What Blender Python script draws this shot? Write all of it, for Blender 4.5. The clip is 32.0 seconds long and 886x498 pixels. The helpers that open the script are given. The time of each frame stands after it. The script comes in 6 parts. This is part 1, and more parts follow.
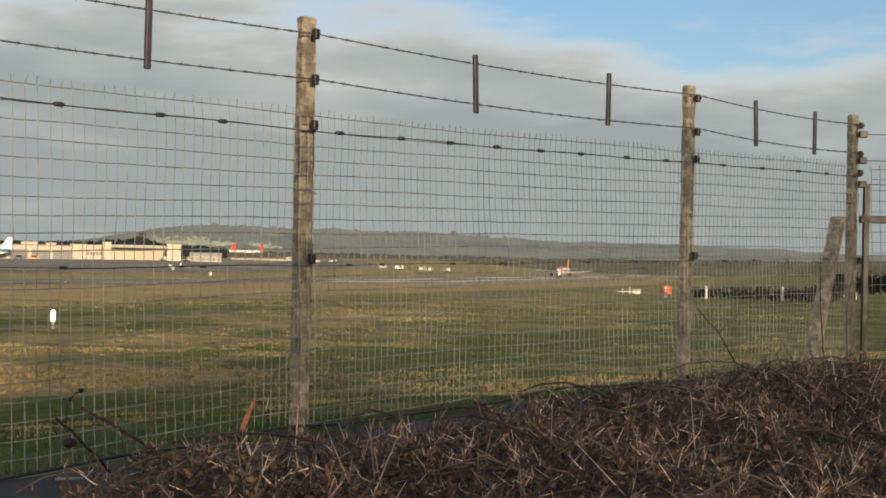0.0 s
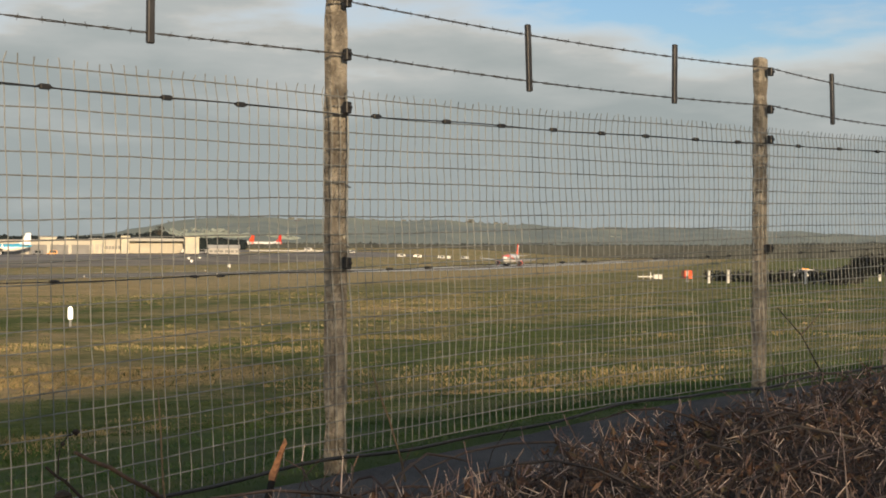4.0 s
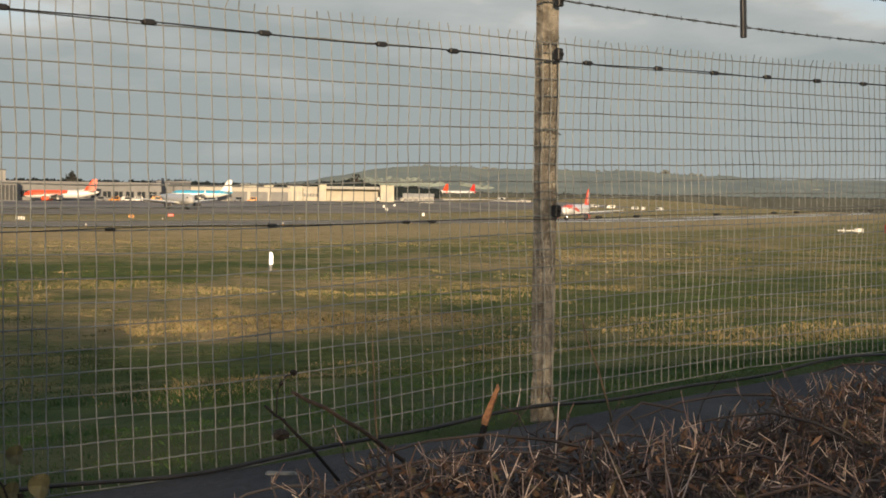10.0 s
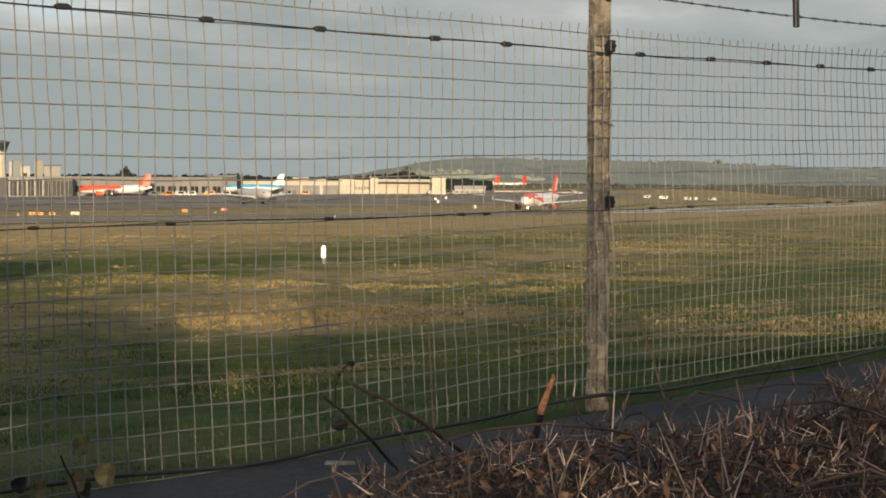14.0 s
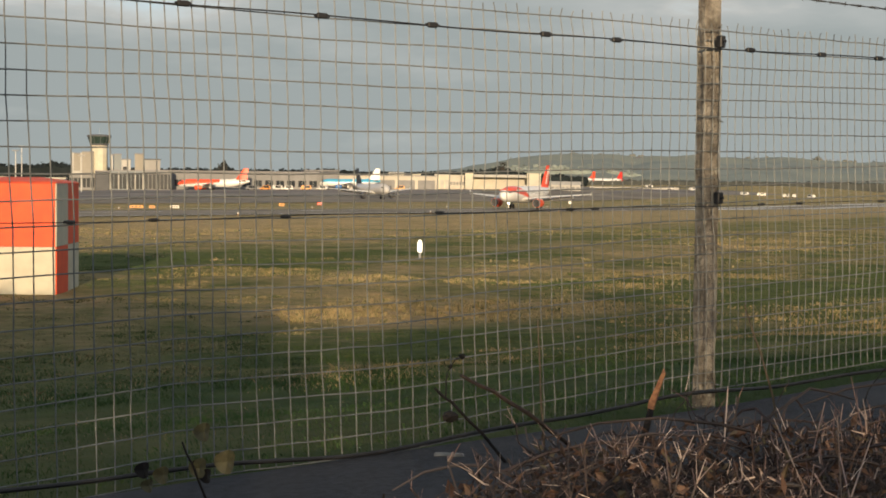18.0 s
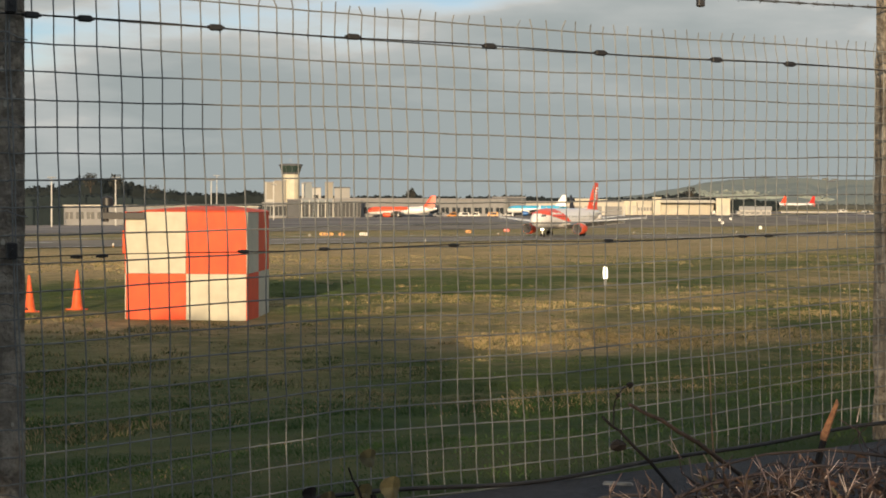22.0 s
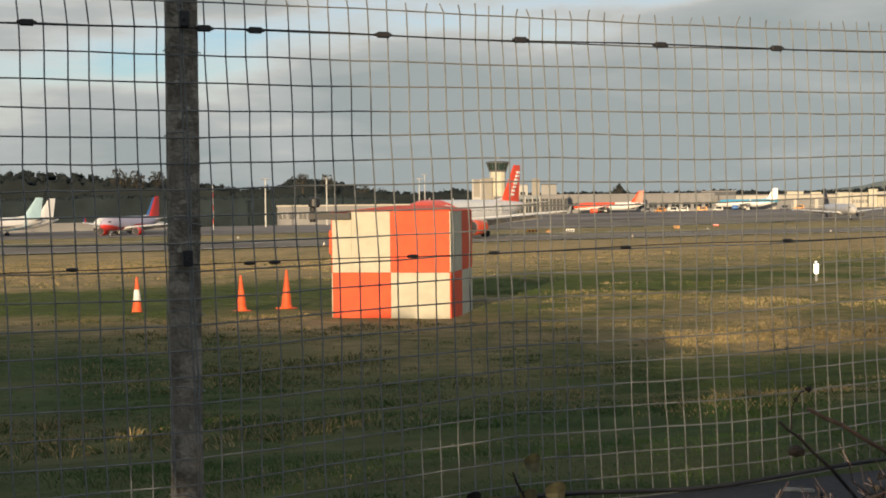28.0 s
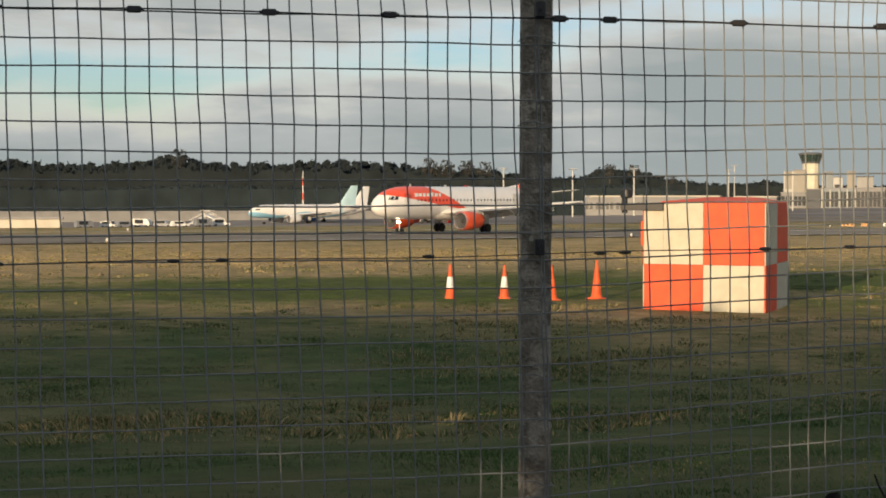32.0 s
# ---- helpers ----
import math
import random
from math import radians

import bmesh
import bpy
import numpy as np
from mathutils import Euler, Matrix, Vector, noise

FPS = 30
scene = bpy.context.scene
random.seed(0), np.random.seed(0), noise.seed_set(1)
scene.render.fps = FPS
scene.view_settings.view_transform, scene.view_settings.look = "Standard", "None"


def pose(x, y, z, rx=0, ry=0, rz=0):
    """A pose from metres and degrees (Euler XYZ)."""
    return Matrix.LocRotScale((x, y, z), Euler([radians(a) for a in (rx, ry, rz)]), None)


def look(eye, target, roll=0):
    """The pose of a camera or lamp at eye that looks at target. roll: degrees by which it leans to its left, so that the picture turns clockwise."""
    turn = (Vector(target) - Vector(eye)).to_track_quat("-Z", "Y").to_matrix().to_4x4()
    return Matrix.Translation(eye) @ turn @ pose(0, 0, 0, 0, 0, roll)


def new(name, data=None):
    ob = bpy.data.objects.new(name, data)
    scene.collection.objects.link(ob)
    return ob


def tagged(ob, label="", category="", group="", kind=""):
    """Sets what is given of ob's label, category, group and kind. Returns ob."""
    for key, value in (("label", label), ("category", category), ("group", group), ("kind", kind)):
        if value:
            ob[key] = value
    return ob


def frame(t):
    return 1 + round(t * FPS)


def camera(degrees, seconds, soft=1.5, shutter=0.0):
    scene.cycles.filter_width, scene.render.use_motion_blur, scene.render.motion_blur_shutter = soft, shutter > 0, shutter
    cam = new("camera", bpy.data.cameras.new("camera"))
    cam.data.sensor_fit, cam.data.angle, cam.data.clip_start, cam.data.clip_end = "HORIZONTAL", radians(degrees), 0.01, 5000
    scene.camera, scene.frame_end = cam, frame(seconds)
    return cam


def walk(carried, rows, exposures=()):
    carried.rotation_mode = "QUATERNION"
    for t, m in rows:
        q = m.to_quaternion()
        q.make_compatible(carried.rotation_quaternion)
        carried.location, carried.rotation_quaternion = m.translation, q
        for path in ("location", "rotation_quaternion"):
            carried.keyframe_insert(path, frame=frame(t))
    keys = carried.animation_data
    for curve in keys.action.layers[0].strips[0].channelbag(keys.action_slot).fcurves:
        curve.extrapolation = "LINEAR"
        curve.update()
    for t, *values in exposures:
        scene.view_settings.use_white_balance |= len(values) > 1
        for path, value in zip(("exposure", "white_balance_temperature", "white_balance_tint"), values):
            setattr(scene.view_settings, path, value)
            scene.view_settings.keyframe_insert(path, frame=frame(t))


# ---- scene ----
cam = camera(32.5, 32.0, soft=1.8)
PATH = [
    (0, (-1.745, -2.192, 3.882), (-0.232, -0.883, 3.896), 1.2),
    (0.1, (-1.274, -1.567, 4.037), (0.262, -0.286, 4.010), 1.2),
    (0.2, (-1.087, -1.357, 4.003), (0.452, -0.080, 3.974), 0.8),
    (0.3, (-1.007, -1.300, 4.021), (0.527, -0.017, 3.978), 0.8),
    (0.5, (-0.998, -1.305, 3.934), (0.519, -0.002, 3.904), 0.2),
    (1, (-1.007, -1.305, 3.944), (0.463, 0.052, 3.929), 0.5),
    (1.5, (-0.988, -1.301, 3.949), (0.49, 0.047, 3.936), 0.3),
    (2, (-0.975, -1.306, 3.949), (0.536, 0.003, 3.905), 0.3),
    (2.5, (-0.975, -1.303, 3.947), (0.541, 0.001, 3.921), 0.3),
    (3, (-0.974, -1.294, 3.947), (0.544, 0.008, 3.937), 0.2),
    (3.5, (-0.962, -1.294, 3.946), (0.565, -0.003, 3.956), 0.0),
    (4, (-0.976, -1.287, 3.947), (0.521, 0.039, 3.945), 0.2),
    (4.5, (-1.001, -1.287, 3.937), (0.462, 0.075, 3.861), 0.5),
    (6.5, (-0.997, -1.272, 3.943), (0.447, 0.111, 3.898), -0.2),
    (7, (-1.0, -1.271, 3.939), (0.433, 0.124, 3.874), -0.2),
    (7.5, (-1.001, -1.258, 3.943), (0.418, 0.151, 3.87), -0.1),
    (8, (-0.994, -1.248, 3.94), (0.411, 0.174, 3.872), 0.2),
    (8.5, (-0.989, -1.239, 3.937), (0.385, 0.214, 3.865), 0.3),
    (9, (-1.001, -1.23, 3.935), (0.334, 0.257, 3.856), 0.3),
    (9.5, (-1.015, -1.226, 3.935), (0.308, 0.271, 3.846), 0.6),
    (10, (-1.019, -1.221, 3.935), (0.298, 0.282, 3.865), 0.8),
    (10.5, (-1.032, -1.221, 3.941), (0.287, 0.282, 3.922), 0.7),
    (11, (-1.043, -1.24, 3.948), (0.276, 0.263, 3.921), 0.3),
    (11.5, (-1.046, -1.249, 3.95), (0.275, 0.252, 3.888), -0.1),
    (12, (-1.053, -1.264, 3.95), (0.27, 0.233, 3.859), -0.2),
    (12.5, (-1.057, -1.268, 3.947), (0.271, 0.224, 3.843), -0.2),
    (13, (-1.061, -1.264, 3.944), (0.266, 0.229, 3.835), -0.2),
    (13.5, (-1.056, -1.255, 3.94), (0.252, 0.255, 3.834), 0.2),
    (14, (-1.069, -1.26, 3.936), (0.196, 0.287, 3.855), 0.3),
    (14.5, (-1.082, -1.267, 3.931), (0.132, 0.321, 3.86), 0.5),
    (16.5, (-1.113, -1.257, 3.932), (0.061, 0.361, 3.868), 0.6),
    (17, (-1.113, -1.261, 3.931), (0.066, 0.354, 3.867), 0.4),
    (17.5, (-1.121, -1.266, 3.931), (0.052, 0.352, 3.858), 0.5),
    (18, (-1.148, -1.261, 3.933), (0.018, 0.361, 3.845), 0.6),
    (18.5, (-1.164, -1.26, 3.931), (-0.016, 0.375, 3.843), 0.6),
    (19, (-1.163, -1.27, 3.93), (-0.042, 0.384, 3.855), 0.4),
    (19.5, (-1.143, -1.285, 3.93), (-0.037, 0.38, 3.86), 0.2),
    (20, (-1.132, -1.309, 3.935), (-0.04, 0.364, 3.844), 0.1),
    (20.5, (-1.133, -1.326, 3.936), (-0.048, 0.35, 3.82), 0.1),
    (21, (-1.124, -1.329, 3.933), (-0.042, 0.349, 3.808), -0.1),
    (21.5, (-1.108, -1.318, 3.933), (-0.11, 0.413, 3.854), 0.1),
    (22, (-1.099, -1.321, 3.941), (-0.14, 0.433, 3.886), 0.2),
    (22.5, (-1.083, -1.335, 3.942), (-0.116, 0.414, 3.885), 0.1),
    (23, (-1.014, -1.368, 3.961), (-0.06, 0.39, 3.911), 0.2),
    (23.5, (-0.978, -1.398, 3.967), (-0.054, 0.375, 3.91), -0.1),
    (24, (-0.964, -1.41, 3.969), (-0.053, 0.37, 3.917), -0.5),
    (24.5, (-0.955, -1.415, 3.969), (-0.049, 0.367, 3.917), -0.6),
    (25, (-0.956, -1.41, 3.969), (-0.072, 0.383, 3.917), -0.6),
    (25.5, (-0.956, -1.405, 3.97), (-0.102, 0.403, 3.912), -0.6),
    (26, (-0.956, -1.402, 3.965), (-0.14, 0.423, 3.903), -0.4),
    (26.5, (-0.949, -1.376, 3.965), (-0.182, 0.47, 3.907), -0.4),
    (28.5, (-0.985, -1.366, 3.965), (-0.304, 0.514, 3.907), -0.6),
    (29, (-1.01, -1.343, 3.968), (-0.387, 0.557, 3.911), -0.5),
    (29.5, (-1.039, -1.337, 3.965), (-0.479, 0.582, 3.901), -0.5),
    (30, (-1.047, -1.313, 3.963), (-0.524, 0.616, 3.896), -0.5),
    (30.5, (-1.065, -1.31, 3.962), (-0.586, 0.631, 3.894), -0.3),
    (31, (-1.092, -1.32, 3.967), (-0.668, 0.633, 3.901), -0.2),
    (31.5, (-1.111, -1.323, 3.964), (-0.738, 0.64, 3.897), -0.1),
    (32, (-1.115, -1.321, 3.965), (-0.79, 0.651, 3.896), 0.0),
]
walk(cam, [(t, look(eye, target, roll)) for t, eye, target, roll in PATH], [(0, 0.25), (32, 0.25)])


# ---- light ----
SUN_AZ, SUN_EL = radians(211.8), radians(7.5)      # compass from +y towards +x
sun_dir = Vector((math.sin(SUN_AZ) * math.cos(SUN_EL), math.cos(SUN_AZ) * math.cos(SUN_EL), math.sin(SUN_EL)))
sun = new("sun", bpy.data.lights.new("sun", "SUN"))
sun.data.energy, sun.data.angle, sun.data.color = 5.0, radians(0.6), (1.0, 0.74, 0.45)
sun.rotation_mode = "QUATERNION"
sun.rotation_quaternion = (-sun_dir).to_track_quat("-Z", "Y")


def build_world():
    w = bpy.data.worlds.new("sky")
    scene.world = w
    w.use_nodes = True
    nt = w.node_tree
    nt.nodes.clear()
    N, L = nt.nodes.new, nt.links.new
    out, bg = N("ShaderNodeOutputWorld"), N("ShaderNodeBackground")
    sky = N("ShaderNodeTexSky")
    sky.sky_type, sky.sun_disc = "NISHITA", False
    sky.sun_elevation, sky.sun_rotation = SUN_EL, SUN_AZ
    sky.air_density, sky.dust_density, sky.ozone_density = 1.0, 0.5, 2.2
    co = N("ShaderNodeTexCoord")
    sep = N("ShaderNodeSeparateXYZ")
    L(co.outputs["Generated"], sep.inputs[0])
    mp = N("ShaderNodeMapping")
    mp.inputs["Scale"].default_value = (3.2, 3.2, 13.0)
    mp.inputs["Location"].default_value = (0.3, 0.8, 0.15)
    L(co.outputs["Generated"], mp.inputs[0])
    n1 = N("ShaderNodeTexNoise")
    n1.inputs["Scale"].default_value, n1.inputs["Detail"].default_value, n1.inputs["Roughness"].default_value = 1.5, 7, 0.52
    L(mp.outputs[0], n1.inputs["Vector"])
    # the bank of cloud thins out with height
    hi = N("ShaderNodeMapRange")
    hi.inputs["From Min"].default_value, hi.inputs["From Max"].default_value = 0.06, 0.178
    hi.inputs["To Min"].default_value, hi.inputs["To Max"].default_value = 0.38, -0.12
    L(sep.outputs["Z"], hi.inputs["Value"])
    # a clear gap above the northern skyline
    gx, gz, gap = N("ShaderNodeMapRange"), N("ShaderNodeMapRange"), N("ShaderNodeMath")
    gx.inputs["From Min"].default_value, gx.inputs["From Max"].default_value = 0.08, 0.34
    gx.inputs["To Min"].default_value, gx.inputs["To Max"].default_value = -0.34, 0.0
    gz.inputs["From Min"].default_value, gz.inputs["From Max"].default_value = 0.012, 0.055
    L(sep.outputs["X"], gx.inputs["Value"]), L(sep.outputs["Z"], gz.inputs["Value"])
    gap.operation = "MULTIPLY"
    gt, both = N("ShaderNodeMapRange"), N("ShaderNodeMath")
    gt.inputs["From Min"].default_value, gt.inputs["From Max"].default_value = 0.085, 0.125
    gt.inputs["To Min"].default_value, gt.inputs["To Max"].default_value = 1.0, 0.0
    both.operation = "MULTIPLY"
    L(sep.outputs["Z"], gt.inputs["Value"]), L(gz.outputs[0], both.inputs[0]), L(gt.outputs[0], both.inputs[1])
    L(gx.outputs[0], gap.inputs[0]), L(both.outputs[0], gap.inputs[1])
    # broken cloud goes on overhead
    up, base = N("ShaderNodeMapRange"), N("ShaderNodeMath")
    up.inputs["From Min"].default_value, up.inputs["From Max"].default_value = 0.20, 0.34
    up.inputs["To Min"].default_value, up.inputs["To Max"].default_value = 0.0, 0.19
    L(sep.outputs["Z"], up.inputs["Value"]), L(hi.outputs[0], base.inputs[0]), L(up.outputs[0], base.inputs[1])
    low = N("ShaderNodeMath")
    L(base.outputs[0], low.inputs[0]), L(gap.outputs[0], low.inputs[1])
    add = N("ShaderNodeMath")
    L(n1.outputs["Fac"], add.inputs[0]), L(low.outputs[0], add.inputs[1])
    cov = N("ShaderNodeValToRGB")
    cov.color_ramp.elements[0].position, cov.color_ramp.elements[1].position = 0.40, 0.60
    L(add.outputs[0], cov.inputs[0])
    # cloud colour: slate grey low down, warm cream on the upper edges
    edge = N("ShaderNodeMapRange")
    edge.inputs["From Min"].default_value, edge.inputs["From Max"].default_value = 0.48, 0.78
    edge.inputs["To Min"].default_value, edge.inputs["To Max"].default_value = 1.0, 0.0
    L(add.outputs[0], edge.inputs["Value"])
    cc = N("ShaderNodeValToRGB")
    cr = cc.color_ramp
    cr.elements[0].position, cr.elements[0].color = 0.0, (0.297, 0.330, 0.326, 1)
    cr.elements[1].position, cr.elements[1].color = 1.0, (0.64, 0.60, 0.545, 1)
    mid = cr.elements.new(0.5)
    mid.color = (0.39, 0.41, 0.40, 1)
    L(edge.outputs[0], cc.inputs[0])
    sc = N("ShaderNodeMixRGB")
    sc.blend_type, sc.inputs[0].default_value = "MULTIPLY", 1.0
    sc.inputs[2].default_value = (SKY * 0.95, SKY * 0.98, SKY * 1.14, 1)
    L(sky.outputs[0], sc.inputs[1])
    mix = N("ShaderNodeMixRGB")
    L(cov.outputs[0], mix.inputs[0]), L(sc.outputs[0], mix.inputs[1]), L(cc.outputs[0], mix.inputs[2])
    L(mix.outputs[0], bg.inputs["Color"])
    bg.inputs["Strength"].default_value = 1.0
    L(bg.outputs[0], out.inputs[0])


SKY = 0.125
build_world()


# ---- materials ----
def mat(name, col, rough=0.6, metal=0.0, col2=None, scale=8.0, amount=0.5, bump=0.0, bscale=40.0, col3=None, scale3=0.8, spec=0.4, vary=0.0, coords="Object", emit=0.0):
    """Two scales of colour variation and a fine relief on a principled surface."""
    m = bpy.data.materials.new(name)
    m.use_nodes = True
    nt = m.node_tree
    b = nt.nodes["Principled BSDF"]
    b.inputs["Roughness"].default_value, b.inputs["Metallic"].default_value = rough, metal
    b.inputs["Specular IOR Level"].default_value = spec
    N, L = nt.nodes.new, nt.links.new
    co = N("ShaderNodeTexCoord")
    v = co.outputs[coords]
    c2 = col2 or tuple(c * 0.72 for c in col)
    n = N("ShaderNodeTexNoise")
    n.inputs["Scale"].default_value, n.inputs["Detail"].default_value = scale, 6
    L(v, n.inputs["Vector"])
    r = N("ShaderNodeValToRGB")
    r.color_ramp.elements[0].position, r.color_ramp.elements[1].position = 0.5 - 0.25 * amount, 0.5 + 0.25 * amount
    r.color_ramp.elements[0].color, r.color_ramp.elements[1].color = (*c2, 1), (*col, 1)
    L(n.outputs["Fac"], r.inputs[0])
    last = r.outputs[0]
    if col3:
        n3 = N("ShaderNodeTexNoise")
        n3.inputs["Scale"].default_value, n3.inputs["Detail"].default_value = scale3, 4
        L(v, n3.inputs["Vector"])
        r3 = N("ShaderNodeValToRGB")
        r3.color_ramp.elements[0].position, r3.color_ramp.elements[1].position = 0.46, 0.62
        L(n3.outputs["Fac"], r3.inputs[0])
        mx = N("ShaderNodeMixRGB")
        L(r3.outputs[0], mx.inputs[0]), L(last, mx.inputs[1])
        mx.inputs[2].default_value = (*col3, 1)
        last = mx.outputs[0]
    if vary:
        oi = N("ShaderNodeObjectInfo")
        hs = N("ShaderNodeHueSaturation")
        mr = N("ShaderNodeMapRange")
        mr.inputs["To Min"].default_value, mr.inputs["To Max"].default_value = 1 - vary, 1 + vary
        L(oi.outputs["Random"], mr.inputs["Value"]), L(mr.outputs[0], hs.inputs["Value"]), L(last, hs.inputs["Color"])
        last = hs.outputs[0]
    L(last, b.inputs["Base Color"])
    if bump:
        nb = N("ShaderNodeTexNoise")
        nb.inputs["Scale"].default_value, nb.inputs["Detail"].default_value = bscale, 5
        L(v, nb.inputs["Vector"])
        bp = N("ShaderNodeBump")
        bp.inputs["Strength"].default_value, bp.inputs["Distance"].default_value = bump, 0.02
        L(nb.outputs["Fac"], bp.inputs["Height"]), L(bp.outputs[0], b.inputs["Normal"])
    if emit:
        b.inputs["Emission Color"].default_value = (*col, 1)
        b.inputs["Emission Strength"].default_value = emit
    return m


def island_mat(name, cols, rough=0.8, spec=0.2, grain=0.12):
    """Joined small pieces, each of a colour of its own."""
    m = bpy.data.materials.new(name)
    m.use_nodes = True
    nt = m.node_tree
    b = nt.nodes["Principled BSDF"]
    b.inputs["Roughness"].default_value, b.inputs["Specular IOR Level"].default_value = rough, spec
    g, r = nt.nodes.new("ShaderNodeNewGeometry"), nt.nodes.new("ShaderNodeValToRGB")
    nt.links.new(g.outputs["Random Per Island"], r.inputs[0])
    els = r.color_ramp.elements
    for i, c in enumerate(cols):
        e = els[i] if i < 2 else els.new(0.5)
        e.color = (*c, 1)
    for i in range(len(cols)):
        els[i].position = i / (len(cols) - 1)
    for i, c in enumerate(cols):
        els[i].color = (*c, 1)
    n, v, hs = nt.nodes.new("ShaderNodeTexNoise"), nt.nodes.new("ShaderNodeMapRange"), nt.nodes.new("ShaderNodeHueSaturation")
    n.inputs["Scale"].default_value, n.inputs["Detail"].default_value = grain, 6
    v.inputs["From Min"].default_value, v.inputs["From Max"].default_value = 0.3, 0.7
    v.inputs["To Min"].default_value, v.inputs["To Max"].default_value = 0.72, 1.28
    co = nt.nodes.new("ShaderNodeTexCoord")
    nt.links.new(co.outputs["Object"], n.inputs["Vector"])
    nt.links.new(n.outputs["Fac"], v.inputs["Value"])
    nt.links.new(v.outputs[0], hs.inputs["Value"])
    nt.links.new(r.outputs[0], hs.inputs["Color"])
    nt.links.new(hs.outputs[0], b.inputs["Base Color"])
    return m


CONCRETE = mat("post_concrete", (0.23, 0.205, 0.170), 0.92, col2=(0.12, 0.105, 0.085), scale=11, amount=0.8, bump=0.9, bscale=70, col3=(0.33, 0.30, 0.25), scale3=17)
LICHEN = mat("pale_lichen", (0.42, 0.40, 0.34), 0.95, scale=40)
GALV = mat("galvanised_wire", (0.205, 0.217, 0.217), 0.55, 0.15, scale=20)
RUST_WIRE = mat("weathered_wire", (0.085, 0.08, 0.076), 0.6, 0.4, scale=20)
BLACK = mat("black_plastic", (0.02, 0.02, 0.022), 0.45, scale=20)
ORANGE = mat("orange_paint", (0.70, 0.082, 0.018), 0.6, col2=(0.62, 0.066, 0.016), scale=3, bump=0.05)
CREAM = mat("white_paint", (0.49, 0.462, 0.365), 0.6, col2=(0.43, 0.402, 0.318), scale=2.5, bump=0.05)
CONE_ORANGE = mat("cone_orange", (0.75, 0.12, 0.03), 0.5, scale=6, vary=0.08)
CONE_WHITE = mat("cone_sleeve", (0.82, 0.80, 0.76), 0.4, scale=6)
RUBBER = mat("tyre_rubber", (0.02, 0.02, 0.02), 0.85, scale=12)
STEEL = mat("steel", (0.42, 0.42, 0.42), 0.4, 0.7, scale=10)
DARK_STEEL = mat("dark_steel", (0.06, 0.06, 0.065), 0.5, 0.3, scale=10)
GLASS = mat("dark_glass", (0.03, 0.035, 0.04), 0.12, spec=0.7, scale=4)
ASPHALT = mat("asphalt", (0.25, 0.222, 0.185), 1.0, col2=(0.19, 0.17, 0.145), scale=0.08, bump=1.0, bscale=40, col3=(0.30, 0.262, 0.215), scale3=0.02, spec=0.06)
PATH_TAR = mat("path_asphalt", (0.036, 0.038, 0.047), 0.9, col2=(0.020, 0.022, 0.028), scale=30, bump=0.5, bscale=120, col3=(0.048, 0.049, 0.055), scale3=1.3)
APRON = mat("apron_concrete", (0.29, 0.26, 0.235), 0.95, col2=(0.22, 0.20, 0.182), scale=0.05, bump=1.0, bscale=40, col3=(0.16, 0.145, 0.135), scale3=0.012, spec=0.1)
WHITE_LINE = mat("runway_paint", (0.80, 0.78, 0.74), 0.8, scale=0.8, bump=1.0, bscale=40)


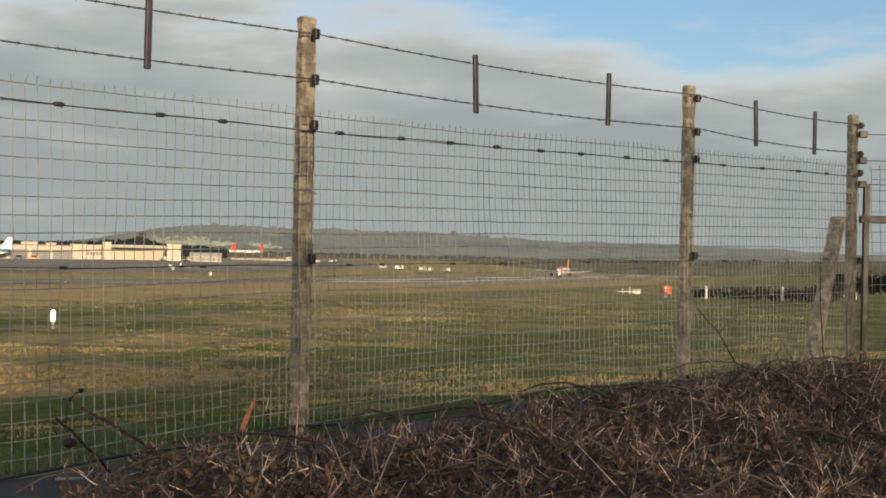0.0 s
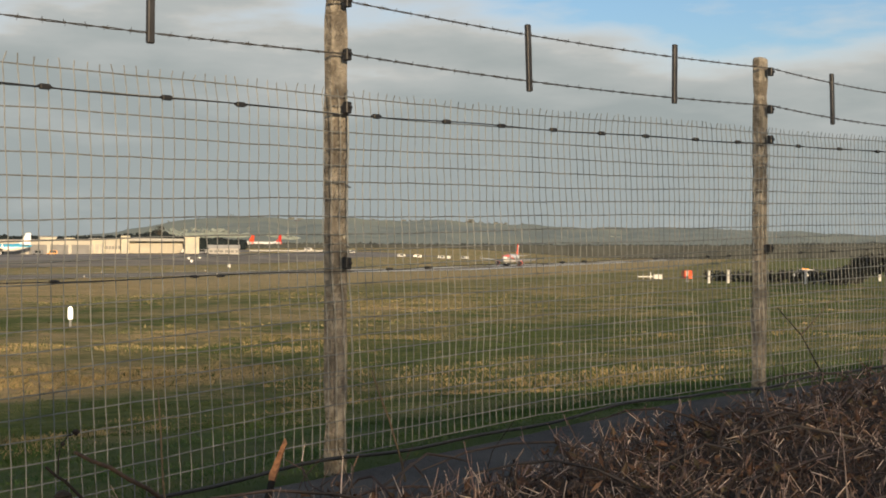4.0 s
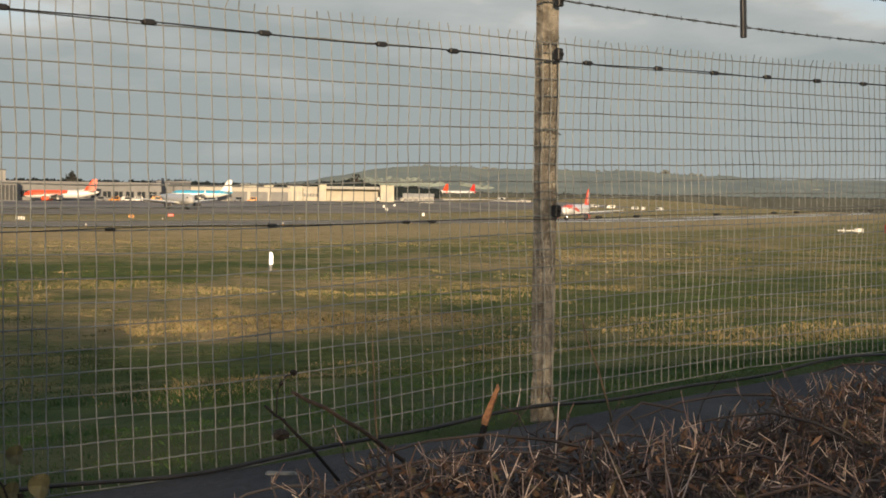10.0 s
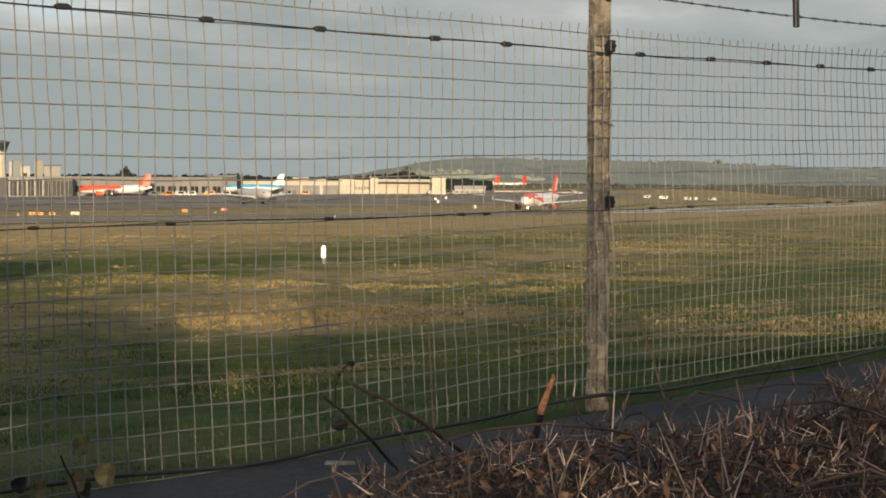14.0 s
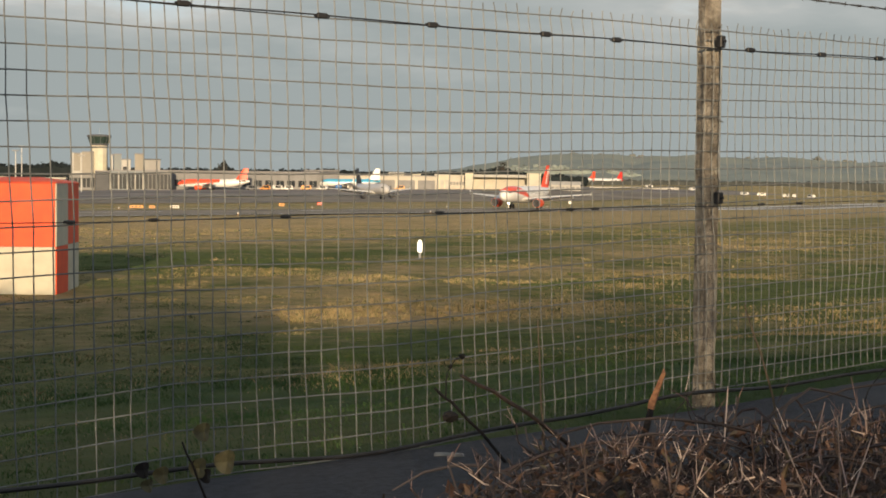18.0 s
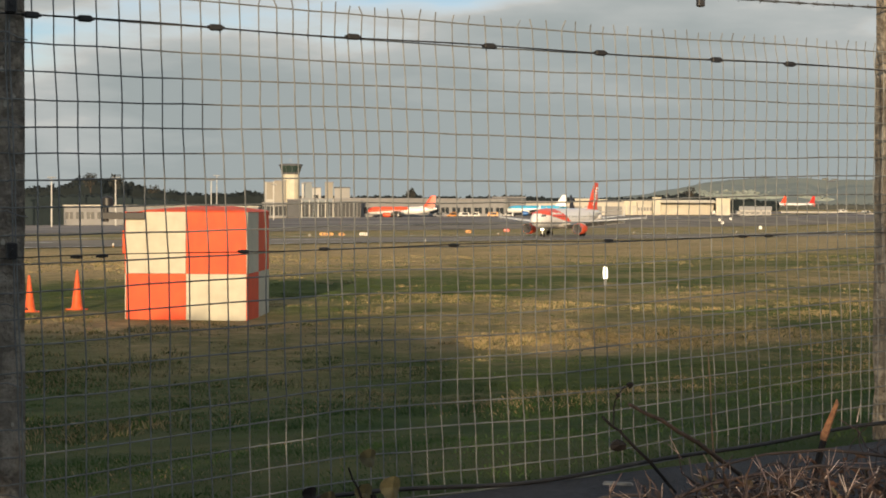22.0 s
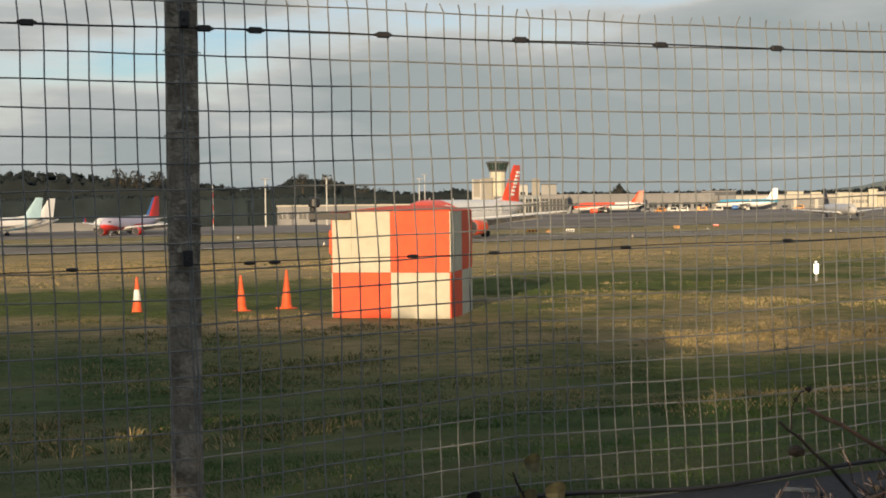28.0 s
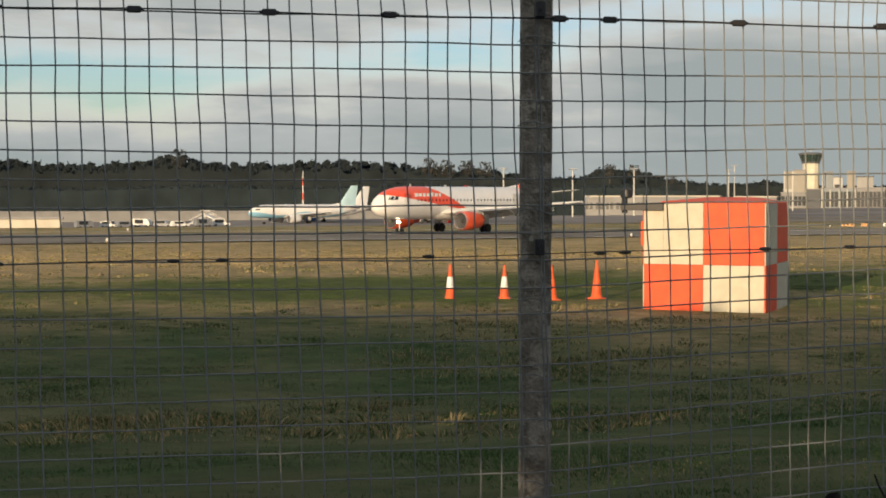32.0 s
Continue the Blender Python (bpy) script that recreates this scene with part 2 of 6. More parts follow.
# ---- mesh helpers ----
class Mesh:
    """Collects vertices and faces for one mesh."""

    def __init__(self):
        self.v, self.f, self.m = [], [], []

    def face(self, *idx, mi=0):
        self.f.append(idx), self.m.append(mi)

    def add(self, verts):
        n = len(self.v)
        self.v.extend(verts)
        return n

    def box(self, x0, x1, y0, y1, z0, z1, mi=0, bevel=0.0):
        if bevel <= 0:
            n = self.add([(x, y, z) for z in (z0, z1) for x, y in ((x0, y0), (x1, y0), (x1, y1), (x0, y1))])
            for q in ((3, 2, 1, 0), (4, 5, 6, 7), (0, 1, 5, 4), (1, 2, 6, 5), (2, 3, 7, 6), (3, 0, 4, 7)):
                self.face(*[n + i for i in q], mi=mi)
            return
        b = bevel
        rings = []
        for z, k in ((z0, b), (z0 + b, 0), (z1 - b, 0), (z1, b)):
            rings.append([(x0 + k + b, y0 + k, z), (x1 - k - b, y0 + k, z), (x1 - k, y0 + k + b, z), (x1 - k, y1 - k - b, z),
                          (x1 - k - b, y1 - k, z), (x0 + k + b, y1 - k, z), (x0 + k, y1 - k - b, z), (x0 + k, y0 + k + b, z)])
        self.loft(rings, mi=mi)

    def loft(self, rings, mi=0, caps=True, closed=True):
        k = len(rings[0])
        n = self.add([p for r in rings for p in r])
        for i in range(len(rings) - 1):
            a, b = n + i * k, n + (i + 1) * k
            for j in range(k if closed else k - 1):
                self.face(a + j, a + (j + 1) % k, b + (j + 1) % k, b + j, mi=mi)
        if caps:
            self.face(*[n + j for j in reversed(range(k))], mi=mi)
            e = n + (len(rings) - 1) * k
            self.face(*[e + j for j in range(k)], mi=mi)

    def tube(self, pts, r, k=6, mi=0, caps=True):
        """A tube along points; r a number or one for each point."""
        pts = [Vector(p) for p in pts]
        rs = r if isinstance(r, (list, tuple)) else [r] * len(pts)
        rings = []
        for i, p in enumerate(pts):
            d = (pts[min(i + 1, len(pts) - 1)] - pts[max(i - 1, 0)]).normalized()
            s = d.cross(Vector((0, 0, 1)) if abs(d.z) < 0.9 else Vector((1, 0, 0))).normalized()
            u = s.cross(d)
            rings.append([tuple(p + (s * math.cos(a) + u * math.sin(a)) * rs[i]) for a in (2 * math.pi * j / k for j in range(k))])
        self.loft(rings, mi=mi, caps=caps)

    def make(self, name, mats, smooth=False):
        me = bpy.data.meshes.new(name)
        me.from_pydata(self.v, [], self.f)
        for mt in (mats if isinstance(mats, (list, tuple)) else [mats]):
            me.materials.append(mt)
        if any(self.m):
            me.polygons.foreach_set("material_index", self.m)
        if smooth:
            me.polygons.foreach_set("use_smooth", [True] * len(self.f))
            me.set_sharp_from_angle(angle=radians(40))
        me.update()
        return me


def part(name, mesh, mats, parent=None, label="", smooth=False, m=None):
    ob = new(name, mesh.make(name, mats, smooth) if isinstance(mesh, Mesh) else mesh)
    if parent:
        ob.parent = parent
    if m is not None:
        ob.matrix_basis = m
    if label:
        tagged(ob, label)
    return ob


def thing(name, m, label, category, group="", kind=""):
    ob = new(name)
    ob.empty_display_size = 0.2
    ob.matrix_basis = m
    return tagged(ob, label, category, group, kind)


def boxed(x0, x1, y0, y1, z0, z1, bevel=0.0):
    q = Mesh()
    q.box(x0, x1, y0, y1, z0, z1, bevel=bevel)
    return q


def smooth01(a, b, x):
    k = np.clip((x - a) / (b - a), 0, 1)
    return k * k * (3 - 2 * k)


# ---- ground ----
def runway_y(x):
    return 172 + 0.58 * x - 0.0001 * x * x if x < 700 else 529 + 0.44 * (x - 700)


def foot_z(x):
    return float(np.interp(x, [-4, 0, 2, 4, 6.5, 10.7], [2.80, 2.83, 2.87, 2.94, 3.03, 3.06]))


def ground_z(x, y):
    """Height of the airfield: the runway lies in a shallow dip, a bank rises to the fence."""
    zr = -0.55 - 0.0102 * float(np.clip(x, -60, 480))
    s = y - runway_y(float(np.clip(x, -400, 1500)))
    south = 1.6 * (1 - smooth01(-150, -15, s))
    zt = -4.4 + 0.0085 * (float(np.clip(x, -60, 1000)) - 30)
    north = (zt - zr) * smooth01(40, 230, s)
    bank = (foot_z(x) - 0.04 - (zr + 1.6)) * (1 - float(np.clip((y - 4.1) / 28, 0, 1))) ** 2.6
    return float(zr + south + north + bank)


# drifts of dry (+) and green (-) grass: x, y, half length, half width, turn, amount
DRIFTS = ((18.6, 28.0, 7.5, 4.2, 0, 1.05), (8.0, 36.2, 10.0, 3.6, -28, 0.62), (12.0, 53.0, 42.0, 11.0, 6, -0.95),
          (31.0, 31.0, 10.0, 6.0, 20, -0.45), (10.0, 14.4, 2.6, 1.7, 10, 0.75), (13.0, 20.2, 8.0, 4.4, -15, -0.6),
          (-0.8, 15.0, 6.0, 5.0, 0, 0.85), (4.0, 88.0, 50.0, 20.0, 8, 0.7), (60.0, 58.0, 18.0, 7.0, 25, 0.4), (52.0, 38.0, 14.0, 5.0, 15, -0.35))


def drift(x, y):
    tot = 0.0
    for cx, cy, a, c, turn, k in DRIFTS:
        u, v = math.cos(radians(turn)), math.sin(radians(turn))
        dx, dy = x - cx, y - cy
        tot += k * max(0.0, 1 - math.hypot((dx * u + dy * v) / a, (dy * u - dx * v) / c))
    return tot


def shade_zone(x, y):
    """1 on the bank and in the western corner, where shade is tinted into the green grass."""
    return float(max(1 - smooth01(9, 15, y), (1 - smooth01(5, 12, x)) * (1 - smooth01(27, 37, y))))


def build_ground():
    # rows and columns that widen with distance
    ys = np.concatenate([np.linspace(-60, -8, 8), np.linspace(-6, 30, 37), np.linspace(32, 120, 30), np.linspace(126, 900, 60), np.geomspace(930, 4600, 12)])
    xs = np.concatenate([-np.geomspace(2500, 130, 12), np.linspace(-120, -22, 14), np.linspace(-20, 60, 41), np.linspace(66, 800, 56), np.geomspace(840, 4500, 12)])
    q = Mesh()
    rnd = random.Random(3)
    for y in ys:
        for x in xs:
            d = math.hypot(x, y)
            bump = noise.noise(Vector((x * 0.18, y * 0.18, 0))) * 0.14 + noise.noise(Vector((x * 0.6, y * 0.6, 4))) * 0.05
            k = smooth01(3.9, 7.0, y) * (1 - smooth01(90, 140, d))
            zz = ground_z(x, y) if y > 4 else foot_z(x) - 0.07 - 0.50 * float(smooth01(-0.9, 0.6, -y))
            q.v.append((x, y, zz + bump * k))
    nx = len(xs)
    for j in range(len(ys) - 1):
        for i in range(nx - 1):
            a = j * nx + i
            q.face(a, a + 1, a + nx + 1, a + nx)
    ob = part("ground", q, GRASS, smooth=True)
    return tagged(ob, "rough winter grass airfield in green and straw", "ground", kind="structure")


def grass_material():
    m = bpy.data.materials.new("winter_grass")
    m.use_nodes = True
    nt = m.node_tree
    b = nt.nodes["Principled BSDF"]
    b.inputs["Roughness"].default_value, b.inputs["Specular IOR Level"].default_value = 0.95, 0.1
    N, L = nt.nodes.new, nt.links.new
    co = N("ShaderNodeTexCoord")

    def ns(sc, det, stretch=(1, 1, 1), rough=0.55):
        mp = N("ShaderNodeMapping")
        mp.inputs["Scale"].default_value = stretch
        mp.inputs["Rotation"].default_value = (0, 0, radians(-8))
        L(co.outputs["Object"], mp.inputs[0])
        n = N("ShaderNodeTexNoise")
        n.inputs["Scale"].default_value, n.inputs["Detail"].default_value, n.inputs["Roughness"].default_value = sc, det, rough
        L(mp.outputs[0], n.inputs["Vector"])
        return n.outputs["Fac"]

    def ramp(fac, stops):
        r = N("ShaderNodeValToRGB")
        els = r.color_ramp.elements
        while len(els) < len(stops):
            els.new(0.5)
        for e, (p, c) in zip(els, stops):
            e.position = p
        for e, (p, c) in zip(els, stops):
            e.color = (*c, 1)
        L(fac, r.inputs[0])
        return r.outputs[0]

    def mixc(f, a, c, mode="MIX"):
        x = N("ShaderNodeMixRGB")
        x.blend_type = mode
        if isinstance(f, float):
            x.inputs[0].default_value = f
        else:
            L(f, x.inputs[0])
        L(a, x.inputs[1]), L(c, x.inputs[2])
        return x.outputs[0]
    green = ramp(ns(1.6, 8), [(0.3, (0.060, 0.092, 0.027)), (0.7, (0.150, 0.172, 0.056))])
    straw = ramp(ns(2.3, 8), [(0.3, (0.34, 0.255, 0.135)), (0.7, (0.58, 0.43, 0.235))])
    patch = ramp(ns(0.16, 7, (0.8, 0.9, 1), 0.72), [(0.40, (0, 0, 0)), (0.62, (1, 1, 1))])
    tuft = ramp(ns(0.6, 8, (0.9, 1.0, 1), 0.75), [(0.40, (0, 0, 0)), (0.64, (1, 1, 1))])
    f = N("ShaderNodeMath")
    f.operation = "MULTIPLY_ADD"
    L(patch, f.inputs[0])
    f.inputs[1].default_value = 0.7
    t2 = N("ShaderNodeMath")
    t2.operation = "MULTIPLY"
    t2.inputs[1].default_value = 0.42
    L(tuft, t2.inputs[0]), L(t2.outputs[0], f.inputs[2])
    # mown and unmown bands that run along the runway
    sep = N("ShaderNodeSeparateXYZ")
    L(co.outputs["Object"], sep.inputs[0])
    along = N("ShaderNodeMath")
    along.operation = "MULTIPLY_ADD"
    along.inputs[1].default_value = -0.55
    L(sep.outputs["X"], along.inputs[0]), L(sep.outputs["Y"], along.inputs[2])
    wav = N("ShaderNodeMath")
    wav.operation = "MULTIPLY_ADD"
    wav.inputs[1].default_value = 26.0
    L(ns(0.04, 3), wav.inputs[0]), L(along.outputs[0], wav.inputs[2])
    div = N("ShaderNodeMath")
    div.operation = "DIVIDE"
    div.inputs[1].default_value = 220.0
    L(wav.outputs[0], div.inputs[0])
    band = ramp(div.outputs[0], [(0.0, (0.05,) * 3), (0.08, (0.14,) * 3), (0.14, (0.36,) * 3), (0.20, (0.46,) * 3), (0.235, (0.28,) * 3), (0.27, (0.34,) * 3), (0.32, (0.78,) * 3), (0.62, (0.88,) * 3), (0.76, (0.60,) * 3), (1.0, (0.60,) * 3)])
    bias = N("ShaderNodeMath")
    bias.operation = "SUBTRACT"
    bias.inputs[1].default_value = 0.5
    spread = N("ShaderNodeVectorMath")
    spread.operation = "MULTIPLY_ADD"
    wob = N("ShaderNodeTexNoise")
    wob.inputs["Scale"].default_value, wob.inputs["Detail"].default_value = 0.45, 5
    L(co.outputs["Object"], wob.inputs["Vector"]), L(wob.outputs["Color"], spread.inputs[0]), L(co.outputs["Object"], spread.inputs[2])
    spread.inputs[1].default_value = (5.0, 5.0, 0.0)
    total = band
    for cx, cy, a, c_, turn, k in DRIFTS:
        mp, gr, ad = N("ShaderNodeMapping"), N("ShaderNodeTexGradient"), N("ShaderNodeMath")
        mp.vector_type, gr.gradient_type, ad.operation = "TEXTURE", "SPHERICAL", "MULTIPLY_ADD"
        mp.inputs["Location"].default_value, mp.inputs["Scale"].default_value = (cx + 2.5, cy + 2.5, 0), (a, c_, 500)
        mp.inputs["Rotation"].default_value = (0, 0, radians(turn))
        ad.inputs[1].default_value = k
        L(spread.outputs[0], mp.inputs[0]), L(mp.outputs[0], gr.inputs[0]), L(gr.outputs["Fac"], ad.inputs[0]), L(total, ad.inputs[2])
        total = ad.outputs[0]
    L(total, bias.inputs[0])
    tot = N("ShaderNodeMath")
    tot.use_clamp = True
    L(f.outputs[0], tot.inputs[0]), L(bias.outputs[0], tot.inputs[1])

    def fade(src, a, c):
        n = N("ShaderNodeMapRange")
        n.interpolation_type = "SMOOTHSTEP"
        n.inputs["From Min"].default_value, n.inputs["From Max"].default_value = a, c
        n.inputs["To Min"].default_value, n.inputs["To Max"].default_value = 1.0, 0.0
        L(src, n.inputs["Value"])
        return n.outputs[0]

    def calc(op, a, c):
        n = N("ShaderNodeMath")
        n.operation = op
        for i, v in enumerate((a, c)):
            if isinstance(v, float):
                n.inputs[i].default_value = v
            else:
                L(v, n.inputs[i])
        return n.outputs[0]
    shaded = calc("MAXIMUM", fade(sep.outputs["Y"], 9, 15), calc("MULTIPLY", fade(sep.outputs["X"], 5, 12), fade(sep.outputs["Y"], 27, 37)))
    # shade put into the ground colour as a darker green
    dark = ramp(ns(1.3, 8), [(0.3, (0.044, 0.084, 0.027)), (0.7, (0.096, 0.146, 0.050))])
    f = calc("MULTIPLY", tot.outputs[0], calc("SUBTRACT", 1.0, calc("MULTIPLY", shaded, 0.72)))
    L(mixc(f, mixc(calc("MULTIPLY", shaded, 0.85), green, dark), straw), b.inputs["Base Color"])
    bp = N("ShaderNodeBump")
    bp.inputs["Strength"].default_value, bp.inputs["Distance"].default_value = 1.0, 0.34
    L(ns(3.5, 8, (1, 1, 1), 0.7), bp.inputs["Height"]), L(bp.outputs[0], b.inputs["Normal"])
    return m


GRASS = grass_material()
ground = build_ground()


def strip(name, pts, w0, w1, z, material, label, category, kind="structure", parent=None):
    """A paved band along plan points, draped over the ground; w0, w1: offsets to its two edges."""
    q = Mesh()
    pts = [Vector(p) for p in pts]
    for i, p in enumerate(pts):
        d = (pts[min(i + 1, len(pts) - 1)] - pts[max(i - 1, 0)]).normalized()
        s = Vector((-d.y, d.x))
        for k in range(5):
            o = p + s * (w0 + (w1 - w0) * k / 4)
            q.v.append((o.x, o.y, ground_z(o.x, o.y) + z))
    for i in range(len(pts) - 1):
        for k in range(4):
            a = i * 5 + k
            q.face(a, a + 5, a + 6, a + 1)
    ob = part(name, q, material, parent)
    return tagged(ob, label, category, kind=kind) if not parent else ob


run_pts = [(x, runway_y(x)) for x in range(-420, 1101, 20)]
runway = strip("runway", run_pts, -20, 11, 0.10, ASPHALT, "long dark asphalt runway with worn white paint", "runway")


# ---- the perimeter fence ----
FY = 3.8
POSTS = [-3.96, 0.06, 4.08, 8.02, 10.76]


def cable_z(x):
    return float(np.interp(x, [-4, 0, 2, 4, 6, 8, 10.7], [4.585, 4.575, 4.565, 4.57, 4.598, 4.64, 4.69]))


def pitch_across(x):
    """Gap between upright wires, which is tighter on the eastern rolls and where the mesh was pulled."""
    return float(np.interp(x, [-4, -0.2, 0.8, 1.0, 1.2, 1.4, 1.55, 1.9, 2.3, 2.8, 3.3, 3.9, 4.2, 5.5, 10.8], [0.0815, 0.076, 0.0725, 0.067, 0.0525, 0.055, 0.071, 0.0735, 0.065, 0.059, 0.061, 0.055, 0.053, 0.057, 0.057]))


def pitch_up(x):
    return float(np.interp(x, [-4, 0.1, 1.3, 2.3, 3.8, 5.6, 10.8], [0.094, 0.0920, 0.0868, 0.0862, 0.0805, 0.0780, 0.0775]))


def wire_panel(x0, x1, seed, zc=None):
    """Welded mesh: upright wires with free tips, and level wires, each a little bent; the cable runs along the second level wire."""
    rnd = random.Random(seed)
    zc = zc or cable_z
    q = Mesh()
    mid = (x0 + x1) / 2
    levels = int((zc(mid) + pitch_up(mid) - foot_z(mid) + 0.02) / pitch_up(mid)) + (2 if mid < 3 else 1)
    xs = [x0]
    while xs[-1] < x1 - 0.02:
        xs.append(xs[-1] + pitch_across(xs[-1]) * rnd.uniform(0.965, 1.035))

    def level(x, k):
        return zc(x) + pitch_up(x) * (1 - k) + 0.004 * math.sin(x * 2.1 + k)
    for x in xs:
        bend = rnd.uniform(-0.003, 0.003)
        curl = rnd.gauss(0, 0.006) + (rnd.uniform(-0.02, 0.02) if rnd.random() < 0.15 else 0)
        # the free tips lean a little to the west
        pts = [(x + bend - 0.008 + curl, -0.004 + rnd.uniform(-0.012, 0.006), level(x, 0) + rnd.uniform(0.026, 0.040)), (x + bend - 0.003, 0, level(x, 0))]
        for k in range(1, levels):
            wob = 0.0026 * math.sin(x * 5.1 + k * 0.7 + seed) + 0.0016 * math.sin(k * 1.9 + x * 2.3)
            pts.append((x + bend + 0.0022 * k + wob, rnd.uniform(-0.002, 0.002) + 0.01 * math.sin(x * 1.3 + k * 0.35), level(x, k)))
        q.tube(pts, 0.0027, 4, caps=False)
    m = max(3, int((x1 - x0) / 0.15))
    for k in range(levels):
        q.tube([(x, 0.0045 + 0.01 * math.sin(x * 1.3 + k * 0.35), level(x, k) + rnd.uniform(-0.002, 0.002)) for x in (x0 + (x1 - x0) * i / m for i in range(m + 1))], 0.0028, 4, caps=False)
    return q


def barbed(x0, x1, z0, z1, seed):
    rnd = random.Random(seed)
    q = Mesh()
    n = int((x1 - x0) / 0.05)
    f = lambda u: z0 + (z1 - z0) * u - 0.03 * 4 * u * (1 - u)
    for ph in (0, math.pi):
        q.tube([(x0 + (x1 - x0) * i / n, 0.003 * math.cos(i * 1.1 + ph), f(i / n) + 0.003 * math.sin(i * 1.1 + ph)) for i in range(n + 1)], 0.0022, 4, caps=False)
    b = int((x1 - x0) / 0.105)
    for i in range(1, b):
        u = i / b + rnd.uniform(-0.003, 0.003)
        x, z, a = x0 + (x1 - x0) * u, f(u), rnd.uniform(0, 3.1)
        for s in (-1, 1):
            d = Vector((0.35 * s, math.cos(a + s * 0.8), math.sin(a + s * 0.8))).normalized() * 0.014
            q.tube([(x - d.x, -d.y, z - d.z), (x + d.x, d.y, z + d.z)], [0.0012, 0.0018], 3, caps=False)
        q.tube([(x - 0.006, 0, z), (x + 0.006, 0, z)], 0.005, 5)
    return q


fence = thing("perimeter_fence", pose(0, FY, 0), "welded wire mesh fence on weathered concrete posts with barbed wire", "fence")
POST_W = 0.106


def concrete_post(x, w, z0, z1, seed):
    rnd = random.Random(seed)
    q = Mesh()
    h, hy = w / 2, 0.032
    rings = []
    for z in np.linspace(z0, z1 - 0.012, 34):
        c = 0.006 + rnd.uniform(0, 0.006) + (0.012 if rnd.random() < 0.08 else 0)
        k = [rnd.uniform(-0.0025, 0.0025) for _ in range(8)]
        rings.append([(-h + c + k[0], -hy, z), (h - c + k[1], -hy, z), (h, -hy + c + k[2], z), (h, hy - c + k[3], z), (h - c + k[4], hy, z), (-h + c + k[5], hy, z), (-h, hy - c + k[6], z), (-h, -hy + c + k[7], z)])
    g = 0.014
    rings.append([(x_ * (1 - g / h), y_ * (1 - g / h), z1) for x_, y_, _ in rings[-1]])
    q.loft(rings)
    ob = part("post", q, CONCRETE, fence, "weathered square concrete fence post", m=pose(x, 0.060, 0, 0, 0.25 * rnd.uniform(-1, 1), 0))
    # pale flakes of lichen, and wire ties that hold the mesh
    for k in range(9):
        f, fx, fz, r = Mesh(), rnd.uniform(-h * 0.75, h * 0.6), rnd.uniform(z0 + 0.4, z1 - 0.1), rnd.uniform(0.005, 0.014)
        ring = [(fx + r * rnd.uniform(0.6, 1.2) * math.cos(a), fz + r * rnd.uniform(0.8, 1.9) * math.sin(a)) for a in (2 * math.pi * j / 8 for j in range(8))]
        f.loft([[(a, -hy + 0.001, b) for a, b in ring], [(a * 0.97 + fx * 0.03, -hy - 0.002, b * 0.97 + fz * 0.03) for a, b in ring]])
        part("lichen", f, LICHEN, ob)
    for k in range(6):
        f, z = Mesh(), z0 + 0.55 + k * 0.31 + rnd.uniform(-0.05, 0.05)
        f.tube([(-h - 0.004, hy, z), (-h - 0.005, -hy - 0.02, z + 0.008), (-h * 0.3, -hy - 0.034, z + 0.012), (h * 0.4, -hy - 0.032, z - 0.004), (h + 0.005, -hy - 0.01, z - 0.01), (h + 0.004, hy, z)], 0.0022, 4)
        part("wire_tie", f, GALV, ob)
    return ob


def insulator(post, w, z, y=-0.070, x=None):
    q = Mesh()
    q.box(-0.017, 0.017, -0.022, 0.012, -0.028, 0.028, bevel=0.004)
    q.tube([(0, -0.024, 0), (0, -0.034, 0)], 0.008, 8)
    part("insulator", q, BLACK, post, m=pose(w / 2 - 0.058 if x is None else x, y - 0.005, z))


for k, px in enumerate(POSTS):
    top = float(np.interp(px, [0, 4, 10.7], [5.2, 5.2, 5.235]))
    post = concrete_post(px, POST_W, 2.45, top, 20 + k)
    for z in (top - 0.10, top - 0.35, cable_z(px) + 0.03, float(np.interp(px, [0, 4, 8], [3.79, 3.87, 3.95]))):
        insulator(post, POST_W, z)
for k, (a, b) in enumerate(zip(POSTS, POSTS[1:])):
    part("mesh_panel", wire_panel(a, b, 40 + k), GALV, fence, "welded wire mesh panel with bent free tips")
    for dz, seed in ((5.10, 1), (4.853, 2)):
        za, zb = [z_ + (0.045 if x_ > 7 else 0.0) for z_, x_ in ((dz, a), (dz, b))]
        part("barbed_strand", barbed(a, b, za, zb, seed * 10 + k), RUST_WIRE, fence, "twisted barbed wire strand", m=pose(0, -0.02, 0))
    # two battens hold the strands apart in each bay
    for u, x in ((0.3, (-2.6, 1.55, 5.425, 8.88)[k]), (0.7, (-1.2, 2.92, 6.86, 9.875)[k])):
        zt = 5.10 + (0.04 if x > 6 else 0)
        q = Mesh()
        q.box(-0.017, 0.017, -0.012, 0.012, -0.315, 0.045, bevel=0.004)
        q.tube([(0, -0.016, -0.27), (0, 0.016, -0.27)], 0.006, 6)
        part("batten", q, DARK_STEEL, fence, "grey batten between the barbed strands", m=pose(x, -0.02, zt, 0, -3 if u < 0.5 else 0.5, 0))


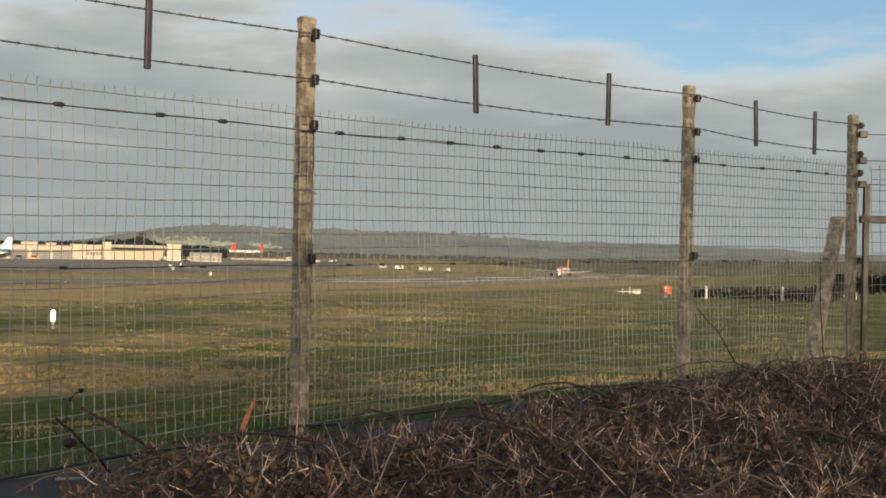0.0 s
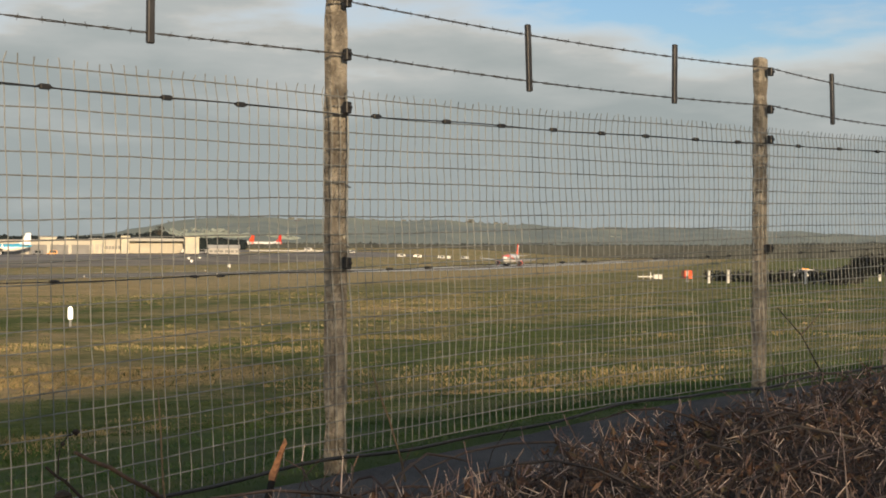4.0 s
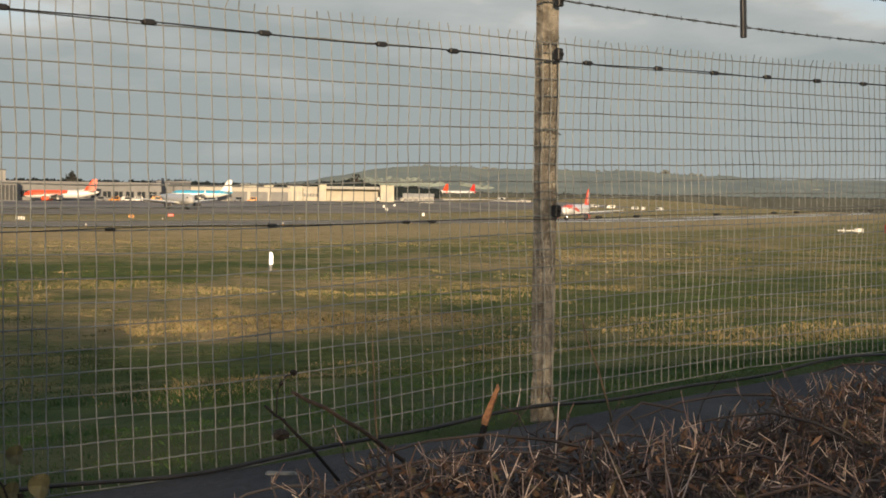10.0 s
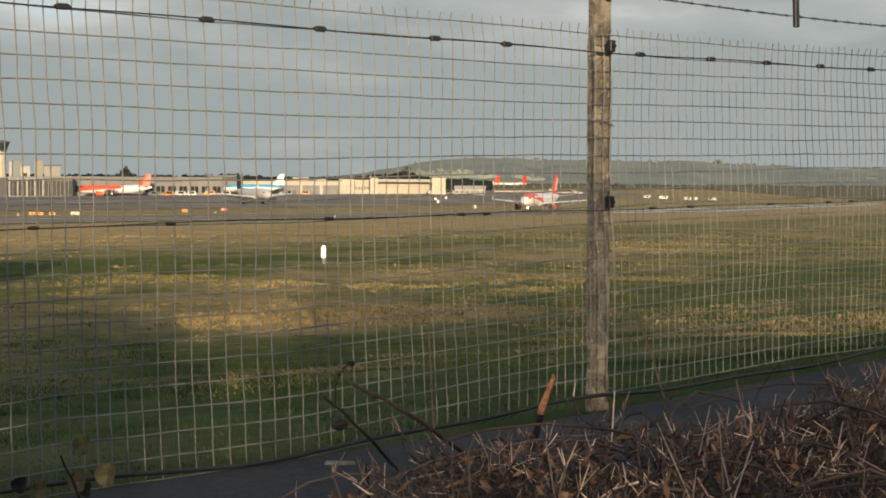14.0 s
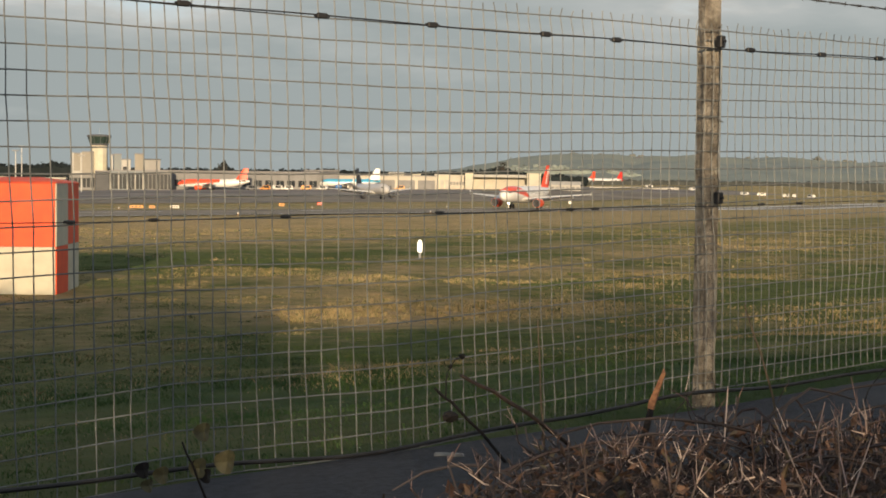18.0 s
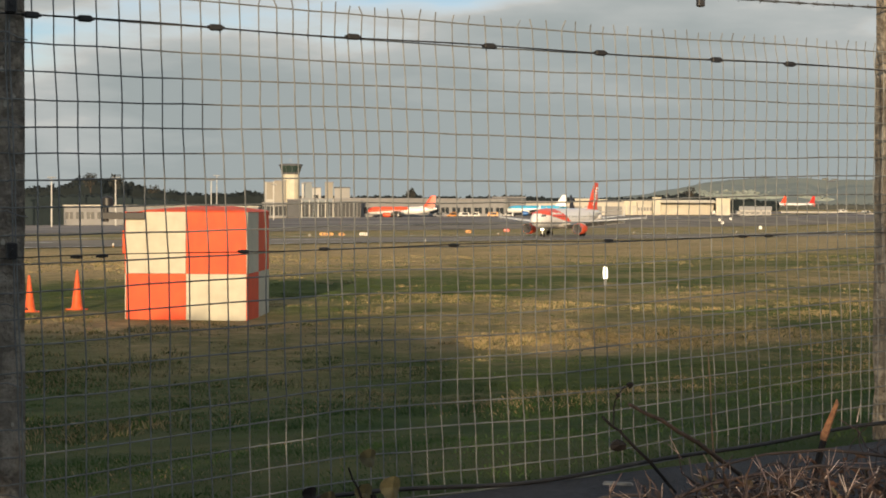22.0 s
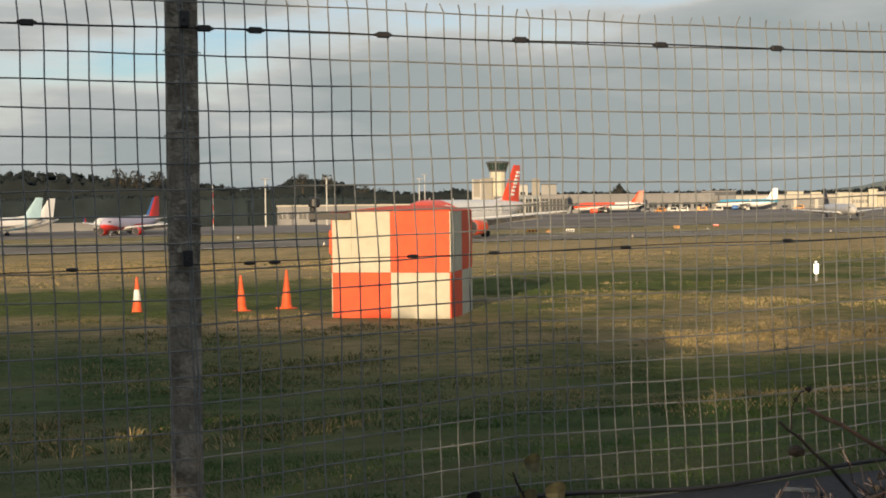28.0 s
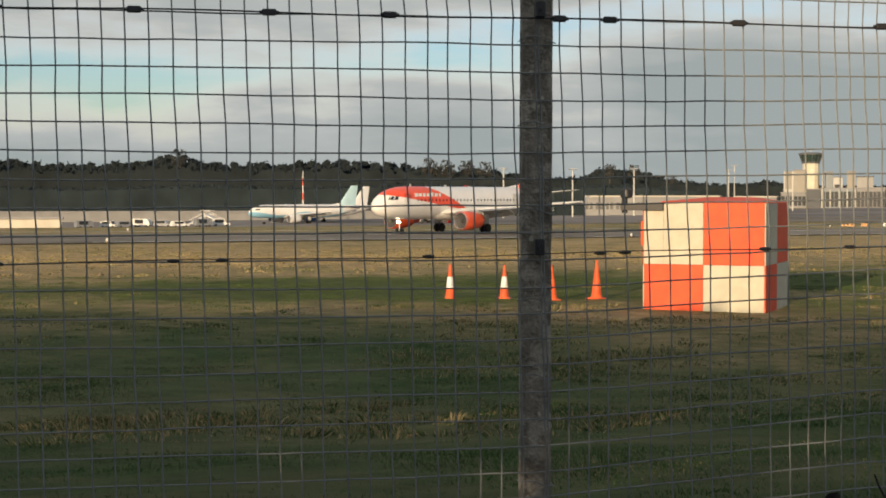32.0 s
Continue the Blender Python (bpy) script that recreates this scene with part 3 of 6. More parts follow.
def sensor_cable(zf, xs, name, size=1.0, r=0.0031):
    q = Mesh()
    pts = [(x, -0.014 + 0.003 * math.sin(x * 7), zf(x) + 0.004 * math.sin(x * 4.1)) for x in np.linspace(POSTS[0], POSTS[-1], 120)]
    q.tube(pts, r, 6)
    c = part(name, q, BLACK, fence, "black sensor cable tied along the mesh")
    for x in xs:
        k = Mesh()
        k.box(-0.024 * size, 0.024 * size, -0.011, 0.009, -0.011 * size, 0.011 * size, bevel=0.004)
        k.tube([(-0.032 * size, 0, 0), (0.032 * size, 0, 0)], 0.006, 6)
        part("cable_clip", k, BLACK, c, m=pose(x, -0.02, zf(x)))


clips = [-2.9, -2.3, -1.75, -1.30, -0.86, -0.456, 0.13, 0.309, 0.775, 1.308, 1.892, 2.411, 3.003, 3.407, 4.26, 4.768, 5.204, 5.65, 6.10, 6.55, 7.1, 7.6, 8.4, 9.0, 9.6, 10.1]
sensor_cable(cable_z, clips, "upper_cable")
mid_z = lambda x: float(np.interp(x, [-4, 0, 4, 8, 10.7], [3.72, 3.765, 3.835, 3.91, 3.97]))
sensor_cable(mid_z, [c + 0.16 * math.sin(9 * c) for c in clips[::1]], "middle_cable", 0.62, 0.0021)
q = Mesh()
q.tube([(x, -0.05 + 0.03 * math.sin(x * 1.7), foot_z(x) + 0.01 + 0.016 * math.sin(x * 2.2) + 0.008 * math.sin(x * 5.3)) for x in np.linspace(POSTS[0], POSTS[-1], 140)], 0.009, 8)
part("foot_cable", q, BLACK, fence, "black hose along the foot of the mesh")
# brace at the corner post
q = Mesh()
q.loft([[(x - 0.05, y, z), (x + 0.05, y, z), (x + 0.05, y + 0.1, z), (x - 0.05, y + 0.1, z)] for x, y, z in ((9.98, 0.02, 2.9), (10.52, 0.02, 4.33))])
part("brace", q, CONCRETE, fence, "slanting concrete brace")

# the fence turns at the corner, with a short gate frame
side = thing("side_fence", Matrix.Translation((10.74, FY, 0)) @ pose(0, 0, 0, 0, 0, -48), "wire mesh fence bay with a dark steel rail", "fence")
part("mesh_panel", wire_panel(0.12, 3.9, 77, lambda x: 4.66), GALV, side)
q = Mesh()
q.box(0.02, 3.9, -0.03, 0.03, 4.28, 4.345, bevel=0.006)
part("rail", q, DARK_STEEL, side)
q = Mesh()
q.box(0.05, 0.10, -0.03, 0.03, 2.8, 4.62, bevel=0.006)
part("gate_upright", q, DARK_STEEL, side)
for z in (5.06, 4.83, 4.62):
    q = Mesh()
    q.tube([(0.02, 0, z), (3.9, 0, z + 0.02)], 0.004, 5)
    part("strand", q, RUST_WIRE, side)
    q = Mesh()
    q.box(0.0, 0.07, -0.03, 0.02, z - 0.03, z + 0.03, bevel=0.006)
    part("bracket", q, BLACK, side)
q = Mesh()
q.box(3.84, 3.95, -0.05, 0.06, 2.4, 5.2, bevel=0.012)
part("post", q, CONCRETE, side)

# asphalt path along the fence
q = Mesh()
xs_, ys_ = np.linspace(-12, 16, 57), [-0.6, 0.2, 1.0, 1.8, 2.6, 3.3, 3.72]
for y in ys_:
    for x in xs_:
        q.v.append((x, y + 0.05 * math.sin(x * 1.1) * (y > 3.5), foot_z(x) - 0.03 - 0.10 * (y < 1) + noise.noise(Vector((x, y, 2))) * 0.012))
for j in range(len(ys_) - 1):
    for i in range(len(xs_) - 1):
        a = j * len(xs_) + i
        q.face(a, a + 1, a + len(xs_) + 1, a + len(xs_))
tagged(part("fence_path", q, PATH_TAR, smooth=True), "dark asphalt strip along the foot of the fence", "path", kind="structure")


# ---- chequered hut, cones ----
def marker_hut():
    W, D, H = 3.27, 3.3, 2.9
    hut = thing("equipment_hut", Matrix.Translation((13.26, 39.09, 0.89)) @ pose(0, 0, 0, 0, 0, -32), "orange and white chequered equipment hut on grass", "hut")
    part("body", boxed(-W / 2 + 0.03, W / 2 - 0.03, -D / 2 + 0.03, D / 2 - 0.03, -0.3, H - 0.05), CREAM, hut)
    # facing panels, two by two a side, each set proud of the body
    for sx, rz, w, off in ((0, 0, W, D / 2), (1, 90, D, W / 2), (2, 180, W, D / 2), (3, 270, D, W / 2)):
        for c in (0, 1):
            for r in (0, 1):
                q = Mesh()
                x0, x1 = -w / 2 + c * w / 2, c * w / 2
                z0, z1 = (-0.2, 1.24) if r == 0 else (1.246, H)
                q.box(x0 + 0.003, x1 - 0.003, -0.03, 0.03, z0, z1, bevel=0.008)
                if r == 1 and c == 0 and sx == 0:
                    q = Mesh()
                    q.box(x0 + 0.003, x0 + 0.55, -0.03, 0.03, z0, z1 - 0.19, bevel=0.008)
                    q.box(x0 + 0.551, x1 - 0.003, -0.03, 0.03, z0, z1, bevel=0.008)
                part("panel", q, ORANGE if (c + r) % 2 == 0 else CREAM, hut, m=pose(0, 0, 0, 0, 0, rz) @ pose(0, -off, 0))
    q = Mesh()
    q.loft([[(-W / 2 + 0.35, -D / 2 - 0.02, H), (W / 2 + 0.05, -D / 2 - 0.02, H), (W / 2 + 0.05, D / 2, H), (-W / 2 + 0.35, D / 2, H)],
            [(-W / 2 + 0.5, -D / 2 + 0.1, H + 0.05), (W / 2 - 0.05, -D / 2 + 0.1, H + 0.05), (W / 2 - 0.05, D / 2, H + 0.05), (-W / 2 + 0.5, D / 2, H + 0.05)],
            [(-0.2, 0, H + 0.16), (0.9, 0, H + 0.16), (0.9, 0.4, H + 0.16), (-0.2, 0.4, H + 0.16)]])
    part("roof", q, ORANGE, hut, "shallow orange roof")
    # lamp arm on the corner
    arm = Mesh()
    arm.box(-W / 2 - 0.62, -W / 2 + 0.56, -D / 2 - 0.16, -D / 2 - 0.04, H - 0.20, H - 0.02, bevel=0.01)
    a = part("lamp_arm", arm, BLACK, hut, "dark steel lamp arm")
    lamp = Mesh()
    lamp.tube([(-W / 2 - 0.55, -D / 2, H - 0.27), (-W / 2 - 0.55, -D / 2, H + 0.13)], 0.08, 10)
    lamp.tube([(-W / 2 - 0.62, -D / 2, H - 0.12), (-W / 2 - 0.3, -D / 2, H - 0.12)], 0.05, 8)
    part("bracket", lamp, BLACK, a)
    lens = Mesh()
    lens.tube([(-W / 2 - 0.50, -D / 2, H + 0.13), (-W / 2 - 0.50, -D / 2, H + 0.17), (-W / 2 - 0.50, -D / 2, H + 0.36), (-W / 2 - 0.50, -D / 2, H + 0.43)], [0.11, 0.17, 0.16, 0.06], 12)
    part("lamp_head", lens, BLACK, a, smooth=True)
    part("side_board", boxed(-W / 2 - 0.12, -W / 2 - 0.04, -D / 2 + 0.1, D / 2 - 0.3, 1.75, 2.4, 0.01), ORANGE, hut, "orange board on the flank")
    return hut


marker_hut()


def cone(x, y, z, h, sleeve, lean=0.0):
    c = thing("traffic_cone", pose(x, y, z, lean, lean * 0.6, 20 * x), "tall orange traffic cone" + (" with white reflective sleeve" if sleeve else " faded and plain") + " standing on grass", "cone", "cones by the hut")
    s = h / 1.0
    q = Mesh()
    q.box(-0.2 * s, 0.2 * s, -0.2 * s, 0.2 * s, 0, 0.045 * s, bevel=0.012)
    part("base", q, CONE_ORANGE, c)
    q = Mesh()
    q.tube([(0, 0, 0.04 * s), (0, 0, 0.09 * s), (0, 0, h * 0.97), (0, 0, h)], [0.165 * s, 0.135 * s, 0.032 * s, 0.022 * s], 16)
    part("body", q, CONE_ORANGE, c, smooth=True)
    if sleeve:
        q = Mesh()
        r = lambda z: 0.136 * s + (0.034 - 0.136) * s * (z - 0.09 * s) / (h * 0.97 - 0.09 * s) + 0.004
        q.tube([(0, 0, 0.33 * h), (0, 0, 0.66 * h)], [r(0.33 * h), r(0.66 * h)], 16)
        part("sleeve", q, CONE_WHITE, c, "white reflective sleeve", smooth=True)
    return c


cone(6.4, 43.0, ground_z(6, 43) - 0.02, 1.06, True, 1)
cone(8.12, 43.4, ground_z(7.7, 43) - 0.02, 1.03, True, -1)
cone(9.36, 42.4, ground_z(9, 43) - 0.02, 1.08, False, 1.5)
cone(10.87, 43.0, ground_z(10.4, 43) - 0.02, 1.19, False, -0.5)


# ---- aircraft ----
def airframe_mat(name, base, accent, kind, belly=None):
    """Glossy aircraft paint, the livery laid out along the hull (x forward, z up)."""
    m = bpy.data.materials.new(name)
    m.use_nodes = True
    nt = m.node_tree
    b = nt.nodes["Principled BSDF"]
    b.inputs["Roughness"].default_value, b.inputs["Coat Weight"].default_value = 0.35, 0.3
    N, L = nt.nodes.new, nt.links.new
    co, sep = N("ShaderNodeTexCoord"), N("ShaderNodeSeparateXYZ")
    L(co.outputs["Object"], sep.inputs[0])

    def math_(op, a, c):
        n = N("ShaderNodeMath")
        n.operation = op
        for i, v in enumerate((a, c)):
            if isinstance(v, (int, float)):
                n.inputs[i].default_value = v
            else:
                L(v, n.inputs[i])
        return n.outputs[0]
    X, Z = sep.outputs["X"], sep.outputs["Z"]
    if kind == "sweep":      # a band over the nose that runs down to the wing root
        lower = math_("ADD", math_("MULTIPLY", X, 0.135), 4.38)
        a = math_("GREATER_THAN", Z, lower)
        c = math_("GREATER_THAN", math_("ADD", math_("MULTIPLY", math_("ADD", X, 4.5), 0.42), 5.9), Z)
        f = math_("MULTIPLY", a, math_("SUBTRACT", 1.0, math_("MULTIPLY", math_("LESS_THAN", X, -4.0), math_("SUBTRACT", 1.0, c))))
        f = math_("MULTIPLY", f, math_("GREATER_THAN", X, -11.0))
    elif kind == "fore":     # the whole upper front of the hull
        f = math_("MULTIPLY", math_("GREATER_THAN", math_("ADD", Z, math_("MULTIPLY", X, 0.06)), 3.2), math_("GREATER_THAN", X, -17.0))
    elif kind == "top":
        f = math_("GREATER_THAN", Z, 4.2)
    elif kind == "front":
        f = math_("GREATER_THAN", math_("SUBTRACT", X, math_("MULTIPLY", Z, 1.2)), -14.0)
    elif kind == "wave":
        f = math_("LESS_THAN", Z, math_("ADD", 3.2, math_("MULTIPLY", math_("SINE", math_("MULTIPLY", X, 0.35), 0), 0.5)))
    else:
        f = math_("GREATER_THAN", Z, 99.0)
    n = N("ShaderNodeTexNoise")
    n.inputs["Scale"].default_value = 0.6
    L(co.outputs["Object"], n.inputs["Vector"])
    dirt = N("ShaderNodeMapRange")
    dirt.inputs["To Min"].default_value, dirt.inputs["To Max"].default_value = 0.86, 1.04
    L(n.outputs["Fac"], dirt.inputs["Value"])
    mx = N("ShaderNodeMixRGB")
    mx.inputs[1].default_value, mx.inputs[2].default_value = (*base, 1), (*accent, 1)
    L(f, mx.inputs[0])
    hs = N("ShaderNodeHueSaturation")
    L(mx.outputs[0], hs.inputs["Color"]), L(dirt.outputs[0], hs.inputs["Value"])
    L(hs.outputs[0], b.inputs["Base Color"])
    return m


WHITE_PAINT = (0.80, 0.79, 0.77)
JET_ORANGE = (0.80, 0.085, 0.03)
WING_GREY = mat("wing_paint", (0.62, 0.62, 0.60), 0.4, col2=(0.52, 0.52, 0.51), scale=0.5)
NOZZLE = mat("engine_metal", (0.25, 0.23, 0.21), 0.35, 0.8, scale=3)
LIP = mat("intake_lip", (0.62, 0.60, 0.58), 0.25, 0.85, scale=3)
LAMP_GLOW = mat("landing_lamp", (1.0, 0.86, 0.55), 0.3, emit=14.0)
STRIPE = mat("white_marking", (0.85, 0.84, 0.82), 0.4, scale=2)


def lifting(root, tip, t0, t1, vertical=False):
    """A tapered wing or fin between two sections: (le_x, chord, span_pos, height)."""
    prof = [(0.0, 0.0), (0.02, 0.35), (0.12, 0.85), (0.35, 1.0), (0.7, 0.55), (1.0, 0.03), (0.7, -0.35), (0.35, -0.6), (0.1, -0.5), (0.02, -0.25)]
    rings = []
    for (le, ch, s, h), t in ((root, t0), (tip, t1)):
        ring = []
        for u, w in prof:
            x, o = le - u * ch, w * t * ch * 0.5
            ring.append((x, o, h) if vertical else (x, s, h + o))
        rings.append(ring)
    q = Mesh()
    q.loft(rings)
    return q


def airliner(name, m, label, hull_mat, fin_mat, engine_mat, sharklet_mat=None, length=37.57, fine=False, hull_bar=None, fin_bar=None):
    """A twin-engined airliner; x forward, origin on the ground under the nose wheels."""
    k = length / 37.57
    jet = thing(name, m, label, "aircraft")
    q = Mesh()
    sec = [(5.07, 0.03, 3.30), (4.95, 0.32, 3.32), (4.6, 0.72, 3.38), (4.0, 1.12, 3.48), (3.1, 1.48, 3.62), (2.0, 1.75, 3.74), (0.6, 1.92, 3.82), (-1.2, 1.99, 3.86), (-6, 1.99, 3.86), (-12, 1.99, 3.86), (-18, 1.99, 3.86),
           (-21.5, 1.93, 3.93), (-24.5, 1.68, 4.14), (-27.5, 1.28, 4.44), (-30.0, 0.86, 4.74), (-31.8, 0.50, 4.96), (-32.5, 0.22, 5.02)]
    n = 28 if fine else 16
    q.loft([[(x * k, r * math.cos(a), z + r * 1.04 * math.sin(a)) for a in (2 * math.pi * (j + 0.5) / n for j in range(n))] for x, r, z in sec])
    hull = part("fuselage", q, hull_mat, jet, smooth=True)
    # belly fairing
    q = Mesh()
    q.loft([[(x * k, w * math.cos(a), 2.35 + h * math.sin(a)) for a in (2 * math.pi * j / 14 for j in range(14))] for x, w, h in ((-4.5, 0.3, 0.15), (-6.5, 1.7, 0.62), (-10, 2.05, 0.8), (-14, 1.9, 0.75), (-17, 0.5, 0.25))])
    part("belly_fairing", q, WING_GREY, jet, smooth=True)
    for s in (-1, 1):
        q = lifting((-6.3 * k, 7.0, s * 1.5, 2.55), (-14.6 * k, 1.7, s * 17.0, 3.95), 0.15, 0.20)
        wing = part("wing", q, WING_GREY, jet, smooth=True)
        part("wingtip", lifting((-15.2 * k, 1.3, s * 16.95, 3.6), (-16.0 * k, 0.5, s * 17.2, 4.75 if fine else 6.0), 0.09, 0.08), sharklet_mat or (WING_GREY if fine else fin_mat), wing, smooth=True)
        # slats and flaps are out for the landing roll
        def along(u, back, z):
            return ((-6.3 - 8.3 * u) * k - (7.0 - 5.4 * u) * back, s * (1.5 + 15.1 * u), 2.55 + 1.4 * u + z)
        for u0, u1 in ((0.10, 0.36), (0.38, 0.72)):
            f = Mesh()
            f.loft([[along(u, 0.80, -0.02), along(u, 0.80, -0.14), (along(u, 1.0, 0)[0] - 0.75 + 0.5 * u, along(u, 1, 0)[1], along(u, 1, -0.95 + 0.35 * u)[2]), (along(u, 1.0, 0)[0] - 0.8 + 0.5 * u, along(u, 1, 0)[1], along(u, 1, -0.88 + 0.35 * u)[2])] for u in (u0, u1)])
            part("flap", f, WING_GREY, wing)
        f = Mesh()
        f.loft([[along(u, -0.01, 0.02), along(u, 0.09, 0.22 - 0.12 * u), along(u, 0.02, 0.0), (along(u, -0.05, 0)[0] + 0.25, along(u, 0, 0)[1], along(u, 0, -0.26 + 0.1 * u)[2])] for u in (0.12, 0.96)])
        part("slat", f, LIP, wing)
        for u in (0.28, 0.5, 0.72):
            y = s * (1.5 + 15.1 * u)
            te = (-6.3 - 8.3 * u) * k - (7.0 - 5.4 * u)
            f = Mesh()
            f.tube([(te + 2.2, y, 2.35 + 1.4 * u), (te + 1.0, y, 2.15 + 1.4 * u), (te - 0.5, y, 2.2 + 1.4 * u)], [0.1, 0.22, 0.04], 8)
            part("flap_fairing", f, WING_GREY, wing, smooth=True)
        e = Mesh()
        prof = [(-3.92, 1.00), (-3.84, 1.06), (-3.95, 1.13), (-5.0, 1.21), (-6.4, 1.13), (-7.7, 0.88)]
        ex, ey, ez = -1.0, s * 5.75, 1.62
        e.loft([[((x + ex) * k, ey + r * math.cos(a), ez + r * math.sin(a)) for a in (2 * math.pi * j / 20 for j in range(20))] for x, r in prof], caps=False)
        eng = part("engine", e, engine_mat, jet, smooth=True)
        lip = Mesh()
        lip.loft([[((x + ex) * k, ey + r * math.cos(a), ez + r * math.sin(a)) for a in (2 * math.pi * j / 20 for j in range(20))] for x, r in ((-4.5, 0.88), (-3.98, 0.93), (-3.86, 0.99), (-3.82, 1.03), (-3.90, 1.11), (-4.05, 1.145))], caps=False)
        part("intake_lip", lip, LIP, eng, smooth=True)
        fan = Mesh()
        fan.tube([((-4.45 + ex) * k, ey, ez), ((-4.5 + ex) * k, ey, ez)], 0.90, 20)
        fan.tube([((-4.1 + ex) * k, ey, ez), ((-4.45 + ex) * k, ey, ez)], [0.04, 0.3], 12)
        part("fan", fan, DARK_STEEL, eng)
        noz = Mesh()
        noz.tube([((-7.4 + ex) * k, ey, ez), ((-8.2 + ex) * k, ey, ez), ((-9.0 + ex) * k, ey, ez)], [0.72, 0.55, 0.2], 16)
        part("nozzle", noz, NOZZLE, eng, smooth=True)
        py = Mesh()
        py.loft([[(x * k, ey - 0.16, z0), (x * k, ey + 0.16, z0), (x * k, ey + 0.16, z1), (x * k, ey - 0.16, z1)] for x, z0, z1 in ((-5.6, 2.6, 2.78), (-7.2, 2.5, 3.0), (-9.5, 2.3, 2.9))])
        part("pylon", py, WING_GREY, eng)
        st = lifting((-26.6 * k, 3.9, s * 0.8, 4.95), (-29.6 * k, 1.5, s * 6.2, 5.55), 0.1, 0.09)
        part("stabiliser", st, WING_GREY, jet, smooth=True)
    fin = part("tail_fin", lifting((-24.6 * k, 6.4, 0, 5.3), (-29.3 * k, 2.4, 0, 11.76), 0.11, 0.09, True), fin_mat, jet, smooth=True)
    q = Mesh()
    q.loft([[(-21.5 * k, 0.02, 5.75), (-21.5 * k, -0.02, 5.75), (-21.5 * k, 0, 5.8)], [(-25.2 * k, 0.12, 5.5), (-25.2 * k, -0.12, 5.5), (-25.2 * k, 0, 6.3)]])
    part("dorsal_fillet", q, hull_mat, fin)
    # undercarriage
    for x, y, r, w in ((0, 0, 0.38, 0.11), (-12.64 * k, 3.8, 0.57, 0.2), (-12.64 * k, -3.8, 0.57, 0.2)):
        leg = Mesh()
        leg.tube([(x, y, r), (x + 0.05, y * 0.96, 2.3)], 0.11 if y else 0.09, 8)
        if y:
            leg.tube([(x, y, 1.3), (x, y * 0.55, 2.2)], 0.07, 6)
        g = part("landing_gear", leg, STEEL, jet)
        for s in (-1, 1):
            wq = Mesh()
            c = y + s * (w + 0.2)
            prof = [(c - w, r * 0.6), (c - w, r * 0.9), (c - w * 0.6, r), (c + w * 0.6, r), (c + w, r * 0.9), (c + w, r * 0.6)]
            wq.loft([[(x + rr * math.cos(a), yy, r + rr * math.sin(a)) for a in (2 * math.pi * j / 16 for j in range(16))] for yy, rr in prof])
            part("wheel", wq, RUBBER, g, smooth=True)
        if fine and not y:
            lq = Mesh()
            for s in (-0.16, 0.16):
                lq.tube([(0.16, s, 1.5), (0.24, s, 1.48)], [0.1, 0.13], 12)
            part("landing_lamp", lq, LAMP_GLOW, g, "glowing landing lamps on the nose leg")
        if y:
            dq = Mesh()
            dq.box(x - 0.5, x + 0.5, y + (0.25 if y > 0 else -0.29), y + (0.29 if y > 0 else -0.25), 1.1, 2.3, bevel=0.01)
            part("gear_door", dq, WING_GREY, g)
    # flight deck windows
    for s in (-1, 1):
        for i, (x0, x1, y0, y1) in enumerate(((3.52, 3.36, 0.10, 0.68), (3.32, 2.86, 0.74, 1.16), (2.80, 2.25, 1.20, 1.44))):
            q = Mesh()
            zs = (4.22, 4.66)
            def onhull(x, yy, z):
                # push out to the nose skin
                xs3, rs3, cs3 = [c[0] for c in sec][::-1], [c[1] for c in sec][::-1], [c[2] for c in sec][::-1]
                r, c = np.interp(x, xs3, rs3), np.interp(x, xs3, cs3)
                h = (z - c) / 1.04
                return (x * k, s * (math.sqrt(max(r * r - h * h, 0.0004)) + 0.02), z)
            a = [onhull(x0 - 0.02, y0, zs[0]), onhull(x1 - 0.02, y1, zs[0]), onhull(x1 - 0.30, y1, zs[1]), onhull(x0 - 0.42, y0, zs[1])]
            b_ = [(p[0] + 0.03, p[1], p[2] + 0.01) for p in a]
            q.loft([a, b_])
            part("cockpit_window", q, GLASS, jet)
    if fine:
        q = Mesh()
        for s in (-1, 1):
            for i in range(34):
                x = -1.2 - i * 0.72
                q.box(x - 0.09, x + 0.09, s * 1.985 - 0.015, s * 1.985 + 0.015, 4.06, 4.32)
        w = part("cabin_windows", q, GLASS, jet, "row of small cabin windows")
        tagged(w, kind="stuff")
        for s in (-1, 1):
            for x, wd in ((0.9, 0.85), (-21.6, 0.8)):
                q = Mesh()
                q.box(x - wd / 2, x + wd / 2, s * (1.93 if x > 0 else 1.94) - 0.03, s * (1.93 if x > 0 else 1.94) + 0.03, 3.35, 5.05, bevel=0.01)
                d = part("cabin_door", q, WING_GREY if x < 0 else hull_mat, jet)
        # lettering as plain bars
        for s in (-1, 1):
            for j, w_ in enumerate((0.62, 0.55, 0.5, 0.6, 0.45, 0.62, 0.4)):
                q = Mesh()
                x = -1.1 - j * 0.78
                q.box(x - w_ / 2, x + w_ / 2, s * 1.80 - 0.03, s * 1.80 + 0.03, 4.62, 5.05 + 0.12 * (j == 4), bevel=0.02)
                part("hull_marking", q, STRIPE, jet)
            for j in range(7):
                q = Mesh()
                zz = 6.6 + j * 0.62
                xc = (-27.4 - (zz - 5.3) * 0.60) * k
                q.box(xc - 0.55, xc + 0.45, s * 0.27 - 0.13, s * 0.27 + 0.13, zz, zz + 0.40, bevel=0.05)
                part("fin_marking", q, STRIPE, fin)
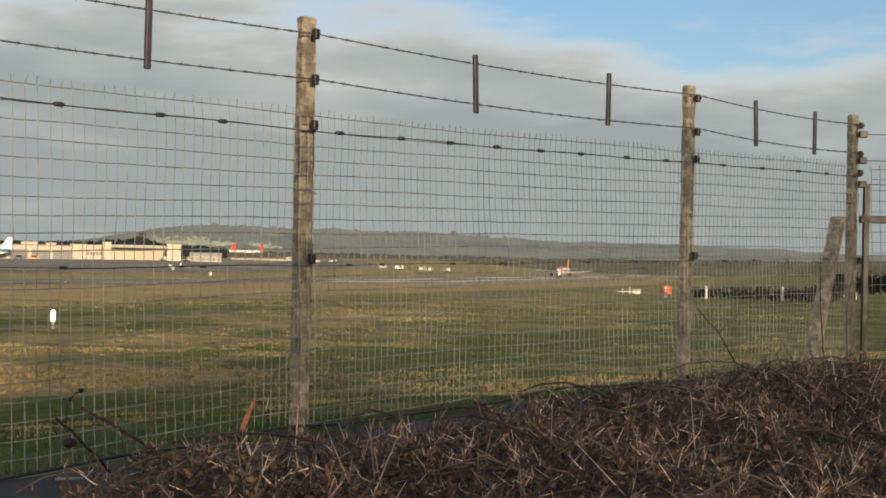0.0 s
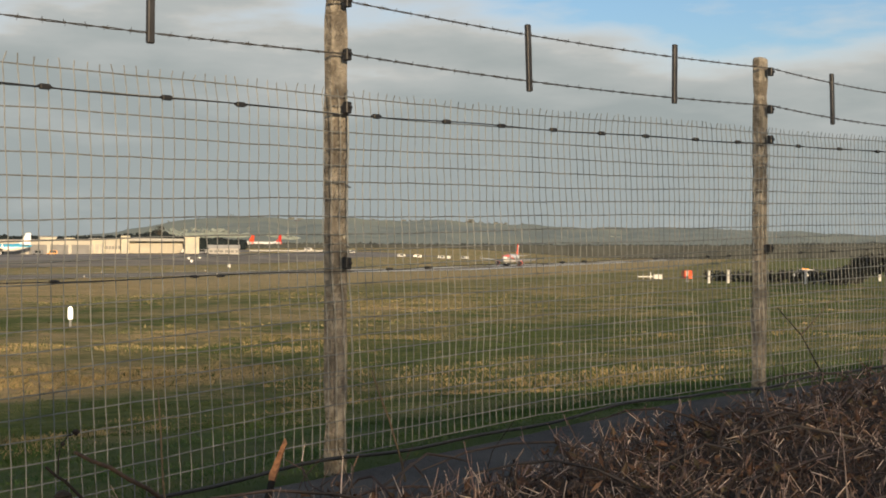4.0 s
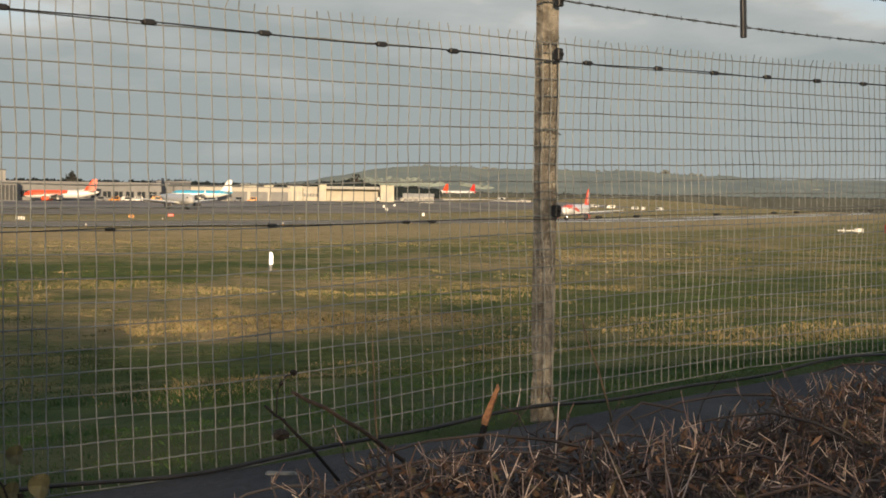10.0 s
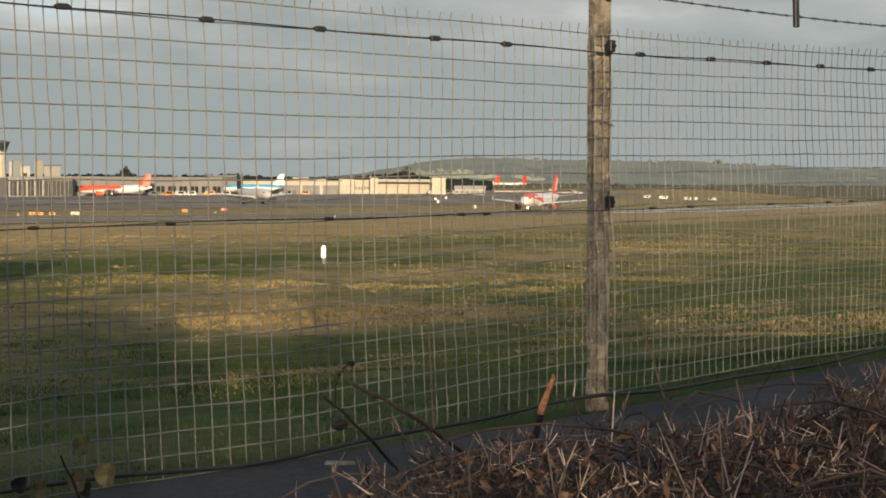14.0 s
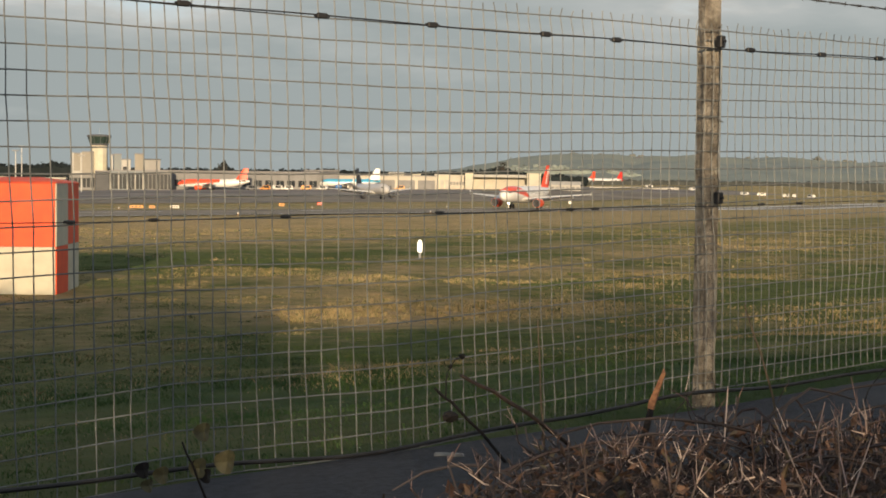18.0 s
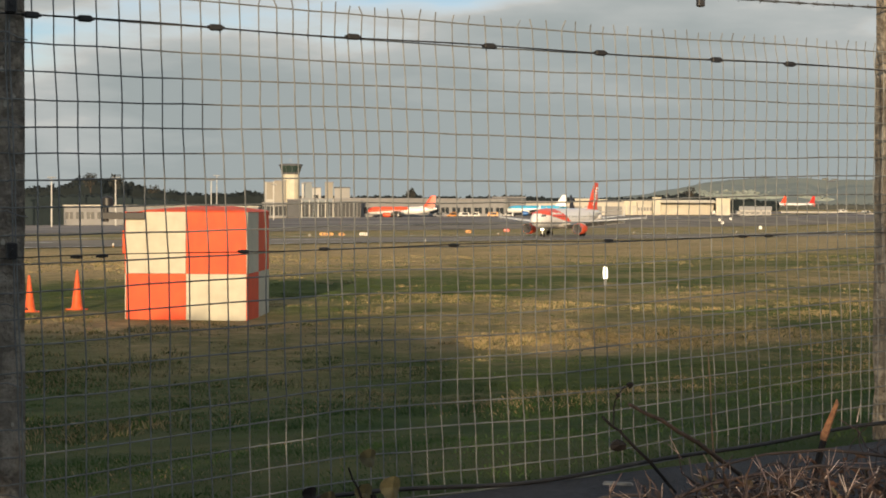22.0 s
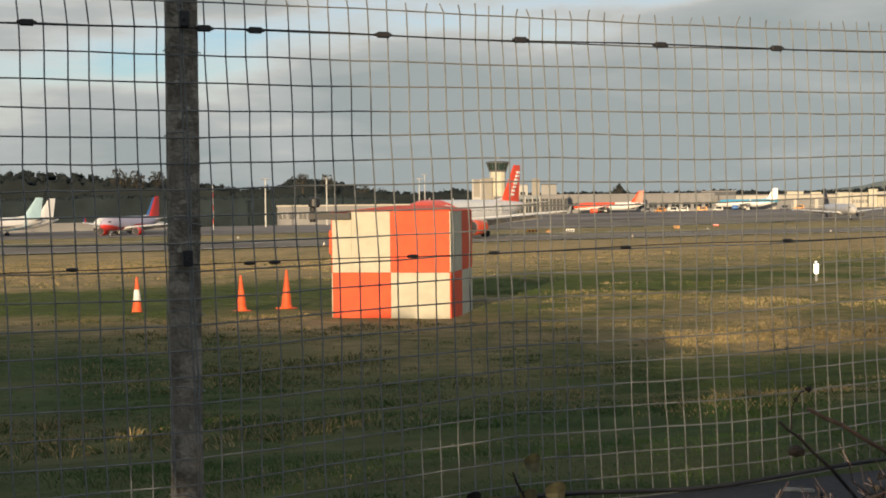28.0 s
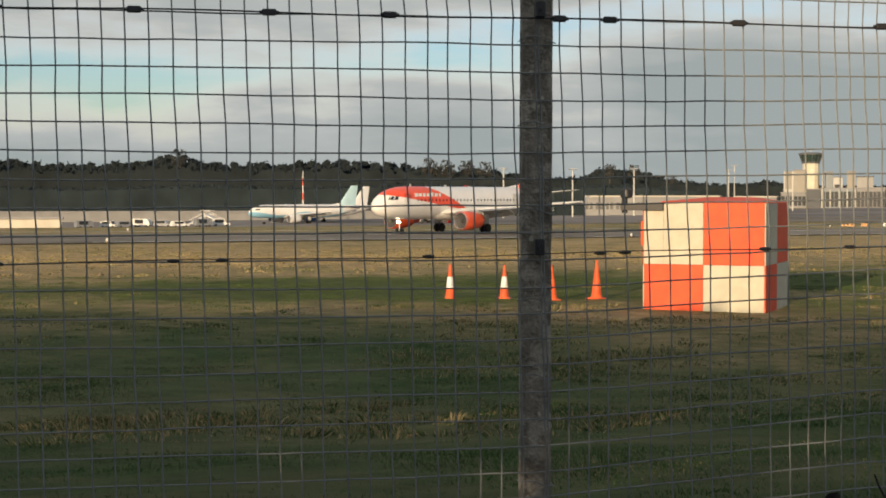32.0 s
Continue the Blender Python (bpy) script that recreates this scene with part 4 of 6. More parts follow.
        q = Mesh()
        q.box(-9.3, -8.9, -0.02, 0.02, 5.85, 6.15), q.box(-2.2, -1.9, -0.02, 0.02, 5.85, 6.2)
        q.tube([(-14, 0, 5.85), (-14, 0, 6.0)], [0.12, 0.05], 8)
        part("aerials", q, WING_GREY, jet)
    return jet


FIN_ORANGE = mat("fin_orange", JET_ORANGE, 0.35, col2=(0.74, 0.07, 0.025), scale=0.4)
ENG_ORANGE = mat("engine_orange", (0.80, 0.11, 0.04), 0.35, scale=0.5)
ENG_WHITE = mat("engine_white", (0.72, 0.72, 0.72), 0.35, scale=0.5)
landing_jet = airliner("airliner", pose(100, 230, -1.5), "white and orange twin-engined airliner rolling along the runway", airframe_mat("orange_sweep_hull", WHITE_PAINT, JET_ORANGE, "sweep"), FIN_ORANGE, ENG_ORANGE, fine=True)


# ---- paved areas on the field ----
apron_pts = [(-420, 395), (-200, 405), (0, 420), (120, 470), (240, 545), (380, 610), (520, 650), (640, 690), (760, 730)]
strip("apron", apron_pts, -48, 130, 0.14, APRON, "wide pale concrete apron before the terminal", "apron")
taxi_pts = [(20, 300), (120, 345), (220, 400), (330, 462), (440, 520), (540, 575), (640, 640)]
strip("taxiway", taxi_pts, -6, 62, 0.12, ASPHALT, "dark asphalt taxiway", "taxiway")
for off, name in ((-19.2, "near"), (19.0, "far")):
    strip("edge_line", run_pts[20:], off - 0.5, off + 0.5, 0.14, WHITE_LINE, "", "", parent=runway)
for i, x in enumerate(range(20, 900, 60)):
    p = [(x + d, runway_y(x + d)) for d in (0, 15, 30)]
    strip("centre_dash", p, -0.5, 0.5, 0.14, WHITE_LINE, "", "", parent=runway)
for x, off in ((560, -13), (610, 7), (680, -14), (700, 6), (750, -13), (820, 5), (900, -10), (980, 2), (330, -15), (365, -11), (405, 13), (440, -13), (480, 14), (520, -12), (600, 12), (640, -12)):
    p = [(x + d, runway_y(x + d)) for d in (0, 35, 75)]
    strip("touchdown_bar", p, off - 3.4, off + 3.4, 0.145, WHITE_LINE, "", "", parent=runway)


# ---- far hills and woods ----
# distance haze is put into the colours of the hill and its trees
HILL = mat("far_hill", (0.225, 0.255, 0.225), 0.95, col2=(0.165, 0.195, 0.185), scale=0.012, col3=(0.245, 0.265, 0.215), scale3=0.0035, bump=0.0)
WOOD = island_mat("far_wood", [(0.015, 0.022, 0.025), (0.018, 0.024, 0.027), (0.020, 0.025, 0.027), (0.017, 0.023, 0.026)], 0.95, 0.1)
WOOD_FAR = island_mat("haze_tinted_wood", [(0.13, 0.145, 0.135), (0.16, 0.165, 0.15), (0.19, 0.19, 0.17), (0.15, 0.165, 0.15)], 0.95, 0.1)
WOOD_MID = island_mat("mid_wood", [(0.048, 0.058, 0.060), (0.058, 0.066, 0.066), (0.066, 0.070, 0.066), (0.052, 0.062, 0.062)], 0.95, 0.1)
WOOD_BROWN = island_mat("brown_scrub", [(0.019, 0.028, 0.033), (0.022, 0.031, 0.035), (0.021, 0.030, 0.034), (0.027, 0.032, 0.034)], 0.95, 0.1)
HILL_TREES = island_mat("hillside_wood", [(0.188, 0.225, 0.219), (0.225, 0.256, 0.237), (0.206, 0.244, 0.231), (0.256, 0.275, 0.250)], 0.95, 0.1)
EYE = Vector((-1.0, -1.3, 3.95))


def polar(az, d, z=0.0):
    return (EYE.x + d * math.sin(radians(az)), EYE.y + d * math.cos(radians(az)), z)


HILL_AZ = [30, 33, 36, 37, 38.3, 40.3, 43.5, 46.7, 48.8, 51, 53, 57.5, 61.4, 63, 65, 72, 80]
HILL_EL = [4.0, 6.0, 7.8, 11.0, 15.8, 19.2, 18.6, 17.4, 17.6, 14.8, 13.8, 13.2, 11.0, 8.8, 8.4, 8.0, 7.0]


def build_hill():
    q = Mesh()
    azs = np.linspace(28, 82, 150)
    prof = [(1350, 0.0), (1500, 0.10), (1700, 0.30), (1950, 0.62), (2200, 0.88), (2450, 1.0), (2700, 0.97), (3200, 0.7)]
    for d, k in prof:
        for a in azs:
            el = float(np.interp(a, HILL_AZ, HILL_EL)) / 1000
            h = el * 2450 * k + 18 * k * noise.noise(Vector((a * 0.9, d * 0.004, 1))) * (0.25 + k * (1 - k) * 3)
            q.v.append(polar(a, d, h + 3.95 * min(1, k * 3) - 4 * (1 - k)))
    n = len(azs)
    for j in range(len(prof) - 1):
        for i in range(n - 1):
            q.face(j * n + i, j * n + i + 1, (j + 1) * n + i + 1, (j + 1) * n + i)
    tagged(part("hill", q, HILL, smooth=True), "long wooded hill tinted blue-green for haze behind the airfield", "hill", kind="structure")


build_hill()


def clump(q, c, r, rnd, flat=1.0):
    """A ragged leafy clump: a low-count rough ball."""
    n = q.add([])
    ring = 6
    pts = [(0, 0, -1)]
    for lat in (-0.45, 0.15, 0.65):
        w = math.sqrt(1 - lat * lat)
        o = rnd.random()
        pts += [(w * math.cos(2 * math.pi * (j + o) / ring), w * math.sin(2 * math.pi * (j + o) / ring), lat) for j in range(ring)]
    pts.append((0, 0, 1))
    n = q.add([(c[0] + p[0] * r * rnd.uniform(0.65, 1.25), c[1] + p[1] * r * rnd.uniform(0.65, 1.25), c[2] + p[2] * r * flat * rnd.uniform(0.7, 1.3)) for p in pts])
    for j in range(ring):
        k = (j + 1) % ring
        q.face(n, n + 1 + k, n + 1 + j)
        for l in range(2):
            a, b = n + 1 + l * ring, n + 1 + (l + 1) * ring
            q.face(a + j, a + k, b + k, b + j)
        q.face(n + 1 + 2 * ring + j, n + 1 + 2 * ring + k, n + 1 + 3 * ring)


def spray(q, c, r, rnd, flat=1.0):
    """A loose spray of twigs and leaves: small ragged blades turned every way."""
    for k in range(8):
        a, b = rnd.uniform(0, 6.283), rnd.uniform(-1, 1)
        w = math.sqrt(1 - b * b) * r * rnd.uniform(0.2, 1.0)
        p = Vector((c[0] + w * math.cos(a), c[1] + w * math.sin(a), c[2] + b * r * flat))
        u = Vector((rnd.uniform(-1, 1), rnd.uniform(-1, 1), rnd.uniform(-1, 1))) * r * 0.62
        v = Vector((rnd.uniform(-1, 1), rnd.uniform(-1, 1), rnd.uniform(-1, 1))) * r * 0.62
        n = q.add([tuple(p - u), tuple(p + v * 0.8), tuple(p + u), tuple(p - v)])
        q.face(n, n + 1, n + 2, n + 3)


def far_wood(name, az, el, d0, spread, step, label, material, seed, base=-5.0, size=1.0, thin=0.0):
    """A belt of rounded crowns, each of several lumps with a fringe of twigs, before a dense inside."""
    rnd = random.Random(seed)
    q = Mesh()
    row_step = math.degrees(2.6 * size / d0)
    for row in (2, 1, 0):
        a = az[0]
        while a < az[-1]:
            d = d0 + spread * (row + rnd.random()) / 3
            top = float(np.interp(a, az, el)) / 1000 * (1 - 0.10 * (2 - row))
            r = size * rnd.uniform(1.7, 3.4)
            z = EYE.z + top * d * rnd.uniform(0.86, 1.02) - r
            x, y, _ = polar(a, d)
            if z > base - r and rnd.random() > thin:
                clump(q, (x, y, z), r, rnd, 1.0)
                for _ in range(5):
                    b, k = rnd.uniform(0, 6.283), rnd.uniform(0.35, 0.6)
                    clump(q, (x + 0.8 * r * math.cos(b), y - 0.6 * r * abs(math.sin(b)), z + r * rnd.uniform(-0.4, 0.8)), r * k, rnd)
                for _ in range(2 if row == 2 else 0):
                    spray(q, (x + r * rnd.uniform(-0.9, 0.9), y, z + r * rnd.uniform(0.5, 1.15)), r * 0.34, rnd)
                zz = z - 1.1 * r
                while zz > base:
                    clump(q, (x + rnd.uniform(-1, 1) * size, y - rnd.uniform(0, 2) * size, zz), r * rnd.uniform(0.8, 1.1), rnd)
                    zz -= 1.3 * r
            a += row_step * rnd.uniform(0.7, 1.5)
    # the dense undergrowth along its edge
    n = len(q.v)
    azs = np.arange(az[0], az[-1] + 0.01, step * 1.5)
    for a in azs:
        top = float(np.interp(a, az, el)) / 1000
        d = d0 - 3.5 * size
        x, y, _ = polar(float(a), d)
        q.v.append((x, y, base - 3)), q.v.append((x, y, max(base - 2, EYE.z + top * d * rnd.uniform(0.62, 0.80))))
    for i in range(len(azs) - 1):
        q.face(n + 2 * i, n + 2 * i + 2, n + 2 * i + 3, n + 2 * i + 1)
    return tagged(part(name, q, material, smooth=True), label, "woods", kind="stuff")


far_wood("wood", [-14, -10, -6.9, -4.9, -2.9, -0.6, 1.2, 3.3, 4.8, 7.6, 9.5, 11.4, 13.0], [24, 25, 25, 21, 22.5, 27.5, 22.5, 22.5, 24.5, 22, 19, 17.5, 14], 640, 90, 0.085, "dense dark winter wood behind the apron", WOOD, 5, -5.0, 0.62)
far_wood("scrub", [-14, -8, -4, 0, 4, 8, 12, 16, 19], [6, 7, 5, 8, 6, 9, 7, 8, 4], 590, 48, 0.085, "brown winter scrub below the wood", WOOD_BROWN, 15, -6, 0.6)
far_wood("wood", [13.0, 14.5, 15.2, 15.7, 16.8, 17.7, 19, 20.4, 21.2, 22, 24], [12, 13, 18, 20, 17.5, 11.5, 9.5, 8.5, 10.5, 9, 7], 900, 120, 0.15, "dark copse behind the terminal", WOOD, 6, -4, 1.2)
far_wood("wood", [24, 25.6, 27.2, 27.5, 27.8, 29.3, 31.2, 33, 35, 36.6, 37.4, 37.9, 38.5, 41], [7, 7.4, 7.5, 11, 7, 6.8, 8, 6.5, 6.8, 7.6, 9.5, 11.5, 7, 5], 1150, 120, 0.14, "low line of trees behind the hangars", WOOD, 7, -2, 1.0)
far_wood("hill_wood", [38, 40, 42, 44, 47, 49, 52], [15, 19.9, 19.5, 19.3, 18.2, 18.8, 14.8], 2380, 90, 0.10, "thin haze-tinted trees along the hill's crest", WOOD_FAR, 8, 34, 2.1, 0.45)
far_wood("hill_wood", [40, 45, 50, 53, 56, 59, 62, 66, 70], [2.6, 2.6, 2.4, 2.0, 2.2, 2.2, 3.4, 5.0, 5.5], 1300, 60, 0.11, "haze-tinted hedgerow trees along the runway's end", WOOD_MID, 9, -6, 0.9)


far_wood("hill_wood", [39, 41, 44, 47, 50, 53, 57, 61, 64], [10, 13, 14.5, 13, 12.4, 10, 9.5, 8, 7], 1980, 160, 0.16, "haze-tinted blue-green woods on the hillside", HILL_TREES, 28, 14, 1.6)
far_wood("hill_wood", [37.6, 40, 42, 44], [10.5, 12.5, 11, 6], 1700, 180, 0.12, "haze-tinted blue-green woods on the hill's shoulder", HILL_TREES, 29, 4, 1.6)


def ridge_grove():
    """Single trees that stand clear of the wood's top."""
    rnd = random.Random(12)
    for az, el, d in ((8.9, 24.5, 640), (9.5, 23.6, 640), (10.2, 23, 650), (10.9, 22.2, 650), (15.6, 21.0, 860), (16.5, 20.2, 870), (17.9, 13.6, 900), (-0.5, 30.2, 650), (27.45, 12.2, 1100), (37.9, 13.4, 1150)):
        x, y, _ = polar(az, d)
        top = EYE.z + el / 1000 * d
        h = 13.0
        t = thing("tree", pose(x, y, top - h), "bare winter tree on the skyline", "tree", "trees on the skyline")
        q = Mesh()
        q.tube([(0, 0, 0), (0.1, 0, h * 0.4), (0.1, 0.1, h * 0.75)], [0.45, 0.32, 0.12], 6)
        for i in range(9):
            a, z0 = rnd.uniform(0, 6.28), h * rnd.uniform(0.3, 0.6)
            l = rnd.uniform(2, 4)
            q.tube([(0, 0, z0), (l * 0.5 * math.cos(a), l * 0.5 * math.sin(a), z0 + l * 0.5), (l * math.cos(a), l * math.sin(a), z0 + l * rnd.uniform(0.8, 1.3))], [0.16, 0.09, 0.03], 4)
        part("trunk", q, BARK, t)
        c = Mesh()
        for i in range(70):
            a, r = rnd.uniform(0, 6.28), 4.2 * math.sqrt(rnd.random())
            z = h * rnd.uniform(0.45, 1.0)
            r *= 1 - abs(z / h - 0.68) * 1.3
            spray(c, (r * math.cos(a), r * math.sin(a), z), rnd.uniform(0.35, 0.85), rnd)
        part("crown", c, TWIGS, t)


BARK = mat("bark", (0.09, 0.07, 0.055), 0.95, scale=6, bump=0.4)
TWIGS = island_mat("twig_crown", [(0.045, 0.048, 0.046), (0.062, 0.062, 0.056), (0.052, 0.054, 0.050)], 0.95, 0.1)
ridge_grove()


def hill_house(az, el, w):
    x, y, _ = polar(az, 2330)
    z = EYE.z + el / 1000 * 2330
    t = thing("house", Matrix.Translation((x, y, z)) @ pose(0, 0, 0, 0, 0, -az), "small white house on the far hill", "house", "houses on the hill")
    part("wall", boxed(-w, w, -4, 4, -8, 3), HOUSE, t)
    q = Mesh()
    q.loft([[(sx * (w + 0.5), -4.6, 3), (sx * (w + 0.5), 0, 5.5), (sx * (w + 0.5), 4.6, 3)] for sx in (-1, 1)])
    part("roof", q, SLATE, t)
    for s_ in (-0.5, 0.5):
        part("window", boxed(s_ * w - 1, s_ * w + 1, -4.1, -3.9, 0.2, 1.8), GLASS, t)


HOUSE, SLATE = mat("house_render", (0.52, 0.50, 0.45), 0.8, scale=0.3), mat("slate", (0.16, 0.16, 0.17), 0.8, scale=0.5)
for az, el, w in ((43.0, 15.4, 4.5), (44.4, 15.0, 3.6), (46.0, 11.4, 4.0)):
    hill_house(az, el, w)


# ---- terminal, hangars, tower ----
def wall_mat(name, c, c2=None):
    return mat(name, c, 0.8, col2=c2 or tuple(v * 0.85 for v in c), scale=0.25, col3=tuple(v * 0.86 for v in c), scale3=0.06)


W_CREAM, W_WARM = wall_mat("cream_cladding", (0.58, 0.55, 0.44)), wall_mat("pale_render", (0.52, 0.49, 0.42))
W_GREY, W_DARK = wall_mat("grey_cladding", (0.24, 0.24, 0.24)), wall_mat("dark_cladding", (0.10, 0.105, 0.115))
W_BLUE, W_WHITE = wall_mat("blue_grey_cladding", (0.24, 0.27, 0.29)), wall_mat("white_cladding", (0.46, 0.45, 0.42))
W_PINK, ROOF_GREY = wall_mat("pink_render", (0.62, 0.46, 0.40)), wall_mat("grey_roof", (0.26, 0.26, 0.27))
W_PALE = wall_mat("pale_grey_cladding", (0.32, 0.315, 0.30))
GREEN_GLASS = mat("green_glass", (0.035, 0.06, 0.054), 0.15, spec=0.7, scale=1)


def building(name, a, b, h, depth, wall, label, z=None, roof=None, bays=0, bay_mat=None, bay_h=(0.12, 0.6), bay_w=0.7, windows=(), pitched=0.0, category="building"):
    """A block whose front runs from plan point a to b (as seen from the field); bays: doors or windows along the front."""
    (x0, y0), (x1, y1) = a, b
    L = math.hypot(x1 - x0, y1 - y0)
    rz = math.degrees(math.atan2(y1 - y0, x1 - x0))
    if z is None:
        z = min(ground_z(x0, y0), ground_z(x1, y1))
    t = thing(name, Matrix.Translation((x0, y0, z)) @ pose(0, 0, 0, 0, 0, rz), label, category)
    part("wall", boxed(0, L, 0, depth, -6, h, 0.05), wall, t)
    q = Mesh()
    if pitched:
        q.loft([[(-0.4, -0.4, h), (-0.4, depth / 2, h + pitched), (-0.4, depth + 0.4, h), (-0.4, depth / 2, h - 0.1)], [(L + 0.4, -0.4, h), (L + 0.4, depth / 2, h + pitched), (L + 0.4, depth + 0.4, h), (L + 0.4, depth / 2, h - 0.1)]])
    else:
        q.box(-0.3, L + 0.3, -0.3, depth + 0.3, h + 0.004, h + 0.55, bevel=0.08)
    part("roof", q, roof or ROOF_GREY, t)
    for i in range(bays):
        w = L / bays
        c = (i + 0.5) * w
        p = part("bay_door" if bay_h[0] < 0.1 else "window", boxed(c - w * bay_w / 2, c + w * bay_w / 2, -0.08, 0.06, h * bay_h[0], h * bay_h[1], 0.03), bay_mat or GLASS, t)
        if bay_h[0] >= 0.1 and w > 3:
            part("window_frame", boxed(c - 0.08, c + 0.08, -0.14, -0.08, h * bay_h[0], h * bay_h[1]), W_WHITE, p)
    return t


# tower group
tw = thing("control_tower", Matrix.Translation((317, 750, -2.3)) @ pose(0, 0, 0, 0, 0, -34), "cream control tower with green glazed cab", "control tower")
q = Mesh()
q.tube([(0, 0, -2), (0, 0, 24)], 4.3, 10)
part("shaft", q, W_CREAM, tw)
q = Mesh()
q.tube([(0, 0, 23.4), (0, 0, 24.4)], [4.6, 4.9], 10)
part("gallery", q, W_DARK, tw)
q = Mesh()
q.tube([(0, 0, 24.4), (0, 0, 28.0)], [4.7, 6.0], 10)
part("cab", q, GREEN_GLASS, tw, "sloping green glazed cab")
q = Mesh()
q.tube([(0, 0, 28.0), (0, 0, 28.7), (0, 0, 29.1)], [6.4, 6.4, 4.5], 10)
part("roof", q, W_DARK, tw)
for i in range(10):
    a = 2 * math.pi * (i + 0.0) / 10
    q = Mesh()
    q.tube([(4.75 * math.cos(a), 4.75 * math.sin(a), 24.4), (6.05 * math.cos(a), 6.05 * math.sin(a), 28.0)], 0.12, 4)
    part("mullion", q, W_DARK, tw)
q = Mesh()
q.tube([(0, 1, 29), (0, 1, 32.5)], 0.08, 5)
part("aerial", q, STEEL, tw)


def block(name, az0, az1, top, label, wall, d=813.0, depth=10.0, base=-2.4, **kw):
    """A block that faces the field between two bearings, with its top at a given height."""
    return building(name, polar(az0, d)[:2], polar(az1, d)[:2], top - base, depth, wall, label, base, **kw)


W_TAN = wall_mat("tan_render", (0.31, 0.292, 0.255))
stair = block("terminal_block", 21.98, 22.32, 16.6, "tan stair block with white edge fins beside the control tower", W_TAN, 812)
for x in (0.35, 4.5):
    part("fin", boxed(x - 0.45, x + 0.45, -0.7, 0.4, 8.5, 19.6, 0.04), W_WHITE, stair, "white upright fin")
part("link_panel", boxed(0.8, 4.1, -0.2, 0.1, 8.8, 10.2, 0.03), W_WHITE, stair)
block("terminal_block", 22.33, 22.74, 17.4, "plain tan block at the foot of the tower", W_TAN, 811)
block("terminal_block", 23.34, 23.43, 16.0, "slim white service shaft beside the tower", W_WHITE, 808, 4)
block("terminal_block", 23.45, 23.73, 16.4, "blue-grey plant block on the terminal roof", W_BLUE, 812)
white_box = block("terminal_block", 23.74, 24.07, 13.7, "white upper room with one wide dark window", W_WHITE, 809)
part("window", boxed(0.7, 3.3, -0.12, 0.1, 10.0, 12.6, 0.04), GLASS, white_box)
block("terminal_block", 24.22, 24.52, 16.7, "tall tan lift shaft of the terminal", W_TAN, 813)
block("terminal_block", 24.57, 25.15, 13.9, "pale grey upper storey with a dark roof edge", W_PALE, 810, roof=W_DARK)
block("terminal", 21.88, 22.78, 5.7, "low grey wing with a glazed front", W_GREY, 806, 12, bays=6, bay_h=(0.2, 0.8), bay_w=0.8)
block("terminal", 22.80, 23.29, 7.5, "dark grey entrance block of the terminal", W_DARK, 803, 12)
glazed = block("terminal", 23.31, 24.55, 7.9, "glazed gate hall with pale columns", W_BLUE, 804, 14, bays=8, bay_h=(0.1, 0.86), bay_w=0.86)
for x in (0.5, 4.6, 9.2, 13.0, 17.0):
    part("column", boxed(x - 0.32, x + 0.32, -0.9, -0.3, -0.5, 10.0, 0.05), W_WHITE, glazed)
block("terminal", 24.57, 25.56, 8.1, "dark glazed end bay of the gate hall", W_GREY, 802, 14, bays=7, bay_h=(0.1, 0.84), bay_w=0.82)
building("terminal", (350, 745), (430, 716), 9.8, 40, W_GREY, "long grey terminal hall with a flat roof", -1.6, bays=14, bay_h=(0.2, 0.55), bay_w=0.7)
building("hangar", (430, 730), (447, 722), 10.2, 30, W_DARK, "dark grey hangar with closed doors", -0.8, bays=2, bay_mat=W_GREY, bay_h=(0.02, 0.8), bay_w=0.9)
building("hangar", (447, 726), (498, 700), 7.6, 45, W_WARM, "wide pale hangar with closed doors", -0.6, bays=5, bay_mat=W_GREY, bay_h=(0.02, 0.7), bay_w=0.85)
for az0, az1, top, wall, roof, bays, mat_b, bh, lb in (
        (33.62, 34.20, 8.7, W_CREAM, W_WHITE, 2, W_WHITE, (0.02, 0.70), "sunlit cream hangar"),
        (34.23, 34.47, 7.6, W_PALE, W_DARK, 1, W_DARK, (0.02, 0.8), "narrow grey store with a dark doorway"),
        (34.49, 34.83, 8.2, W_CREAM, W_CREAM, 2, W_CREAM, (0.02, 0.72), "tall cream shed"),
        (34.86, 35.33, 6.4, W_TAN, W_PALE, 4, W_DARK, (0.2, 0.6), "low tan workshop with dark windows"),
        (35.36, 35.92, 7.9, W_CREAM, W_WHITE, 3, W_WHITE, (0.02, 0.66), "cream cargo shed"),
        (35.94, 36.49, 7.6, W_WARM, W_WARM, 5, W_GREY, (0.3, 0.55), "pale cargo shed with a window band"),
        (36.51, 36.81, 9.4, W_CREAM, W_CREAM, 1, W_WARM, (0.02, 0.62), "tall cream end pier of the great hangar"),
        (38.84, 39.35, 8.9, W_CREAM, W_CREAM, 1, W_WARM, (0.02, 0.62), "wide cream end pier of the great hangar")):
    block("hangar", az0, az1, top, lb + " on the apron's edge", wall, 872 if "pier" in lb else 880, 32, 0.0, roof=roof, bays=bays, bay_mat=mat_b, bay_h=bh, bay_w=0.7)
great = block("hangar", 36.82, 38.83, 8.0, "great open-fronted hangar with a white roof edge", W_CREAM, 884, 34, 0.0, roof=W_WHITE, bays=6, bay_mat=W_WARM, bay_h=(0.02, 0.70), bay_w=0.93)
part("fascia", boxed(-0.2, 31.0, -9.0, -0.2, 6.9, 8.0, 0.1), W_WHITE, great, "deep white canopy over the doors")
